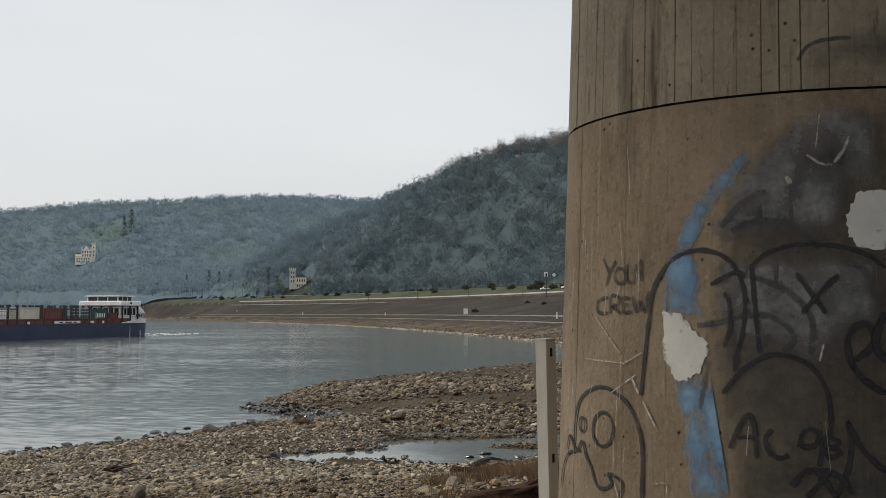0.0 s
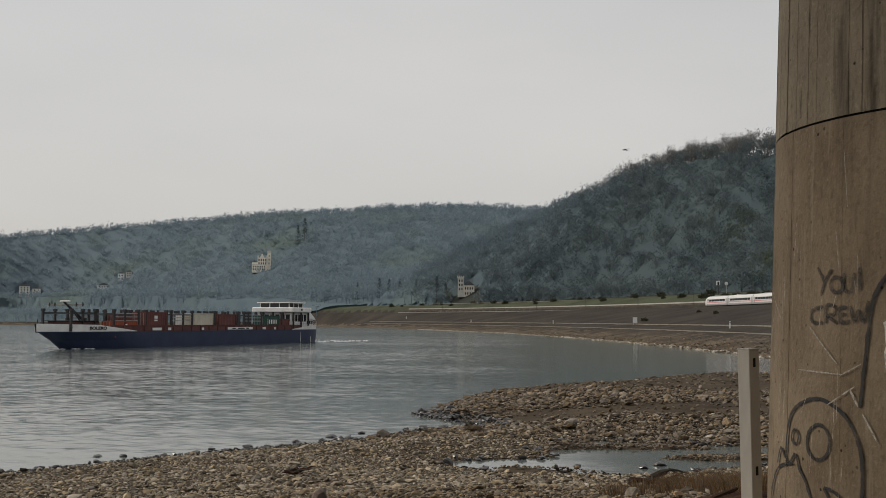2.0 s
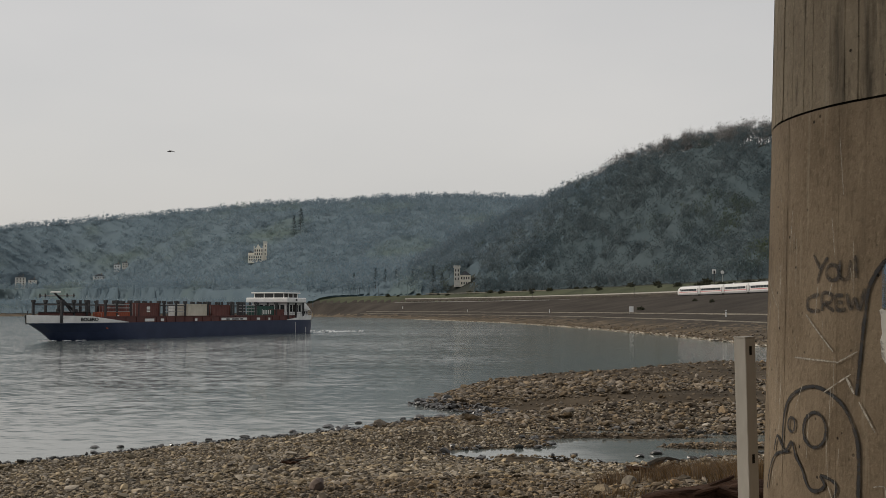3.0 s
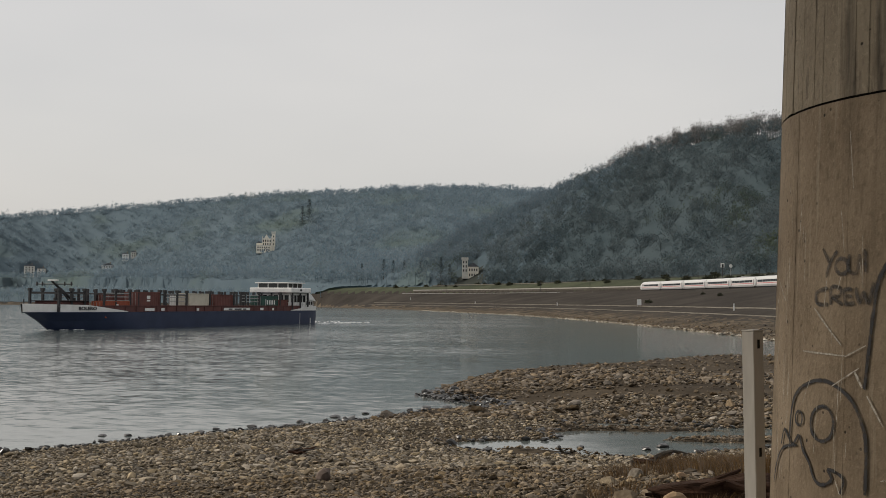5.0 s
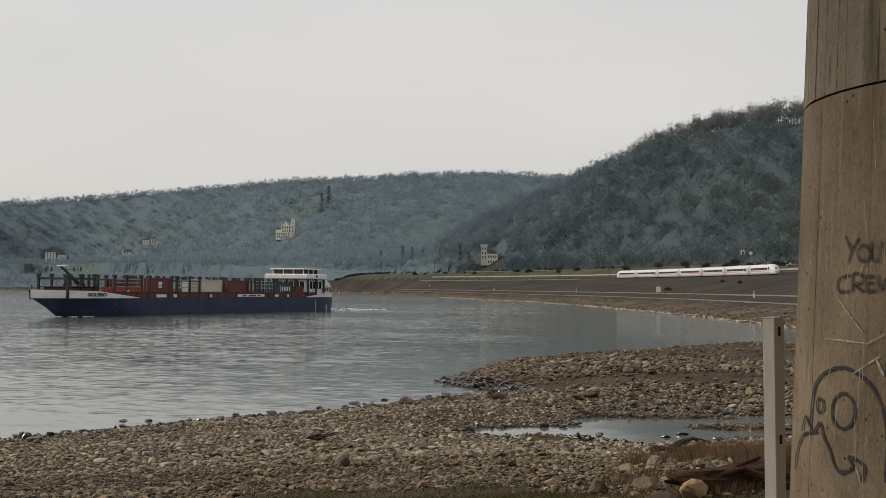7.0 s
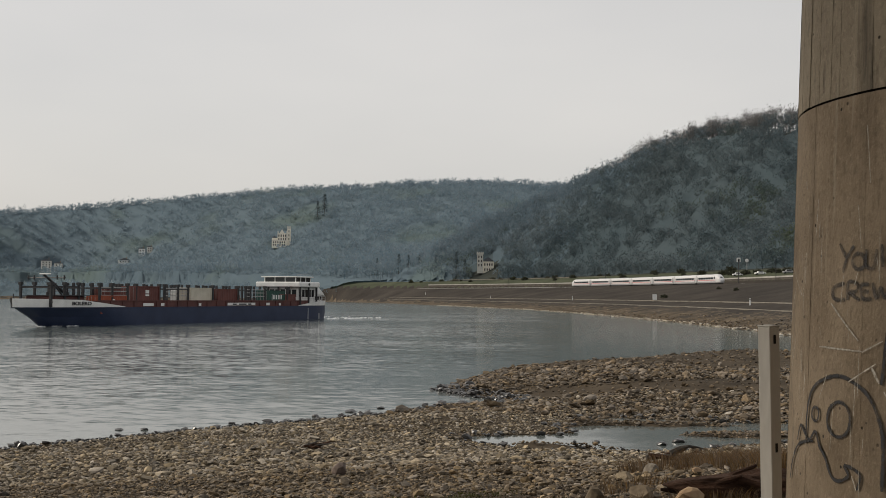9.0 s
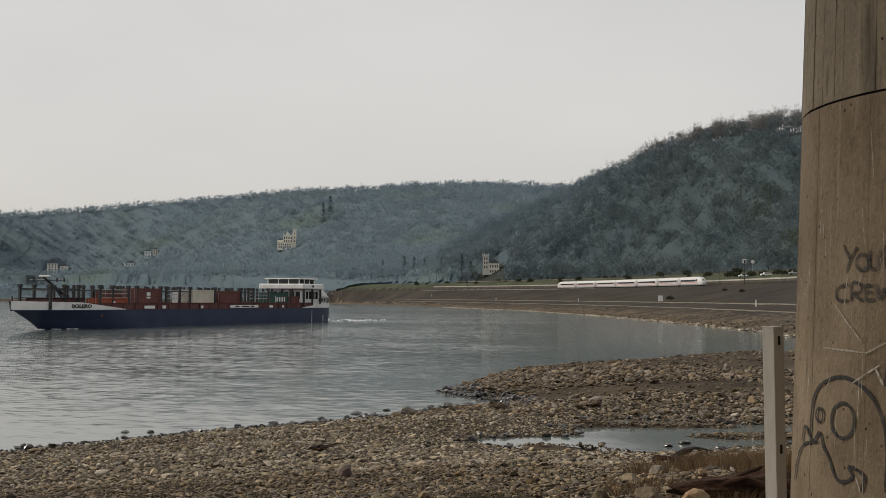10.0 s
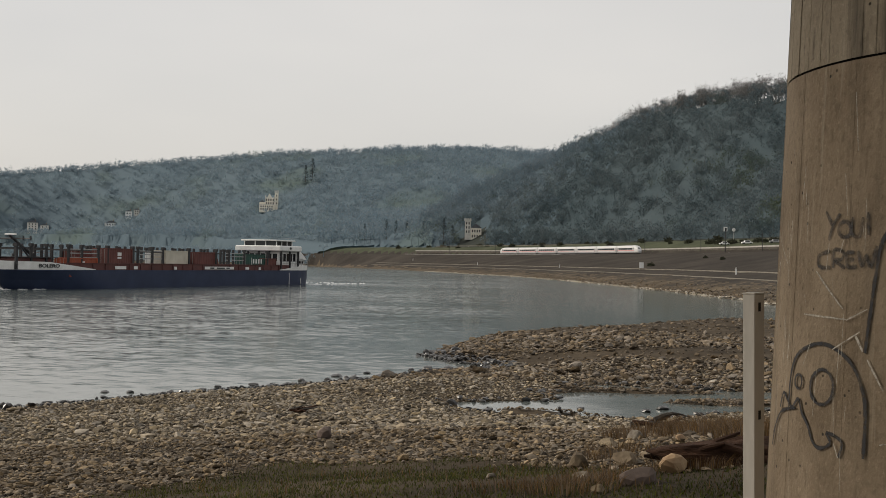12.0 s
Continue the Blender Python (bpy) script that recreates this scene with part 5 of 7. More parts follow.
def carriage(nose):
    """One carriage of the train; nose: +1 at its leading end, -1 at its trailing end, 0 none."""
    car = thing("train_carriage", "white high-speed train carriage with a red stripe" if not nose else "white high-speed train end car with a rounded nose", "train", group="carriages of the train")
    half = 12.75
    stations = [(-half, 0.97, 0.0), (-half + 0.15, 1, 0)] + [(y, 1, 0) for y in (-8, -4, 0, 4, 8)] + [(half - 0.15, 1, 0), (half, 0.97, 0)]
    if nose:
        stations = [(-half, 0.97, 0.0), (-half + 0.15, 1, 0), (-6, 1, 0), (0, 1, 0), (7.5, 1, 0), (9.2, 1.0, 0.05), (10.4, 0.97, 0.2), (11.4, 0.9, 0.42), (12.1, 0.75, 0.66), (12.5, 0.5, 0.85), (12.75, 0.2, 0.95)]
    flip = -1 if nose < 0 else 1
    bm = bmesh.new()
    prev = None
    first = None
    for y, k, drop in stations:
        row = [bm.verts.new((x * flip, yy * flip, z)) for x, yy, z in carriage_section(y, k, 0.55, drop)]
        if prev:
            for i in range(len(row)):
                j = (i + 1) % len(row)
                bm.faces.new((prev[i], prev[j], row[j], row[i]))
        first = first or row
        prev = row
    bm.faces.new(first)
    bm.faces.new(prev)
    bmesh.ops.recalc_face_normals(bm, faces=bm.faces[:])
    part("body", bm, TRAIN_WHITE, car, smooth=True)
    y0, y1 = (-10.6, 10.6) if not nose else (-10.6, 6.8)
    for s in (-1, 1):
        for i in range(8 if not nose else 6):
            w = (y1 - y0) / (8 if not nose else 6)
            a, b = sorted((flip * (y0 + i * w + 0.12), flip * (y0 + (i + 1) * w - 0.12)))
            bm = boxed((s * 1.418 - 0.03, s * 1.418 + 0.012, a, b, 1.95, 2.72))
            part("window", bm, DARK_GLASS, car, "dark tinted window")
        bm = boxed((s * 1.42 - 0.02, s * 1.42 + 0.016, -12.2 if not nose else min(flip * -12.2, flip * 9.0), 12.2 if not nose else max(flip * -12.2, flip * 9.0), 1.52, 1.68))
        part("stripe", bm, STRIPE_RED, car, "thin red stripe")
        bm = boxed((s * 1.40 - 0.03, s * 1.40 + 0.025, -12.3 if not nose else min(flip * -12.3, flip * 9.0), 12.3 if not nose else max(flip * -12.3, flip * 9.0), 0.5, 1.05))
        part("skirt", bm, TRAIN_GREY, car, "grey skirt below the body")
        for d in ((-11.7, 11.7) if not nose else (-11.7 * flip,)):
            bm = boxed((s * 1.42 - 0.02, s * 1.42 + 0.02, d - 0.45, d + 0.45, 0.9, 2.9))
            part("door", bm, TRAIN_GREY, car, "grey carriage door")
    if nose:
        bm = bmesh.new()
        prev = None
        for y, x, z in ((8.4, 1.06, 3.62), (9.4, 1.05, 3.42), (10.4, 1.0, 3.12), (11.3, 0.85, 2.65), (12.0, 0.62, 2.2)):
            row = [bm.verts.new((flip * xx, flip * y, z + zz)) for xx, zz in ((-x, -0.12), (-x * 0.6, 0.17), (0, 0.26), (x * 0.6, 0.17), (x, -0.12))]
            if prev:
                for i in range(4):
                    bm.faces.new((prev[i], prev[i + 1], row[i + 1], row[i]))
            prev = row
        bmesh.ops.recalc_face_normals(bm, faces=bm.faces[:])
        part("windscreen", bm, DARK_GLASS, car, "large dark windscreen", smooth=True)
        for s in (-1, 1):
            a, b = sorted((flip * 7.4, flip * 8.4))
            bm = boxed((s * 1.40 - 0.03, s * 1.40 + 0.03, a, b, 2.0, 2.9))
            part("cab_window", bm, DARK_GLASS, car, "dark cab side window")
            bm = boxed((s * 0.45 - 0.16, s * 0.45 + 0.16, *sorted((flip * 12.55, flip * 12.75)), 1.2, 1.4))
            part("headlight", bm, STEEL_GREY, car)
    bm = boxed((-1.1, 1.1, -7, 7, 0.3, 0.62))
    part("underfloor", bm, STEEL_DARK, car)
    for y in (-9.2, 9.2):
        bogie = part("bogie", boxed((-1.0, 1.0, y - 1.7, y + 1.7, 0.3, 0.7)), STEEL_DARK, car)
        for yy in (y - 1.25, y + 1.25):
            for s in (-1, 1):
                bm = bmesh.new()
                rod(bm, (s * 0.68, yy, 0.46), (s * 0.80, yy, 0.46), 0.46, sides=14)
                part("wheel", bm, STEEL_DARK, bogie)
    bm = boxed((-1.0, 1.0, (-flip if nose else -1) * 12.9 - 0.3, (-flip if nose else -1) * 12.9 + 0.3, 0.9, 3.5))
    part("gangway", bm, STEEL_DARK, car)
    bm = boxed((-0.9, 0.9, -5, 3, 3.86, 4.06), bevel=0.08)
    part("roof_unit", bm, TRAIN_GREY, car)
    return car


CARS = [carriage(1)] + [carriage(0)]
CARS += [copy_thing(CARS[1], pose(0, 0, 0)) for _ in range(4)]
CARS.append(carriage(-1))


def railway():
    bm = bmesh.new()
    sweep(bm, track_line(0, RAIL_Z - 0.75), 9.6, 0.5)
    single("ballast", bm, BALLAST, "dark stone ballast bed of the railway", "ballast", kind="structure")
    for e in (-0.75, 0.75, 3.6, 5.1):
        bm = bmesh.new()
        sweep(bm, track_line(e, RAIL_Z - 0.25), 0.09, 0.25)
        single("rail", bm, STEEL_GREY, "worn steel rail on the railway bed", "rail", group="rails", kind="structure")
    bm = bmesh.new()
    sweep(bm, track_line(8.0, RAIL_Z - 1.0), 0.5, 3.1)
    single("retaining_wall", bm, WALL_DARK, "dark stone retaining wall beside the railway", "wall", kind="structure")
    bm = bmesh.new()
    sweep(bm, track_line(8.0, RAIL_Z + 2.1), 0.8, 0.55)
    single("wall_coping", bm, COPING, "pale concrete coping along the wall", "coping", kind="structure")
    bm = bmesh.new()
    sweep(bm, track_line(29.0, 15.62), 9.0, 0.18)
    single("road", bm, ASPHALT, "grey asphalt road above the railway", "road", kind="structure")
    rail = thing("guard_rail", "grey steel guard rail beside the road", "guard rail")
    line = track_line(24.2, 16.25)
    for a, b in zip(line, line[1:]):
        bm = bmesh.new()
        sweep(bm, [a, b], 0.16, 0.34)
        part("beam", bm, KERB, rail)
        bm = bmesh.new()
        rod(bm, (a[0], a[1], 15.6), (a[0], a[1], 16.5), 0.07)
        part("post", bm, STEEL_GREY, rail)


railway()


def bank_line(level, s0=-220, s1=470, step=10):
    """Points on the bank below the railway where the slope reaches a height."""
    out = []
    es = np.linspace(-150, -5, 300)
    for s in range(s0, s1, step):
        h = 0.20547677 + s / TRACK_R
        x, y = TRACK_C[0] + (TRACK_R + es) * math.cos(h), TRACK_C[1] + (TRACK_R + es) * math.sin(h)
        z = land_height(x, y)
        i = int(np.argmax(z > level))
        out.append((float(x[i]), float(y[i]), float(z[i])))
    # smooth the run of the line
    for _ in range(3):
        out = [out[0]] + [tuple((a + 2 * b + c) / 4 for a, b, c in zip(p, q, r)) for p, q, r in zip(out, out[1:], out[2:])] + [out[-1]]
    return out


def bank():
    for level, w, h in ((2.45, 0.35, 0.28), (3.75, 0.4, 0.34)):
        line = bank_line(level)
        bm = bmesh.new()
        sweep(bm, [(x, y, z - 0.12) for x, y, z in line], w, h)
        single("kerb", bm, KERB, "pale stone kerb along the embankment path", "kerb", group="kerbs", kind="structure")
    # white board and marker posts
    sign = thing("sign_board", "white river sign board on two posts", "sign", pose(9.13, 386.2, height_at(9.13, 386.2), 0, 0, 5))
    bm = boxed((-0.7, 0.7, -0.05, 0.05, 0.5, 2.3), bevel=0.03)
    part("board", bm, WHITE_PAINT, sign)
    for x in (-0.5, 0.5):
        bm = boxed((x - 0.05, x + 0.05, 0.05, 0.15, -0.2, 2.2))
        part("leg", bm, STEEL_GREY, sign)
    for x, y in ((27.0, 271.5), (-21.5, 497.0), (-70.4, 631.4), (-128, 770)):
        z = height_at(x, y)
        mk = thing("marker_post", "slim white marker post on the embankment", "marker post", pose(x, y, z), group="marker posts")
        part("shaft", boxed((-0.16, 0.16, -0.1, 0.1, -0.2, 1.5), bevel=0.02), WHITE_PAINT, mk)
        part("band", boxed((-0.17, 0.17, -0.11, 0.11, 1.15, 1.3)), STEEL_DARK, mk)
    # a signal and a lamp beside the line
    at = track_pose(62, 6.4, 10.0)
    sig = thing("railway_signal", "dark signal mast with a white plate by the railway", "signal", at)
    bm = bmesh.new()
    rod(bm, (0, 0, -0.3), (0, 0, 9.8), 0.22, 0.14)
    part("mast", bm, STEEL_DARK, sig)
    part("plate", boxed((-0.75, 0.75, -0.1, 0.1, 8.9, 10.6), bevel=0.05), WHITE_PAINT, sig)
    part("lamp_head", boxed((-0.35, 0.35, -0.25, -0.1, 9.0, 10.2), bevel=0.04), STEEL_DARK, sig)
    at = track_pose(40, 22.5, 15.4)
    lamp = thing("street_lamp", "tall grey street lamp with a round head", "street lamp", at)
    bm = bmesh.new()
    rod(bm, (0, 0, -0.3), (0, 0, 10.0), 0.12, 0.08)
    part("mast", bm, STEEL_GREY, lamp)
    bm = bmesh.new()
    bmesh.ops.create_uvsphere(bm, u_segments=12, v_segments=8, radius=0.9, matrix=Matrix.Translation((0, 0, 10.3)) @ Matrix.Diagonal((1, 1, 0.6, 1)))
    part("head", bm, STEEL_GREY, lamp)
    at = track_pose(90, 21.0, 15.2)
    rs = thing("road_sign", "round pale road sign on a pole", "road sign", at)
    bm = bmesh.new()
    rod(bm, (0, 0, -0.3), (0, 0, 5.0), 0.09)
    part("pole", bm, STEEL_GREY, rs)
    bm = bmesh.new()
    rod(bm, (0, -0.06, 5.3), (0, 0.06, 5.3), 0.75, sides=16)
    part("disc", bm, WHITE_PAINT, rs)
    # catenary masts of the line
    for s in range(-40, 470, 65):
        at = track_pose(s, 6.9, 10.0)
        m = thing("catenary_mast", "slim grey catenary mast beside the railway", "catenary mast", at, group="catenary masts")
        bm = bmesh.new()
        rod(bm, (0, 0, -0.3), (0, 0, 7.6), 0.13, 0.09, sides=5)
        part("mast", bm, STEEL_DARK, m)
        bm = bmesh.new()
        rod(bm, (0, 0, 6.9), (-5.5, 0, 6.3), 0.05, sides=5)
        rod(bm, (0, 0, 5.9), (-5.5, 0, 6.2), 0.04, sides=5)
        part("cantilever", bm, STEEL_DARK, m)


bank()


def parked_car(s, e, turn, mat, label):
    m = track_pose(s, e)
    z = height_at(*m.translation.xy)
    m = Matrix.Translation((0, 0, z + 0.02 - RAIL_Z)) @ m @ pose(0, 0, 0, 0, 0, turn)
    car = thing("parked_car", label, "car", m, group="cars parked above the railway")
    bm = boxed((-0.9, 0.9, -2.1, 2.1, 0.35, 0.95), bevel=0.15)
    part("body", bm, mat, car)
    bm = bmesh.new()
    vs = box(bm, -0.8, 0.8, -1.3, 1.2, 0.95, 1.5)
    for v in vs:
        if v.co.z > 1.2:
            v.co.x *= 0.82
            v.co.y *= 0.7
    part("cabin", bm, mat, car)
    for s_ in (-1, 1):
        bm = boxed((s_ * 0.75 - 0.03, s_ * 0.75 + 0.03, -0.9, 0.8, 1.02, 1.4))
        part("side_window", bm, DARK_GLASS, car)
    for x in (-0.85, 0.85):
        for y in (-1.35, 1.35):
            bm = bmesh.new()
            rod(bm, (x - 0.1, y, 0.33), (x + 0.1, y, 0.33), 0.33, sides=12)
            part("wheel", bm, STEEL_DARK, car)


for s_at, e_at, turn, mt, lb in ((80, 13.0, 80, WHITE_PAINT, "white car parked beside the hedge"), (58, 13.5, 85, WHITE_PAINT, "white car parked above the wall"), (30, 13.5, 80, STEEL_GREY, "silver grey car parked above the wall"), (10, 13.5, 95, WHITE_PAINT, "white car parked by the bushes"), (-22, 13.5, 88, STEEL_GREY, "grey car parked by the bushes")):
    parked_car(s_at, e_at, turn, mt, lb)


# ---- buildings on the hillside ----
def windows_on(parent, x0, x1, y, z0, z1, cols, rows, w, h, mat):
    for i in range(cols):
        for j in range(rows):
            x = x0 + (x1 - x0) * (i + 0.5) / cols
            z = z0 + (z1 - z0) * (j + 0.5) / rows
            bm = boxed((x - w / 2, x + w / 2, y - 0.15, y + 0.1, z - h / 2, z + h / 2))
            win = part("window", bm, mat, parent)
            bm = boxed((x - w / 2 - 0.25, x + w / 2 + 0.25, y - 0.25, y + 0.1, z - h / 2 - 0.35, z - h / 2 - 0.05))
            part("sill", bm, STONE_PALE, win)


def gable(bm, x0, x1, y0, y1, z0, z1):
    xm = (x0 + x1) / 2
    c = [bm.verts.new(p) for p in ((x0, y0, z0), (x1, y0, z0), (xm, y0, z1), (x0, y1, z0), (x1, y1, z0), (xm, y1, z1))]
    for f in ((0, 1, 2), (5, 4, 3), (0, 2, 5, 3), (1, 4, 5, 2), (0, 3, 4, 1)):
        bm.faces.new([c[i] for i in f])


def castle(x, y):
    z = height_at(x, y)
    c = thing("castle", "pale yellow hillside castle with a tall square tower", "castle", pose(x, y, z + 1, 0, 0, 14) @ Matrix.Scale(0.82, 4))
    body = part("main_wall", boxed((-7, 7, -5, 6, 0, 19)), STONE_WARM, c)
    windows_on(body, -6.5, 6.5, -5, 3, 18, 4, 3, 1.5, 3.2, DARK_GLASS)
    bm = bmesh.new()
    gable(bm, -4, 3, -5.4, 6, 19, 25)
    part("gable", bm, STONE_WARM, c)
    tower = part("tower", boxed((7, 12, -1, 5, 0, 26)), STONE_WARM, c)
    windows_on(tower, 7.4, 11.6, -1, 8, 25, 1, 3, 1.2, 2.6, DARK_GLASS)
    bm = boxed((6.5, 12.5, -1.5, 5.5, 26, 28.4))
    part("tower_top", bm, STONE_PALE, c, "pale projecting tower top")
    for i in range(4):
        part("merlon", boxed((6.6 + 1.6 * i, 7.5 + 1.6 * i, -1.5, -0.9, 28.4, 29.8)), STONE_PALE, c)
    for xx in (-7, 5.8):
        part("corner_turret", boxed((xx, xx + 1.4, -5.6, -4.2, 12, 22)), STONE_PALE, c)
    terrace = part("terrace", boxed((-15, 6, -9, -5, -3, 8), (-15, -7, -5, 4, -3, 12)), STONE_WARM, c)
    windows_on(terrace, -14, 5, -9, 0, 7.5, 6, 2, 1.6, 2.2, DARK_GLASS)
    for i in range(4):
        part("parapet", boxed((-15 + 5.2 * i, -10.4 + 5.2 * i, -9.3, -8.9, 8.0, 9.0)), STONE_PALE, c)
    bm = bmesh.new()
    gable(bm, -15, -7, -5, 4, 12, 15)
    part("wing_roof", bm, ROOF_GREY, c)


def tower_house(x, y):
    z = height_at(x, y)
    c = thing("tower_house", "old stone villa with a square tower on the slope", "house", pose(x, y, z - 1, 0, 0, 7) @ Matrix.Scale(0.86, 4))
    tower = part("tower", boxed((-7, -2, -3, 3, 0, 16)), STONE_PALE, c)
    windows_on(tower, -6.6, -2.4, -3, 5, 15.5, 2, 3, 0.9, 2.0, DARK_GLASS)
    part("tower_top", boxed((-7.5, -1.5, -3.5, 3.5, 16, 17)), STONE_PALE, c)
    for i in range(4):
        part("merlon", boxed((-7.4 + 1.6 * i, -6.5 + 1.6 * i, -3.5, -3, 17, 18)), STONE_PALE, c)
    wing = part("wing", boxed((-2, 7, -2, 5, 0, 10)), STONE_WARM, c)
    windows_on(wing, -1.5, 6.5, -2, 1, 9.5, 4, 2, 1.0, 2.0, DARK_GLASS)
    bm = bmesh.new()
    gable(bm, -2.4, 7.4, -2.5, 5.5, 10, 13.5)
    part("roof", bm, ROOF_GREY, c)
    part("side_wall", boxed((7, 22, -1, 0, 0, 3.0)), STONE_PALE, c)


def villa(x, y, w, d, h, turn, label, wall):
    z = height_at(x, y)
    c = thing("villa", label, "house", pose(x, y, z - 1.5, 0, 0, turn), group="houses on the far slope")
    body = part("wall", boxed((-w / 2, w / 2, -d / 2, d / 2, 0, h + 1.5)), wall, c)
    windows_on(body, -w / 2 + 0.6, w / 2 - 0.6, -d / 2, 2, h + 1, max(2, int(w / 3.5)), max(1, int(h / 3.2)), 1.2, 1.7, DARK_GLASS)
    bm = bmesh.new()
    gable(bm, -w / 2 - 0.5, w / 2 + 0.5, -d / 2 - 0.5, d / 2 + 0.5, h + 1.5, h + 1.5 + w * 0.22)
    roof = part("roof", bm, ROOF_GREY, c)
    part("chimney", boxed((w * 0.2, w * 0.2 + 0.9, -0.5, 0.5, h + 1.5, h + 3 + w * 0.2)), STONE_BROWN, roof)


castle(-409, 1403.8)
tower_house(-100.5, 867.7)
villa(-737, 1455, 13, 10, 13, 25, "large pale villa among trees on the far slope", STONE_PALE)
villa(-722, 1458, 10, 9, 11, 22, "pale villa wing among trees on the far slope", STONE_PALE)
villa(-640, 1474, 14, 7, 4, 32, "low white house on the far wooded slope", WHITE_PAINT)
villa(-621, 1486, 8, 7, 9, 20, "small white house high on the far slope", WHITE_PAINT)
villa(-612, 1490, 7, 6, 7, 20, "small grey house high on the far slope", STONE_PALE)
villa(-690, 1420, 12, 7, 4, 24, "low white boat house near the far shore", WHITE_PAINT)
villa(-765, 1415, 16, 8, 6, 24, "long white house near the far shore", WHITE_PAINT)


# ---- woods ----
def join(verts, faces, places, turns, scales):
    """Copies of a small mesh at many places, as one pair of arrays."""
    n, k = len(places), len(verts)
    c, s = np.cos(turns)[:, None], np.sin(turns)[:, None]
    vx, vy, vz = verts[:, 0][None], verts[:, 1][None], verts[:, 2][None]
    sc = scales.reshape(n, -1)
    sx, sy, sz = (sc[:, 0:1], sc[:, 0:1], sc[:, 0:1]) if sc.shape[1] == 1 else (sc[:, 0:1], sc[:, 1:2], sc[:, 2:3])
    out = np.stack([(vx * sx) * c - (vy * sy) * s + places[:, 0:1], (vx * sx) * s + (vy * sy) * c + places[:, 1:2], vz * sz + places[:, 2:3]], -1).reshape(-1, 3)
    fs = (faces[None] + (np.arange(n) * k)[:, None, None]).reshape(-1, faces.shape[1])
    return out, fs


def bare_tree(seed, twigs, twig_size, limbs=9, height=13.0, spread=4.2, detail=2):
    """A leafless tree: tapered trunk, forking limbs and a ragged cloud of fine twigs, all in triangles."""
    rng = np.random.RandomState(seed)
    vs, fs = [], []

    def spike(a, b, r):
        a, b = np.array(a), np.array(b)
        d = b - a
        u = np.cross(d, (0.3, 0.8, 0.5))
        u = u / np.linalg.norm(u)
        w = np.cross(d, u)
        w = w / np.linalg.norm(w)
        base = len(vs)
        vs.extend([a + u * r, a - u * r * 0.5 + w * r * 0.87, a - u * r * 0.5 - w * r * 0.87, b])
        fs.extend([(base, base + 1, base + 3), (base + 1, base + 2, base + 3), (base + 2, base, base + 3)])

    spike((0, 0, -1.0), (rng.uniform(-0.4, 0.4), rng.uniform(-0.4, 0.4), height * 0.85), 0.28)
    tips = []
    for i in range(limbs):
        z = height * rng.uniform(0.3, 0.72)
        a = rng.uniform(0, 6.28)
        ln = spread * rng.uniform(0.6, 1.1)
        end = (ln * math.cos(a), ln * math.sin(a), z + height * rng.uniform(0.12, 0.32))
        spike((0, 0, z), end, 0.13)
        tips.append(np.array(end))
        for _ in range(detail):
            t = rng.uniform(0.4, 0.9)
            p = np.array((0, 0, z)) * (1 - t) + np.array(end) * t
            e = p + rng.normal(0, 1, 3) * 1.0 + np.array((0, 0, 1.3))
            spike(p, e, 0.06)
            tips.append(e)
    tips.append(np.array((0, 0, height * 0.9)))
    for i in range(twigs):
        c = tips[rng.randint(len(tips))] + rng.normal(0, 0.85, 3)
        d = rng.normal(0, 1, 3)
        d[2] = abs(d[2]) + 0.3
        d = d / np.linalg.norm(d) * twig_size * rng.uniform(0.7, 1.5)
        u = np.cross(d, rng.normal(0, 1, 3))
        u = u / np.linalg.norm(u) * twig_size * 0.32
        base = len(vs)
        vs.extend([c - u, c + u, c + d])
        fs.append((base, base + 1, base + 2))
    return np.array(vs), np.array(fs)


def conifer_mesh(seed, height=18.0, radius=3.2):
    rng = np.random.RandomState(seed)
    vs, fs = [], []
    for i in range(260):
        t = rng.uniform(0, 1) ** 0.8
        z = height * (0.1 + 0.9 * t)
        r = radius * (1 - t) * rng.uniform(0.3, 1.05) + 0.15
        a = rng.uniform(0, 6.28)
        c = np.array((r * math.cos(a), r * math.sin(a), z))
        out = np.array((math.cos(a), math.sin(a), -0.5)) * rng.uniform(0.6, 1.3)
        side = np.array((-math.sin(a), math.cos(a), 0)) * rng.uniform(0.3, 0.6)
        b = len(vs)
        vs.extend([c - side, c + side, c + out])
        fs.append((b, b + 1, b + 2))
    return np.array(vs), np.array(fs)


def scatter(n, r0, r1, a0, a1, keep, seed):
    rng = np.random.RandomState(seed)
    r, a = np.sqrt(rng.uniform(r0 ** 2, r1 ** 2, n)), np.radians(rng.uniform(a0, a1, n))
    x, y = r * np.sin(a), r * np.cos(a)
    z = land_height(x, y)
    ok = keep(x, y, z)
    return np.column_stack([x, y, z])[ok], rng


def plant(name, protos, places, rng, lo, hi, mat, label):
    vall, fall, base = [], [], 0
    pick = rng.randint(0, len(protos), len(places))
    for i, (v, f) in enumerate(protos):
        p = places[pick == i]
        if not len(p):
            continue
        s = rng.uniform(lo, hi, len(p))
        sc = np.column_stack([s * rng.uniform(0.85, 1.2, len(p)), s * rng.uniform(0.85, 1.2, len(p)), s * rng.uniform(0.85, 1.2, len(p))])
        vv, ff = join(v, f, p, rng.uniform(0, 6.28, len(p)), sc)
        vall.append(vv)
        fall.append(ff + base)
        base += len(vv)
    me = np_mesh(name, np.concatenate(vall), np.concatenate(fall), mat)
    return tagged(new(name, me), label, "woods", kind="stuff")


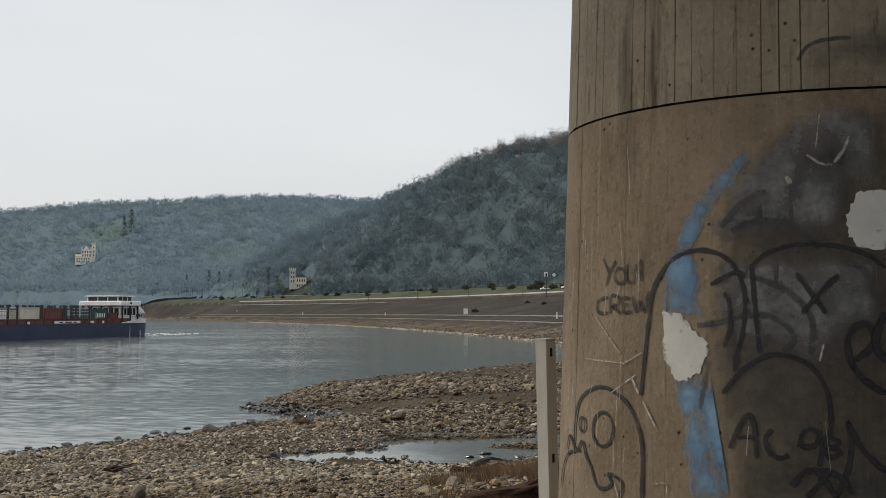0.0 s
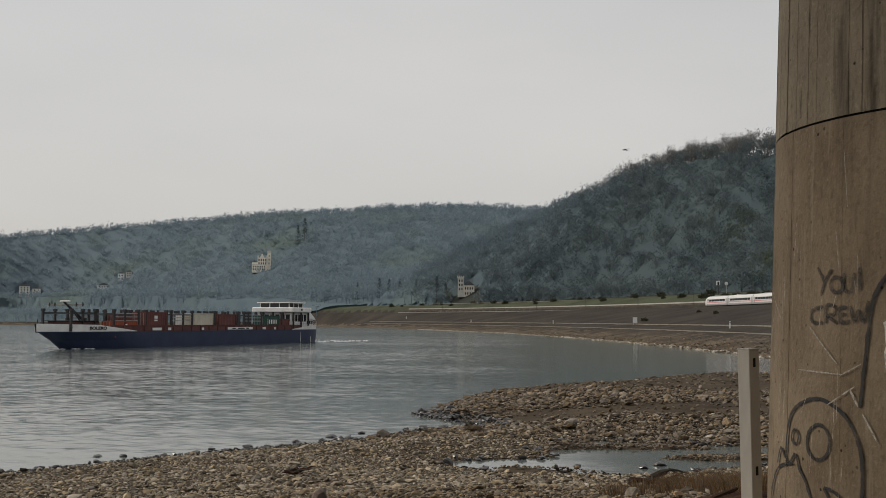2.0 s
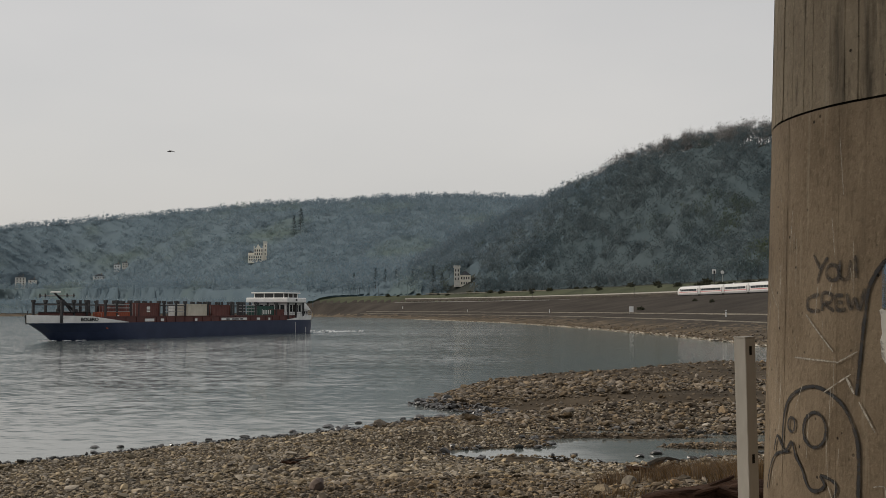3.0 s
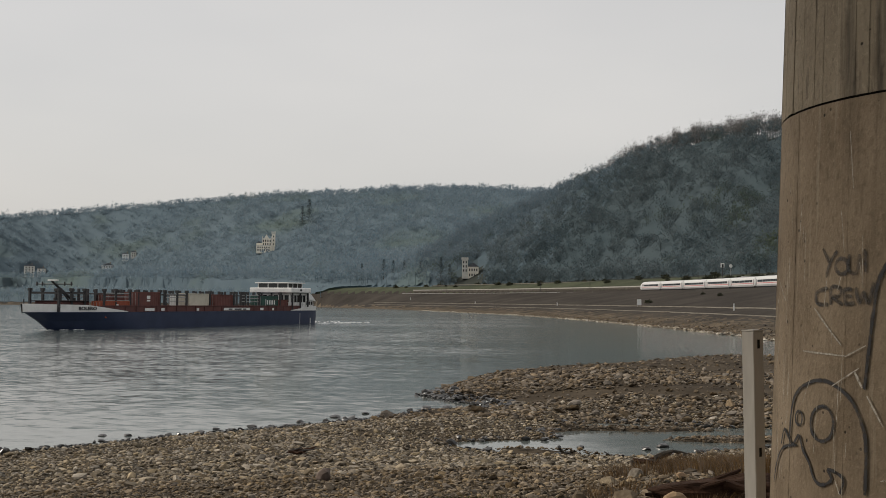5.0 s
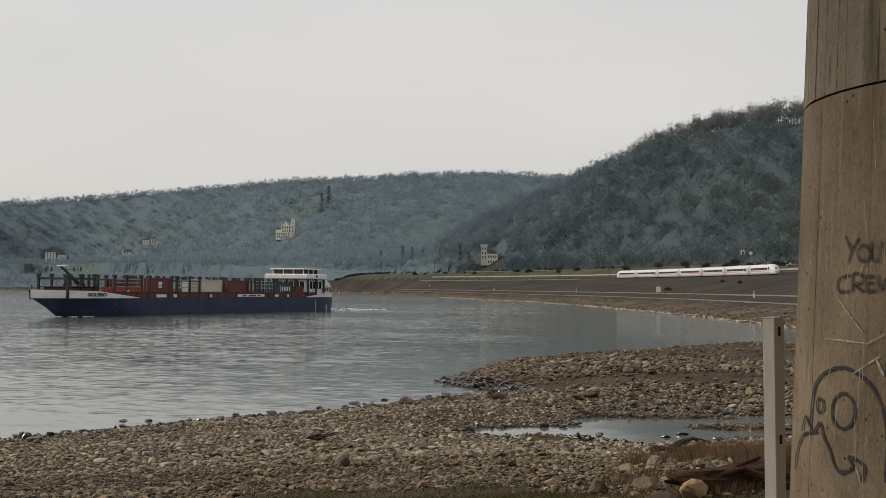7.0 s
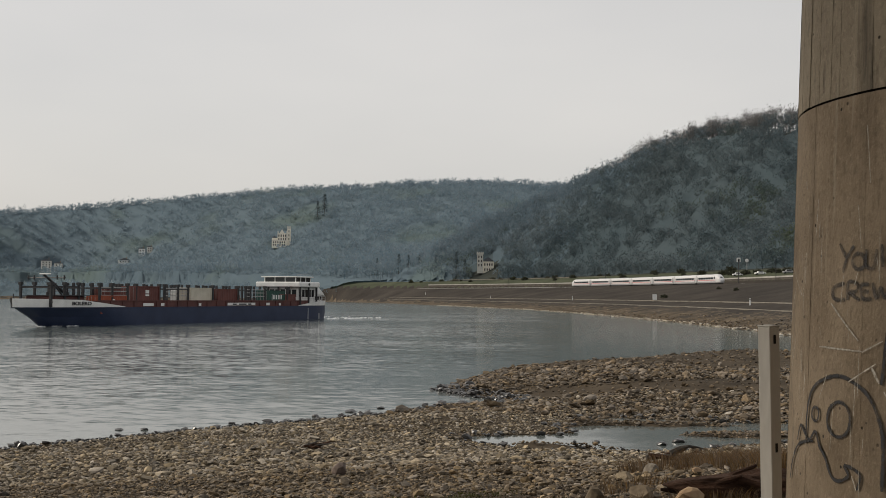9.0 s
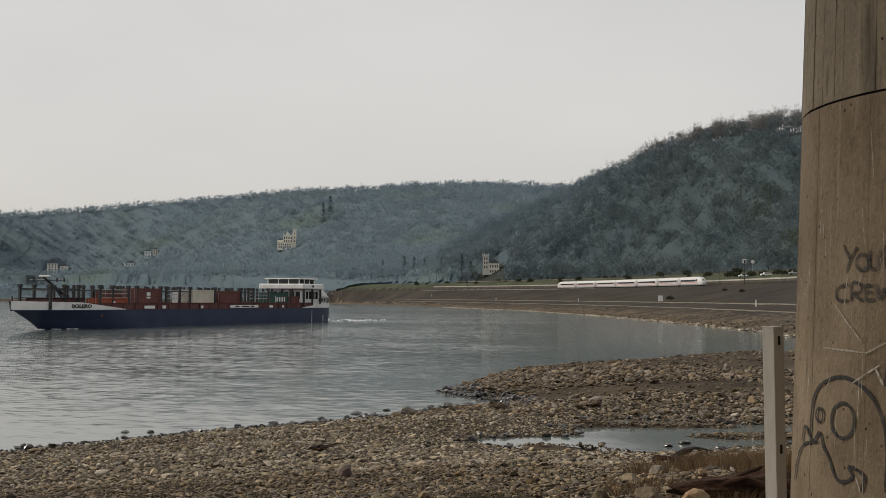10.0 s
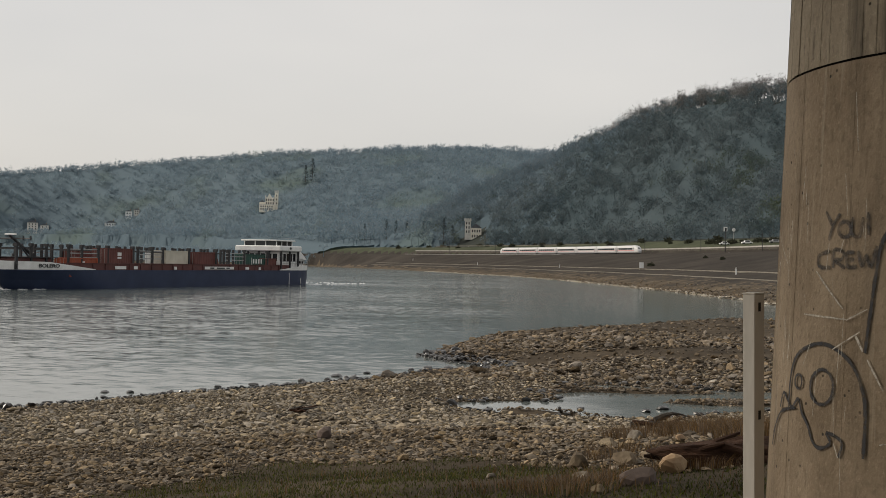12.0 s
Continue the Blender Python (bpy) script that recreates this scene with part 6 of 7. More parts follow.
def clear_of(x, y, bx, by, half, ahead):
    """False in the strip where trees would hide a building from the camera's view."""
    r = math.hypot(bx, by)
    u, v = (x * bx + y * by) / r, (x * by - y * bx) / r
    return ~((np.abs(v) < half) & (u > r - ahead) & (u < r + 14))


def inland(x, y):
    return np.hypot(x - TRACK_C[0], y - TRACK_C[1]) - TRACK_R


CREST, FAR_CREST = RIDGES
crowded = [bare_tree(40 + i, 70, 0.95, limbs=5, detail=0) for i in range(5)]
fine_trees = [bare_tree(60 + i, 230, 0.75, limbs=12, detail=3, height=14.5) for i in range(6)]
far_trees = [bare_tree(80 + i, 34, 1.35, limbs=3, detail=0, height=12.5, spread=4.6) for i in range(5)]
conifers = [conifer_mesh(95 + i) for i in range(3)]

places, rng = scatter(9000, 470, 1150, -9, 13, lambda x, y, z: (inland(x, y) > 36) & (line_distance(x, y, CREST)[0] > 17) & (z < 170) & clear_of(x, y, -100, 868, 13, 40), 5)
places[:, 2] -= 5.0 * smooth01((62 - inland(places[:, 0], places[:, 1])) / 14)
# with distance more trees take the stronger haze tint
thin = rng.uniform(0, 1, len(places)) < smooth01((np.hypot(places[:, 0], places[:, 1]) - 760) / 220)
plant("hillside_woods", crowded, places[~thin], rng, 0.7, 1.1, TWIGS_RIGHT_HAZE, "dark leafless woods on the steep hillside")
plant("hillside_woods", crowded, places[thin], rng, 0.7, 1.1, TWIGS_MID_HAZE, "leafless woods at the end of the hill, tinted for haze")
places, rng = scatter(40000, 600, 1120, -6, 13, lambda x, y, z: (inland(x, y) > 60) & (line_distance(x, y, CREST)[0] < 13), 6)
plant("ridge_trees", fine_trees, places[:430], rng, 0.62, 1.08, TWIGS_CREST, "tall bare trees along the ridge against the sky")
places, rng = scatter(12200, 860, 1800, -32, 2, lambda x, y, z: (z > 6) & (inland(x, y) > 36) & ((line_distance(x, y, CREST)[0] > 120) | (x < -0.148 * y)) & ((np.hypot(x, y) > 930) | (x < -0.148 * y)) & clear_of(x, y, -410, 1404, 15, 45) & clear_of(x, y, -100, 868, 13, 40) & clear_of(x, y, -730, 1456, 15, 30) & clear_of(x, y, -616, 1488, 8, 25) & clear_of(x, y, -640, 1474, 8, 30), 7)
plant("far_woods", far_trees, places, rng, 0.75, 1.2, TWIGS_FAR_HAZE, "bare woods on the far hills, tinted blue-grey for haze")
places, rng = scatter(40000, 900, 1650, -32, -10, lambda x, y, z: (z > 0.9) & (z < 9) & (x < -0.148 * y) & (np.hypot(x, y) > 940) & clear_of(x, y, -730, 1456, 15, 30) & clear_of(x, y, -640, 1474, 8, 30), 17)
plant("shore_woods", far_trees, places[:2600], rng, 0.45, 0.85, TWIGS_FAR_HAZE, "bare trees along the far shore, tinted for haze")
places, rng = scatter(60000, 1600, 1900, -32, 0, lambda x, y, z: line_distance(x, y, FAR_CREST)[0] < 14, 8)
plant("far_ridge_trees", far_trees, places[:900], rng, 0.55, 1.15, TWIGS_FAR_HAZE, "row of bare trees on the far ridge, tinted for haze")


def conifer(x, y, size, label):
    z = height_at(x, y)
    t = thing("conifer", label, "tree", pose(x, y, z), group="conifers")
    v, f = conifers[int(abs(x)) % 3]
    part("crown", np_mesh("crown", v * size, f, CONIFER_HAZE), None, t)
    bm = bmesh.new()
    rod(bm, (0, 0, -1), (0, 0, 16 * size), 0.35 * size, 0.05)
    part("trunk", bm, BARK, t)


for x, y, size, lb in ((-378, 1485, 2.1, "tall dark conifer high on the far hill"), (-386, 1482, 1.7, "dark conifer high on the far hill"), (-115, 864, 0.85, "dark conifer below the tower house"), (-122, 868, 1.15, "slim dark conifer beside the villa"), (-171, 944, 1.0, "dark conifer near the far shore"), (-180, 950, 1.1, "dark conifer near the far shore"), (-163, 948, 0.8, "dark conifer near the far shore"), (-146, 925, 0.8, "dark conifer near the far shore"), (-205, 985, 0.9, "dark conifer near the far shore")):
    conifer(x, y, size, lb)


def bush(x, y, size, seed, label, mat, group):
    rng = np.random.RandomState(seed)
    n = 170
    c = rng.normal(0, 1, (n, 3))
    c = c / np.linalg.norm(c, axis=1)[:, None] * rng.uniform(0.4, 1.0, (n, 1)) ** 0.6 * np.array((1.0, 1.0, 0.8)) * size * rng.uniform(0.75, 1.15, (n, 1))
    c[:, 2] = np.abs(c[:, 2]) + 0.05
    d, u = rng.normal(0, 1, (n, 3)), rng.normal(0, 1, (n, 3))
    k = 0.26 * size
    v = np.stack([c - u * k * 0.4, c + u * k * 0.4, c + d * k], 1).reshape(-1, 3)
    f = np.arange(3 * n).reshape(-1, 3)
    t = thing("bush", label, "bush", pose(x, y, height_at(x, y)), group=group)
    part("crown", np_mesh("crown", v, f, mat), None, t)
    bm = bmesh.new()
    for i in range(5):
        a = i * 1.26
        rod(bm, (0, 0, -0.2), (0.5 * size * math.cos(a), 0.5 * size * math.sin(a), 0.8 * size), 0.05 * size, 0.015, sides=4)
    part("stems", bm, BARK, t)


hedge = random.Random(12)
for s in range(-60, 110, 6):
    m = track_pose(s + hedge.uniform(-2, 2), 16.5 + hedge.uniform(-1, 1.5))
    bush(*m.translation.xy, hedge.uniform(1.3, 2.3), s + 200, "dark bush above the railway wall", BUSH_LEAF, "bushes above the wall")
for s in range(120, 520, 17):
    m = track_pose(s + hedge.uniform(-5, 5), 17 + hedge.uniform(-2, 12))
    bush(*m.translation.xy, hedge.uniform(1.2, 2.4), s + 300, "low bush beside the road", BUSH_LEAF, "bushes beside the road")
for x, y, size in ((12.5, 400, 1.3), (33, 372, 1.0), (46, 330, 1.2), (30, 400, 0.8)):
    bush(x, y, size, int(x * 7), "bare round bush on the embankment", BUSH_LEAF, "bushes on the embankment")

def canopy(name, r0, r1, a0, a1, dr, da, keep, rise, lift, rough, mat, label, seed):
    """The close-grown tops of the woods, an uneven skin of fine twigs under the single crowns."""
    rng = np.random.RandomState(seed)
    rr, aa = np.arange(r0, r1, dr), np.radians(np.arange(a0, a1, da))
    R, A = np.meshgrid(rr, aa, indexing="ij")
    R = R + rng.uniform(-0.35, 0.35, R.shape) * dr
    A = A + rng.uniform(-0.35, 0.35, A.shape) * math.radians(da)
    x, y = (R * np.sin(A)).ravel(), (R * np.cos(A)).ravel()
    z = land_height(x, y)
    ok = keep(x, y, z)
    up = rise(x, y, z)
    v = np.column_stack([x, y, z - 0.6 + up * (lift + 0.6 + rng.uniform(-rough, rough, len(x)) + 0.6 * rough * ripple(x, y, 9, seed))])
    na, nr = len(aa), len(rr)
    i, j = np.meshgrid(np.arange(nr - 1), np.arange(na - 1), indexing="ij")
    f = np.stack([i * na + j, i * na + j + 1, (i + 1) * na + j + 1, (i + 1) * na + j], -1).reshape(-1, 4)
    f = f[ok[f].all(1)]
    me = np_mesh(name, v, f, mat, smooth=True)
    if isinstance(mat, list):
        # share of haze-tinted faces grows with distance
        c = v[f].mean(1)
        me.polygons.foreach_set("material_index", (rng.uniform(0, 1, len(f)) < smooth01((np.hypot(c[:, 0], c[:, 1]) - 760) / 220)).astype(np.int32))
    return tagged(new(name, me), label, "woods", kind="stuff")


canopy("hillside_canopy", 470, 1150, -9, 13, 4.0, 0.3, lambda x, y, z: (inland(x, y) > 35) & (line_distance(x, y, CREST)[0] > 20), lambda x, y, z: smooth01((inland(x, y) - 37) / 14) * clear_of(x, y, -100, 868, 13, 40), 6.0, 2.2, [CANOPY_RIGHT_HAZE, CANOPY_MID_HAZE], "close dark tops of the hillside woods", 15)
canopy("far_canopy", 860, 1790, -32, 2, 6.0, 0.3, lambda x, y, z: (z > 0.8) & ((inland(x, y) > 34) | ((x < -0.148 * y) & (np.hypot(x, y) > 960))) & ((line_distance(x, y, CREST)[0] > 120) | (x < -0.148 * y)) & ((np.hypot(x, y) > 930) | (x < -0.148 * y)), lambda x, y, z: smooth01((z - 0.8) / 3) * np.where((x < -0.148 * y) & (np.hypot(x, y) > 960), (0.25 + 0.75 * smooth01((np.hypot(x, y) - 965 + 30 * ripple(x, y, 30, 5)) / 150)), smooth01((inland(x, y) - 35) / 14)) * (clear_of(x, y, -410, 1404, 15, 30) & clear_of(x, y, -100, 868, 13, 40) & clear_of(x, y, -730, 1456, 15, 25) & clear_of(x, y, -616, 1488, 10, 22) & clear_of(x, y, -640, 1474, 10, 22)), 7.0, 1.6, CANOPY_FAR_HAZE, "close tops of the far woods, tinted for haze", 16)

# pale green early foliage among the far woods
sprout = random.Random(8)
spring = material("spring_leaves", (0.085, 0.105, 0.07), (0.125, 0.145, 0.09), scale=0.1, fine=0.8, rough=0.8, bump=0, vary=0.12, spec=0.0)
leafy(spring)
for i in range(16):
    a, r = radians(sprout.uniform(-13.5, -6.5)), sprout.uniform(1010, 1260)
    bush(r * math.sin(a), r * math.cos(a), sprout.uniform(3.5, 6.0), 700 + i, "tree with pale green spring leaves on the slope", spring, "greening trees")


# ---- stones of the beach and the spit ----
def stone_mesh(seed, flat=0.5, fine=1):
    rng = np.random.RandomState(seed)
    bm = bmesh.new()
    bmesh.ops.create_icosphere(bm, subdivisions=fine, radius=0.5)
    axes = rng.normal(0, 1, (5, 3))
    axes /= np.linalg.norm(axes, axis=1)[:, None]
    cut = rng.uniform(0.2, 0.38, 5)
    for v in bm.verts:
        p = np.array(v.co) * rng.uniform(0.88, 1.12)
        for a, c in zip(axes, cut):
            d = p @ a
            if d > c:
                p = p - a * (d - c) * 0.9
        v.co = Vector(p * np.array((1.0, rng.uniform(0.68, 0.72) + 0.06, flat)))
    bmesh.ops.triangulate(bm, faces=bm.faces[:])
    me = bpy.data.meshes.new("stone")
    bm.to_mesh(me)
    bm.free()
    v = np.array([x.co[:] for x in me.vertices])
    f = np.array([p.vertices[:] for p in me.polygons])
    bpy.data.meshes.remove(me)
    return v, f


ROUGH = [stone_mesh(s, 0.36 + 0.05 * (s % 4), 1) for s in range(10)]
SMOOTH = [stone_mesh(30 + s, 0.5 + 0.06 * (s % 4), 2) for s in range(8)]


def lay_stones(name, xy, sizes, mat, label, seed, sink=0.1):
    rng = np.random.RandomState(seed)
    z = land_height(xy[:, 0], xy[:, 1])
    p = np.column_stack([xy, z + sizes * (0.24 - sink)])
    pick = rng.randint(0, len(ROUGH), len(p))
    vall, fall, base = [], [], 0
    for i, (v, f) in enumerate(ROUGH):
        sel = pick == i
        n = int(sel.sum())
        if not n:
            continue
        # a small lean for each stone
        lean = rng.uniform(-0.35, 0.35, (n, 2))
        c = rng.uniform(0, 6.28, n)
        k = sizes[sel][:, None]
        vv = np.repeat(v[None], n, 0) * k[:, :, None] * rng.uniform(0.8, 1.25, (n, 1, 3))
        vv[:, :, 2] += vv[:, :, 0] * lean[:, 0:1] + vv[:, :, 1] * lean[:, 1:2]
        x = vv[:, :, 0] * np.cos(c)[:, None] - vv[:, :, 1] * np.sin(c)[:, None]
        y = vv[:, :, 0] * np.sin(c)[:, None] + vv[:, :, 1] * np.cos(c)[:, None]
        w = np.stack([x, y, vv[:, :, 2]], -1) + p[sel][:, None, :]
        vall.append(w.reshape(-1, 3))
        fall.append((f[None] + (np.arange(n) * len(v))[:, None, None]).reshape(-1, 3) + base)
        base += n * len(v)
    me = np_mesh(name, np.concatenate(vall), np.concatenate(fall), mat)
    return tagged(new(name, me), label, "stones", kind="stuff")


def shore_distance(x, y):
    d = line_distance(x, y, SHORE)[0]
    return np.where(inside(x, y, SHORE), -d, d)


def pool_distance(x, y):
    d = line_distance(x, y, POOL + POOL[:1])[0]
    return np.where(inside(x, y, POOL), -d, d)


def grassy(x, y):
    """How far a spot lies inside the grass strip near the path."""
    edge = np.interp(x, [-9, -6.9, -6.2, -5.5, -4.6, -3.0, -1.6, -0.8, 0.2, 3], [11.0, 13.2, 14.0, 15.2, 17.2, 17.2, 16.4, 14.8, 13.2, 12.0])
    return edge - y + 0.7 * ripple(x, y, 0.8, 44)


rng = np.random.RandomState(21)


def beach_spots(n, x0, x1, y0, y1, keep):
    x, y = rng.uniform(x0, x1, n), rng.uniform(y0, y1, n)
    ok = keep(x, y)
    return np.column_stack([x, y])[ok]


# beach: density falls with the distance, sizes grow towards the water
spots = beach_spots(52000, -12, 5, 10, 24, lambda x, y: (shore_distance(x, y) > 0.1) & (pool_distance(x, y) > 0.1) & (grassy(x, y) < rng.uniform(-0.3, 1.2, x.shape)) & (np.abs(x - y * 0.0) < 0.55 * y))
sizes = np.clip(rng.lognormal(-2.92, 0.5, len(spots)), 0.03, 0.24)
lay_stones("beach_stones", spots, sizes, STONE_DIRTY, "soiled brown river cobbles covering the upper beach", 1)
spots = beach_spots(70000, -21, 8, 22, 53.5, lambda x, y: (shore_distance(x, y) > -0.05) & (pool_distance(x, y) > 0.15) & (x > -0.56 * y))
sizes = np.clip(rng.lognormal(-2.55, 0.5, len(spots)), 0.045, 0.4)
lay_stones("shore_cobbles", spots, sizes, STONE, "pale weathered cobbles near the waterline", 2)

# spit: bands of coarse rubble with sand and fine gravel between
def rubble(x, y):
    yy = y + 1.5 * ripple(x, y, 4.0, 55)
    band = np.interp(yy, [46, 53, 54.5, 57.5, 59, 70, 73, 106], [1.0, 1.0, 0.12, 0.12, 1.0, 1.0, 0.08, 0.05])
    return np.where(x < -4.5 - 0.03 * (y - 60), np.maximum(band, 0.75), band)


spots = beach_spots(46000, -10, 14, 46, 106, lambda x, y: (shore_distance(x, y) > 0.0) & (pool_distance(x, y) > 0.3) & (rubble(x, y) > rng.uniform(0, 1, x.shape)))
sizes = np.clip(rng.lognormal(-1.88, 0.5, len(spots)), 0.08, 0.75)
lay_stones("spit_rubble", spots, sizes, STONE_SPIT, "coarse brown rubble on the gravel spit", 3, sink=0.05)

# wet dark rocks along the waterline, round the tip and in the pool
spots = beach_spots(60000, -22, 10, 30, 62, lambda x, y: (np.abs(shore_distance(x, y) + 0.1) < 0.35) & (x > -0.56 * y) & (ripple(x, y, 1.3, 61) > rng.uniform(-1.3, 0.5, x.shape)))
sizes = np.clip(rng.lognormal(-1.95, 0.45, len(spots)), 0.08, 0.5)
keepers = rng.permutation(len(spots))[:3400]
lay_stones("wet_rocks", spots[keepers], sizes[keepers], STONE_WET, "dark wet rocks along the waterline", 4, sink=0.02)
spots = beach_spots(4000, -7, 9, 36, 48, lambda x, y: np.abs(pool_distance(x, y)) < 0.5)
sizes = np.clip(rng.lognormal(-1.9, 0.5, len(spots)), 0.08, 0.4)
lay_stones("pool_rocks", spots[:260], sizes[:260], STONE_WET, "dark wet rocks round the shallow pool", 5, sink=0.02)

spots = beach_spots(16000, -7, 9, 36, 48, lambda x, y: (pool_distance(x, y) < 0.3) & (land_height(x, y) > -0.015))
sizes = np.clip(rng.lognormal(-2.3, 0.45, len(spots)), 0.05, 0.3)
lay_stones("pool_gravel", spots, sizes, STONE_SPIT, "brown gravel bars in the shallow pool", 14)

# the tip of the spit is dark with wet rubble
spots = beach_spots(9000, -10, -3.5, 52.5, 62, lambda x, y: (shore_distance(x, y) > -0.3) & (shore_distance(x, y) < 1.3) & (x < -3.8))
sizes = np.clip(rng.lognormal(-1.5, 0.4, len(spots)), 0.12, 0.6)
lay_stones("tip_rocks", spots[:330], sizes[:330], STONE_WET, "dark wet rubble round the tip of the spit", 9, sink=0.0)

# stones of the far shore below the railway
spots = beach_spots(60000, -60, 60, 115, 430, lambda x, y: (shore_distance(x, y) > 0.3) & (shore_distance(x, y) < 22) & (shore_distance(x, y) < 2 + 10 * rng.uniform(0, 1, x.shape) ** 2) & (x < 0.2 * y))
sizes = np.clip(rng.lognormal(-0.75, 0.4, len(spots)), 0.25, 1.3)
lay_stones("far_shore_stones", spots[:9000], sizes[:9000] * 0.7, STONE_SPIT, "brown stones along the far shore", 6)

# washed pale stones along the edge of the far water
spots = beach_spots(160000, -120, 60, 108, 620, lambda x, y: (np.abs(shore_distance(x, y) - 0.5) < 2.6) & (x < 0.2 * y))
rim = land_height(spots[:, 0], spots[:, 1])
spots = spots[(rim > -0.03) & (rim < 0.14)]
sizes = np.clip(rng.lognormal(-1.0, 0.4, len(spots)), 0.2, 0.9)
lay_stones("washed_stones", spots[:5200], sizes[:5200], STONE_WASHED, "pale washed stones along the far waterline", 12)

# single rocks that stand in the water near the edge
for i, (x, y, s) in enumerate(((-10.75, 46.9, 0.55), (-12.9, 42.6, 0.42), (-9.0, 49.0, 0.4), (-11.6, 44.6, 0.38), (-13.9, 41.6, 0.3), (-9.9, 48.6, 0.34), (-8.4, 50.6, 0.36), (-16.1, 39.0, 0.3), (-16.9, 38.8, 0.36), (-8.2, 57.6, 0.6), (-7.7, 56.6, 0.5), (-8.9, 58.6, 0.5), (-6.9, 55.9, 0.45), (1.7, 39.6, 0.5), (1.15, 38.7, 0.4), (-0.9, 38.9, 0.28))):
    v, f = SMOOTH[i % 8]
    ob = new("rock", np_mesh("rock", v * np.array((s, s * 1.1, s * 0.75)), f, STONE_WET))
    ob.matrix_basis = pose(x, y, max(0.0, height_at(x, y)) + s * 0.05, 0, 0, i * 47)
    tagged(ob, "dark wet rock standing in shallow water", "rock", group="rocks at the waterline")

# boulders and stones near the grass
for x, y, s, m, lb, sq in ((-4.92, 20.6, 0.44, STONE_BROWNISH, "round brown boulder lying on the cobbles", 0.85), (0.62, 11.95, 0.36, STONE_RUST, "ochre stone in front of the driftwood", 0.7), (0.27, 11.0, 0.36, STONE_BROWNISH, "dark brown stone in dry grass", 0.75),
                           (0.16, 13.4, 0.30, STONE_DIRTY, "pale rounded stone in dry grass", 0.9), (-0.08, 10.5, 0.16, STONE, "small white stone at the grass edge", 0.8), (-0.36, 13.5, 0.3, STONE_DIRTY, "tilted pale slab of stone in the grass", 0.8), (-5.66, 15.5, 0.3, STONE, "flat pale stone at the grass edge", 0.35),
                           (0.0, 16.0, 0.3, STONE, "pale stone half sunk in the beach", 0.6), (0.35, 17.0, 0.25, STONE, "grey stone beside dry grass", 0.7), (0.9, 15.6, 0.28, STONE_RUST, "pale ochre stone resting against the driftwood", 0.6), (-0.25, 11.6, 0.22, STONE, "grey stone in dry grass", 0.7), (-1.2, 12.4, 0.14, STONE, "small pale stone in the grass", 0.6)):
    v, f = SMOOTH[int(abs(x * 10)) % 8]
    ob = new("boulder", np_mesh("boulder", v * np.array((s, s * 0.9, s * sq / 0.6)), f, m))
    ob.matrix_basis = pose(x, y, height_at(x, y) + s * sq * 0.22, 8, 5, x * 90)
    tagged(ob, lb, "stone", group="larger stones on the beach")


# ---- driftwood ----
def driftwood_log():
    log = thing("driftwood_log", "thick split brown driftwood log on the ground", "driftwood", pose(0.50, 12.35, height_at(0.9, 12.35) - 0.03, 0, 0, 4) @ Matrix.Scale(0.62, 4))
    rng = random.Random(4)
    bm = bmesh.new()
    prev = None
    n, m = 44, 40
    wear = [rng.uniform(-1, 1) for _ in range(m)]
    for i in range(n + 1):
        t = i / n
        x = 1.75 * t
        r = 0.12 + 0.22 * min(1, t * 2.0) ** 0.8 + 0.03 * math.sin(t * 9)
        row = []
        for j in range(m):
            a = 2 * math.pi * j / m
            split = 0.42 * math.exp(-((a - 5.2 - 0.25 * math.sin(4 * t)) / 0.3) ** 2) * smooth01(t * 3)
            k = r * (1 + 0.1 * math.sin(3 * a + t * 4) + 0.06 * math.sin(7 * a - 3 * t) + 0.07 * wear[j] * math.sin(5 * t + j) + rng.uniform(-0.025, 0.025) - split)
            row.append(bm.verts.new((x - (0.22 * math.sin(a) * (1 - t) ** 3) + rng.uniform(-0.008, 0.008), k * math.cos(a), 0.2 + 0.06 * t + k * 0.82 * math.sin(a))))
        if prev:
            for j in range(m):
                bm.faces.new((prev[j], prev[(j + 1) % m], row[(j + 1) % m], row[j]))
        else:
            bm.faces.new(row[::-1])
        prev = row
    bm.faces.new(prev)
    part("trunk", bm, DRIFTWOOD, log)
    for a, b, r in (((0.5, -0.12, 0.3), (1.0, -0.3, 0.5), 0.08), ((1.0, -0.2, 0.42), (1.6, -0.42, 0.3), 0.1), ((0.1, 0, 0.2), (-0.25, -0.05, 0.22), 0.07), ((0.9, 0, 0.45), (1.3, 0.1, 0.62), 0.07)):
        bm = bmesh.new()
        rod(bm, a, b, r, r * 0.35, sides=8)
        part("branch_stump", bm, DRIFTWOOD, log)


driftwood_log()


def drift_branches(x, y, size, label, seed):
    rng = random.Random(seed)
    t = thing("driftwood_branch", label, "driftwood", pose(x, y, height_at(x, y) + 0.05, 0, 0, 12))
    for i in range(7):
        a = rng.uniform(-0.5, 0.5)
        x0, y0 = rng.uniform(-0.5, 0.2) * size, rng.uniform(-0.15, 0.15) * size
        ln = rng.uniform(0.5, 1.0) * size
        bm = bmesh.new()
        p = Vector((x0, y0, rng.uniform(0.02, 0.12)))
        for k in range(4):
            q = p + Vector((ln / 4 * math.cos(a), ln / 4 * math.sin(a), rng.uniform(-0.05, 0.08) * size))
            rod(bm, p, q, 0.055 * size * (1 - k * 0.22), 0.055 * size * (1 - (k + 1) * 0.22), sides=6)
            p, a = q, a + rng.uniform(-0.4, 0.4)
        part("branch", bm, BARK if i % 2 else DRIFTWOOD, t)


drift_branches(-7.8, 29.4, 0.75, "tangle of dark driftwood branches on the cobbles", 6)
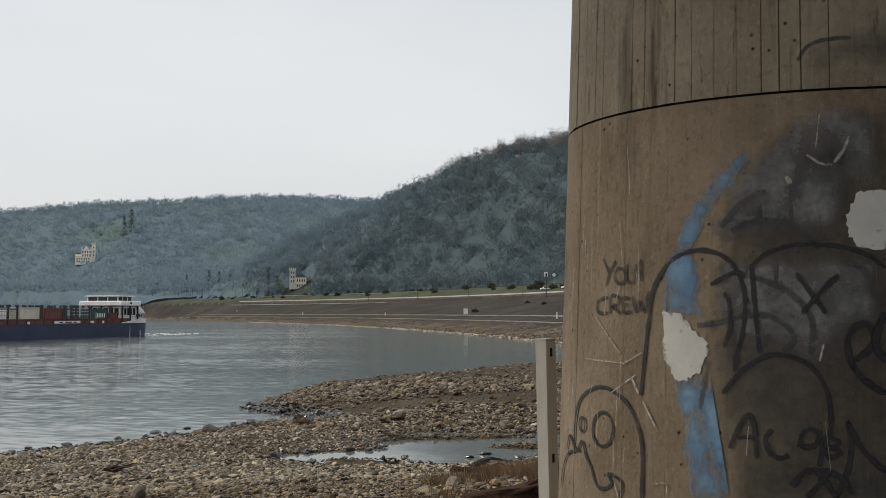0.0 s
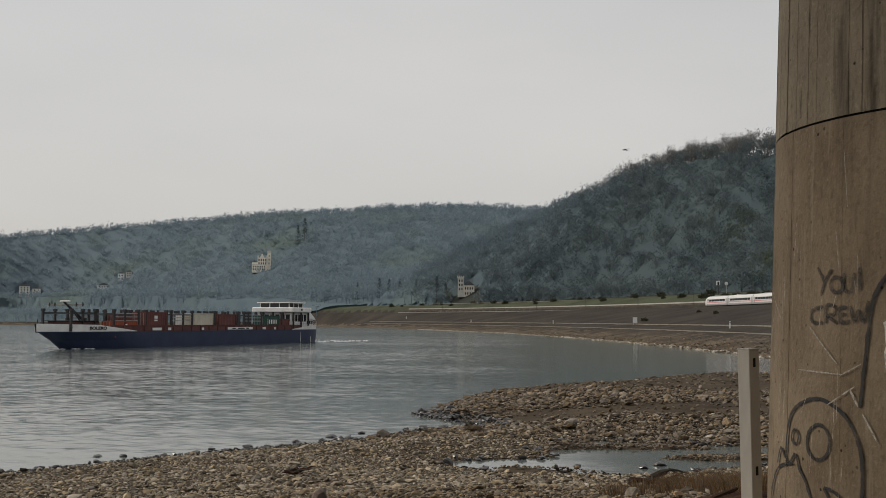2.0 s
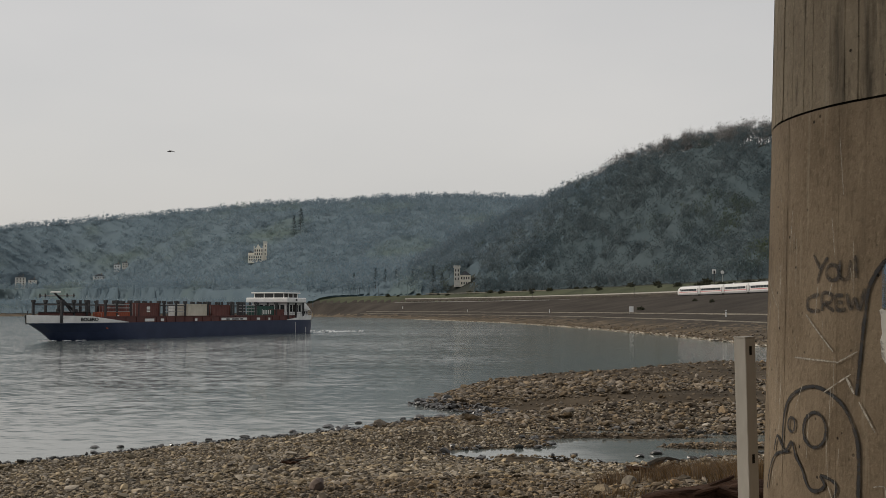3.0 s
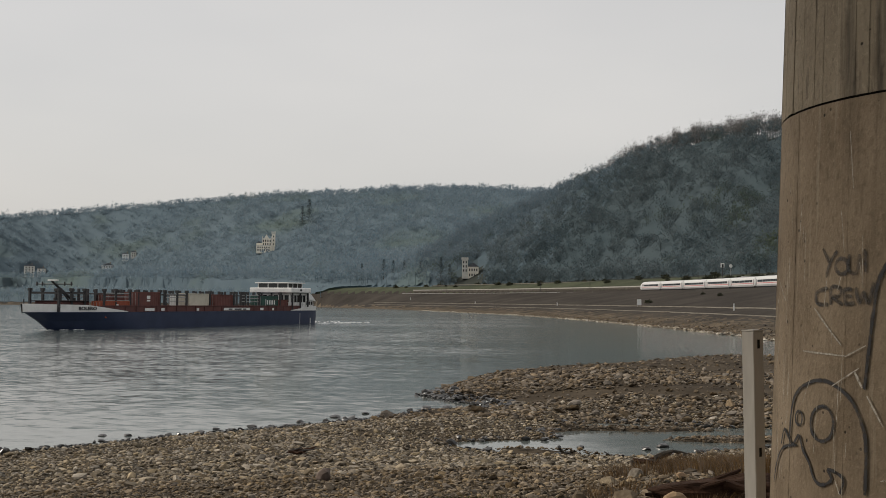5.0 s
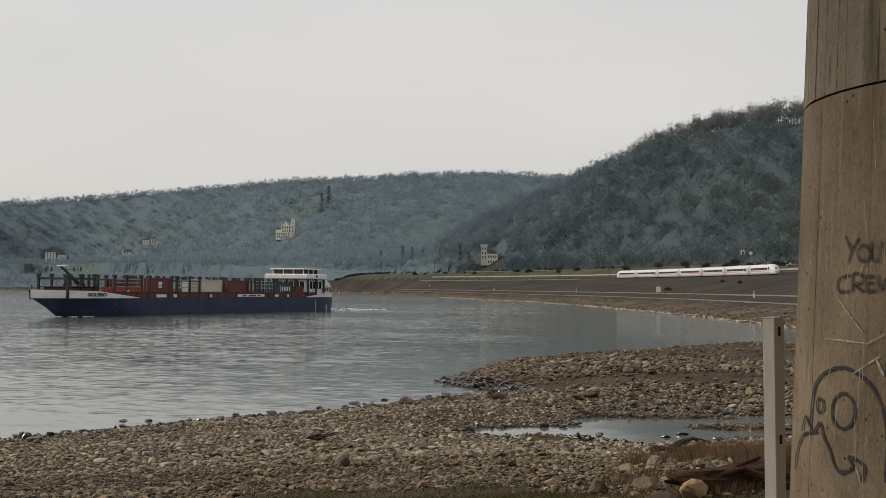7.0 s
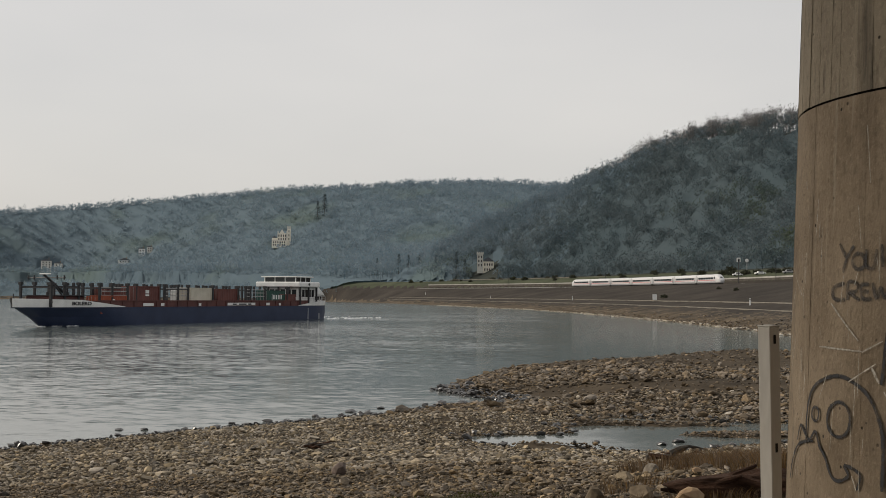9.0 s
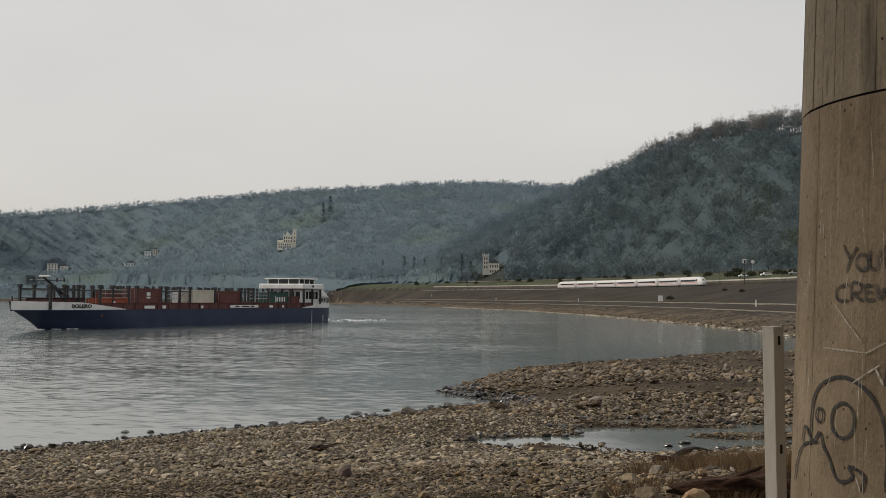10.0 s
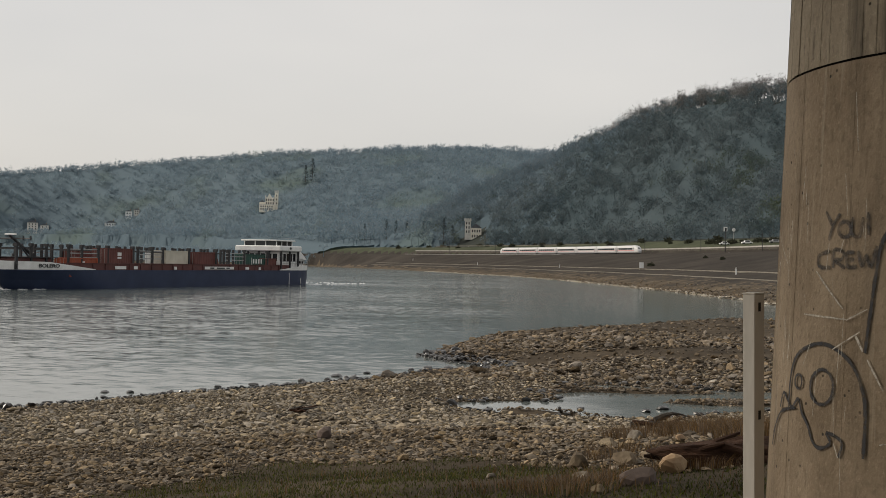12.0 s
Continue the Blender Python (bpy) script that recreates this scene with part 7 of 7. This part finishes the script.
drift_branches(0.75, 19.5, 0.9, "thin pale driftwood branch near dry grass", 9)


# ---- grass ----
def blades(name, roots, heights, width, lean, mat, label, seed):
    rng = np.random.RandomState(seed)
    n = len(roots)
    a, b = rng.uniform(0, 6.28, n), rng.uniform(0, 6.28, n)
    side = np.column_stack([np.cos(a), np.sin(a), np.zeros(n)]) * width * rng.uniform(0.6, 1.3, (n, 1))
    tip = np.column_stack([np.cos(b), np.sin(b), np.zeros(n)]) * (heights * lean * rng.uniform(0.2, 1.0, n))[:, None] + np.array((0, 0, 1.0)) * heights[:, None]
    mid = roots + tip * np.array((0.3, 0.3, 0.6))
    v = np.stack([roots - side, roots + side, mid + side * 0.7, mid - side * 0.7, roots + tip], 1).reshape(-1, 3)
    k = (np.arange(n) * 5)[:, None]
    f = np.concatenate([k + np.array([[0, 1, 2]]), k + np.array([[0, 2, 3]]), k + np.array([[3, 2, 4]])])
    me = np_mesh(name, v, f, mat)
    return tagged(new(name, me), label, "grass", kind="stuff")


spots = beach_spots(90000, -9, 3, 9.3, 18, lambda x, y: (grassy(x, y) > rng.uniform(0, 0.9, x.shape)) & (ripple(x, y, 0.5, 71) > rng.uniform(-1.2, 0.9, x.shape)) & (x > -0.55 * y))
roots = np.column_stack([spots, land_height(spots[:, 0], spots[:, 1])])
blades("short_grass", roots, rng.uniform(0.012, 0.042, len(roots)), 0.006, 1.2, GRASS, "short green grass along the beach edge", 1)
pick = roots[rng.permutation(len(roots))[:1300]]
blades("straw", pick, rng.uniform(0.04, 0.13, len(pick)), 0.004, 0.8, STRAW, "dry straw among the short grass", 2)


def tuft(x, y, r, n, h, seed, label):
    rng = np.random.RandomState(seed)
    d, a = r * np.sqrt(rng.uniform(0, 1, n)), rng.uniform(0, 6.28, n)
    xx, yy = x + d * np.cos(a), y + d * np.sin(a)
    roots = np.column_stack([xx, yy, land_height(xx, yy)])
    ob = blades("dry_grass_tuft", roots, rng.uniform(0.25, 0.7, n) * h, 0.0035, 0.9, STRAW, label, seed)
    return tagged(ob, "", "grass", "dry grass tufts")


for i, (x, y, r, n, h) in enumerate(((1.6, 18.4, 0.8, 1100, 0.42), (2.2, 18.8, 0.9, 1400, 0.5), (1.3, 17.0, 0.6, 900, 0.4), (0.02, 11.5, 0.45, 380, 0.26), (-0.38, 10.8, 0.5, 420, 0.24), (0.5, 17.6, 0.6, 700, 0.4), (0.9, 12.4, 0.5, 700, 0.25), (0.1, 14.6, 0.5, 350, 0.3), (-0.9, 11.2, 0.5, 220, 0.2), (1.9, 15.6, 0.6, 900, 0.45))):
    tuft(x, y, r, n, h, 300 + i, "tuft of dry tan grass among stones")


def stem(x, y, h, seed):
    rng = random.Random(seed)
    t = thing("dry_stem", "thin dry plant stem standing in the grass", "plant", pose(x, y, height_at(x, y)), group="dry stems")
    bm = bmesh.new()
    rod(bm, (0, 0, -0.02), (rng.uniform(-0.06, 0.06), 0, h), 0.006, 0.003, sides=4)
    part("stalk", bm, BARK, t)
    for i in range(3):
        bm = bmesh.new()
        z = h * rng.uniform(0.4, 0.9)
        rod(bm, (0, 0, z), (rng.uniform(-0.1, 0.1), 0.02, z + 0.12), 0.004, 0.002, sides=4)
        part("twig", bm, BARK, t)


for i, (x, y, h) in enumerate(((-4.85, 14.9, 0.3), (-4.7, 14.8, 0.34), (-4.6, 15.0, 0.25), (-1.9, 13.2, 0.2), (0.45, 12.6, 0.3))):
    stem(x, y, h, i)

# ---- a bird that crosses the river ----
def small_bird():
    bird = thing("bird", "small dark bird flying low over the river", "bird")
    bm = bmesh.new()
    rod(bm, (0, -0.09, 0), (0, 0.04, 0.002), 0.006, 0.014, sides=8)
    rod(bm, (0, 0.04, 0.002), (0, 0.08, 0.004), 0.014, 0.005, sides=8)
    part("body", bm, STEEL_DARK, bird)
    for side in (-1, 1):
        bm = bmesh.new()
        upper = [bm.verts.new(p) for p in ((0.01 * side, 0.03, 0.008), (0.01 * side, -0.03, 0.008), (0.09 * side, -0.03, 0.016), (0.17 * side, -0.1, 0.012), (0.09 * side, 0.02, 0.016))]
        under = [bm.verts.new(v.co - Vector((0, 0, 0.006))) for v in upper]
        bm.faces.new(upper)
        bm.faces.new(under[::-1])
        for k in range(5):
            bm.faces.new((upper[k], under[k], under[(k + 1) % 5], upper[(k + 1) % 5]))
        bmesh.ops.recalc_face_normals(bm, faces=bm.faces[:])
        part("wing", bm, STEEL_DARK, bird)
    part("tail", boxed((-0.012, 0.012, -0.12, -0.06, -0.003, 0.003)), STEEL_DARK, bird)
    return bird


bird = small_bird()

# ---- the stones nearest to the grass, one by one ----
NEAR = [np_mesh("stone", v, f, STONE_DIRTY) for v, f in SMOOTH[:3]] + [np_mesh("stone", v, f, STONE_DIRTY) for v, f in ROUGH[:5]]
sheet = bpy.data.objects["ground"]
single_rng = random.Random(77)
count = 0
while count < 290:
    x, y = single_rng.uniform(-8.5, 1.2), single_rng.uniform(11.5, 19.5)
    g = float(grassy(np.array([x]), np.array([y]))[0])
    if x < -0.54 * y or g > 0.25:
        continue
    s = min(0.3, max(0.07, single_rng.lognormvariate(-2.45, 0.4)))
    ob = new("stone", NEAR[count % 8])
    ob.parent = sheet
    ob.matrix_basis = Matrix.LocRotScale((x, y, height_at(x, y) + 0.14 * s), Euler((single_rng.uniform(-0.3, 0.3), single_rng.uniform(-0.3, 0.3), single_rng.uniform(0, 6.28))), (s, s * single_rng.uniform(0.8, 1.2), s * single_rng.uniform(0.7, 1.1)))
    count += 1


# ---- what moves ----
def ship_pose(t):
    return pose(-63.75 + 0.3 * t, 259.75 - 2.5 * t, 0, 0, 0, 166.8)


def bird_pose(t):
    return pose(-5.44 - 11.9 * (t - 2.5), 31.4 - 1.55 * (t - 2.5), 9.0 - 0.35 * (t - 2.5), 0, 0, 97.4)


def motions():
    walk(bird, [(0, bird_pose(0)), (6, bird_pose(6)), (12, bird_pose(12))])
    walk(ship, [(t, ship_pose(t)) for t in (0, 3, 6, 9, 12)])
    for c, local in CARGO:
        walk(c, [(t, ship_pose(t) @ local) for t in (0, 3, 6, 9, 12)])
    for i, c in enumerate(CARS):
        walk(c, [(t, track_pose(2.91 + 27.093 * t - 13.2 - 26.4 * i)) for t in range(13)])


motions()
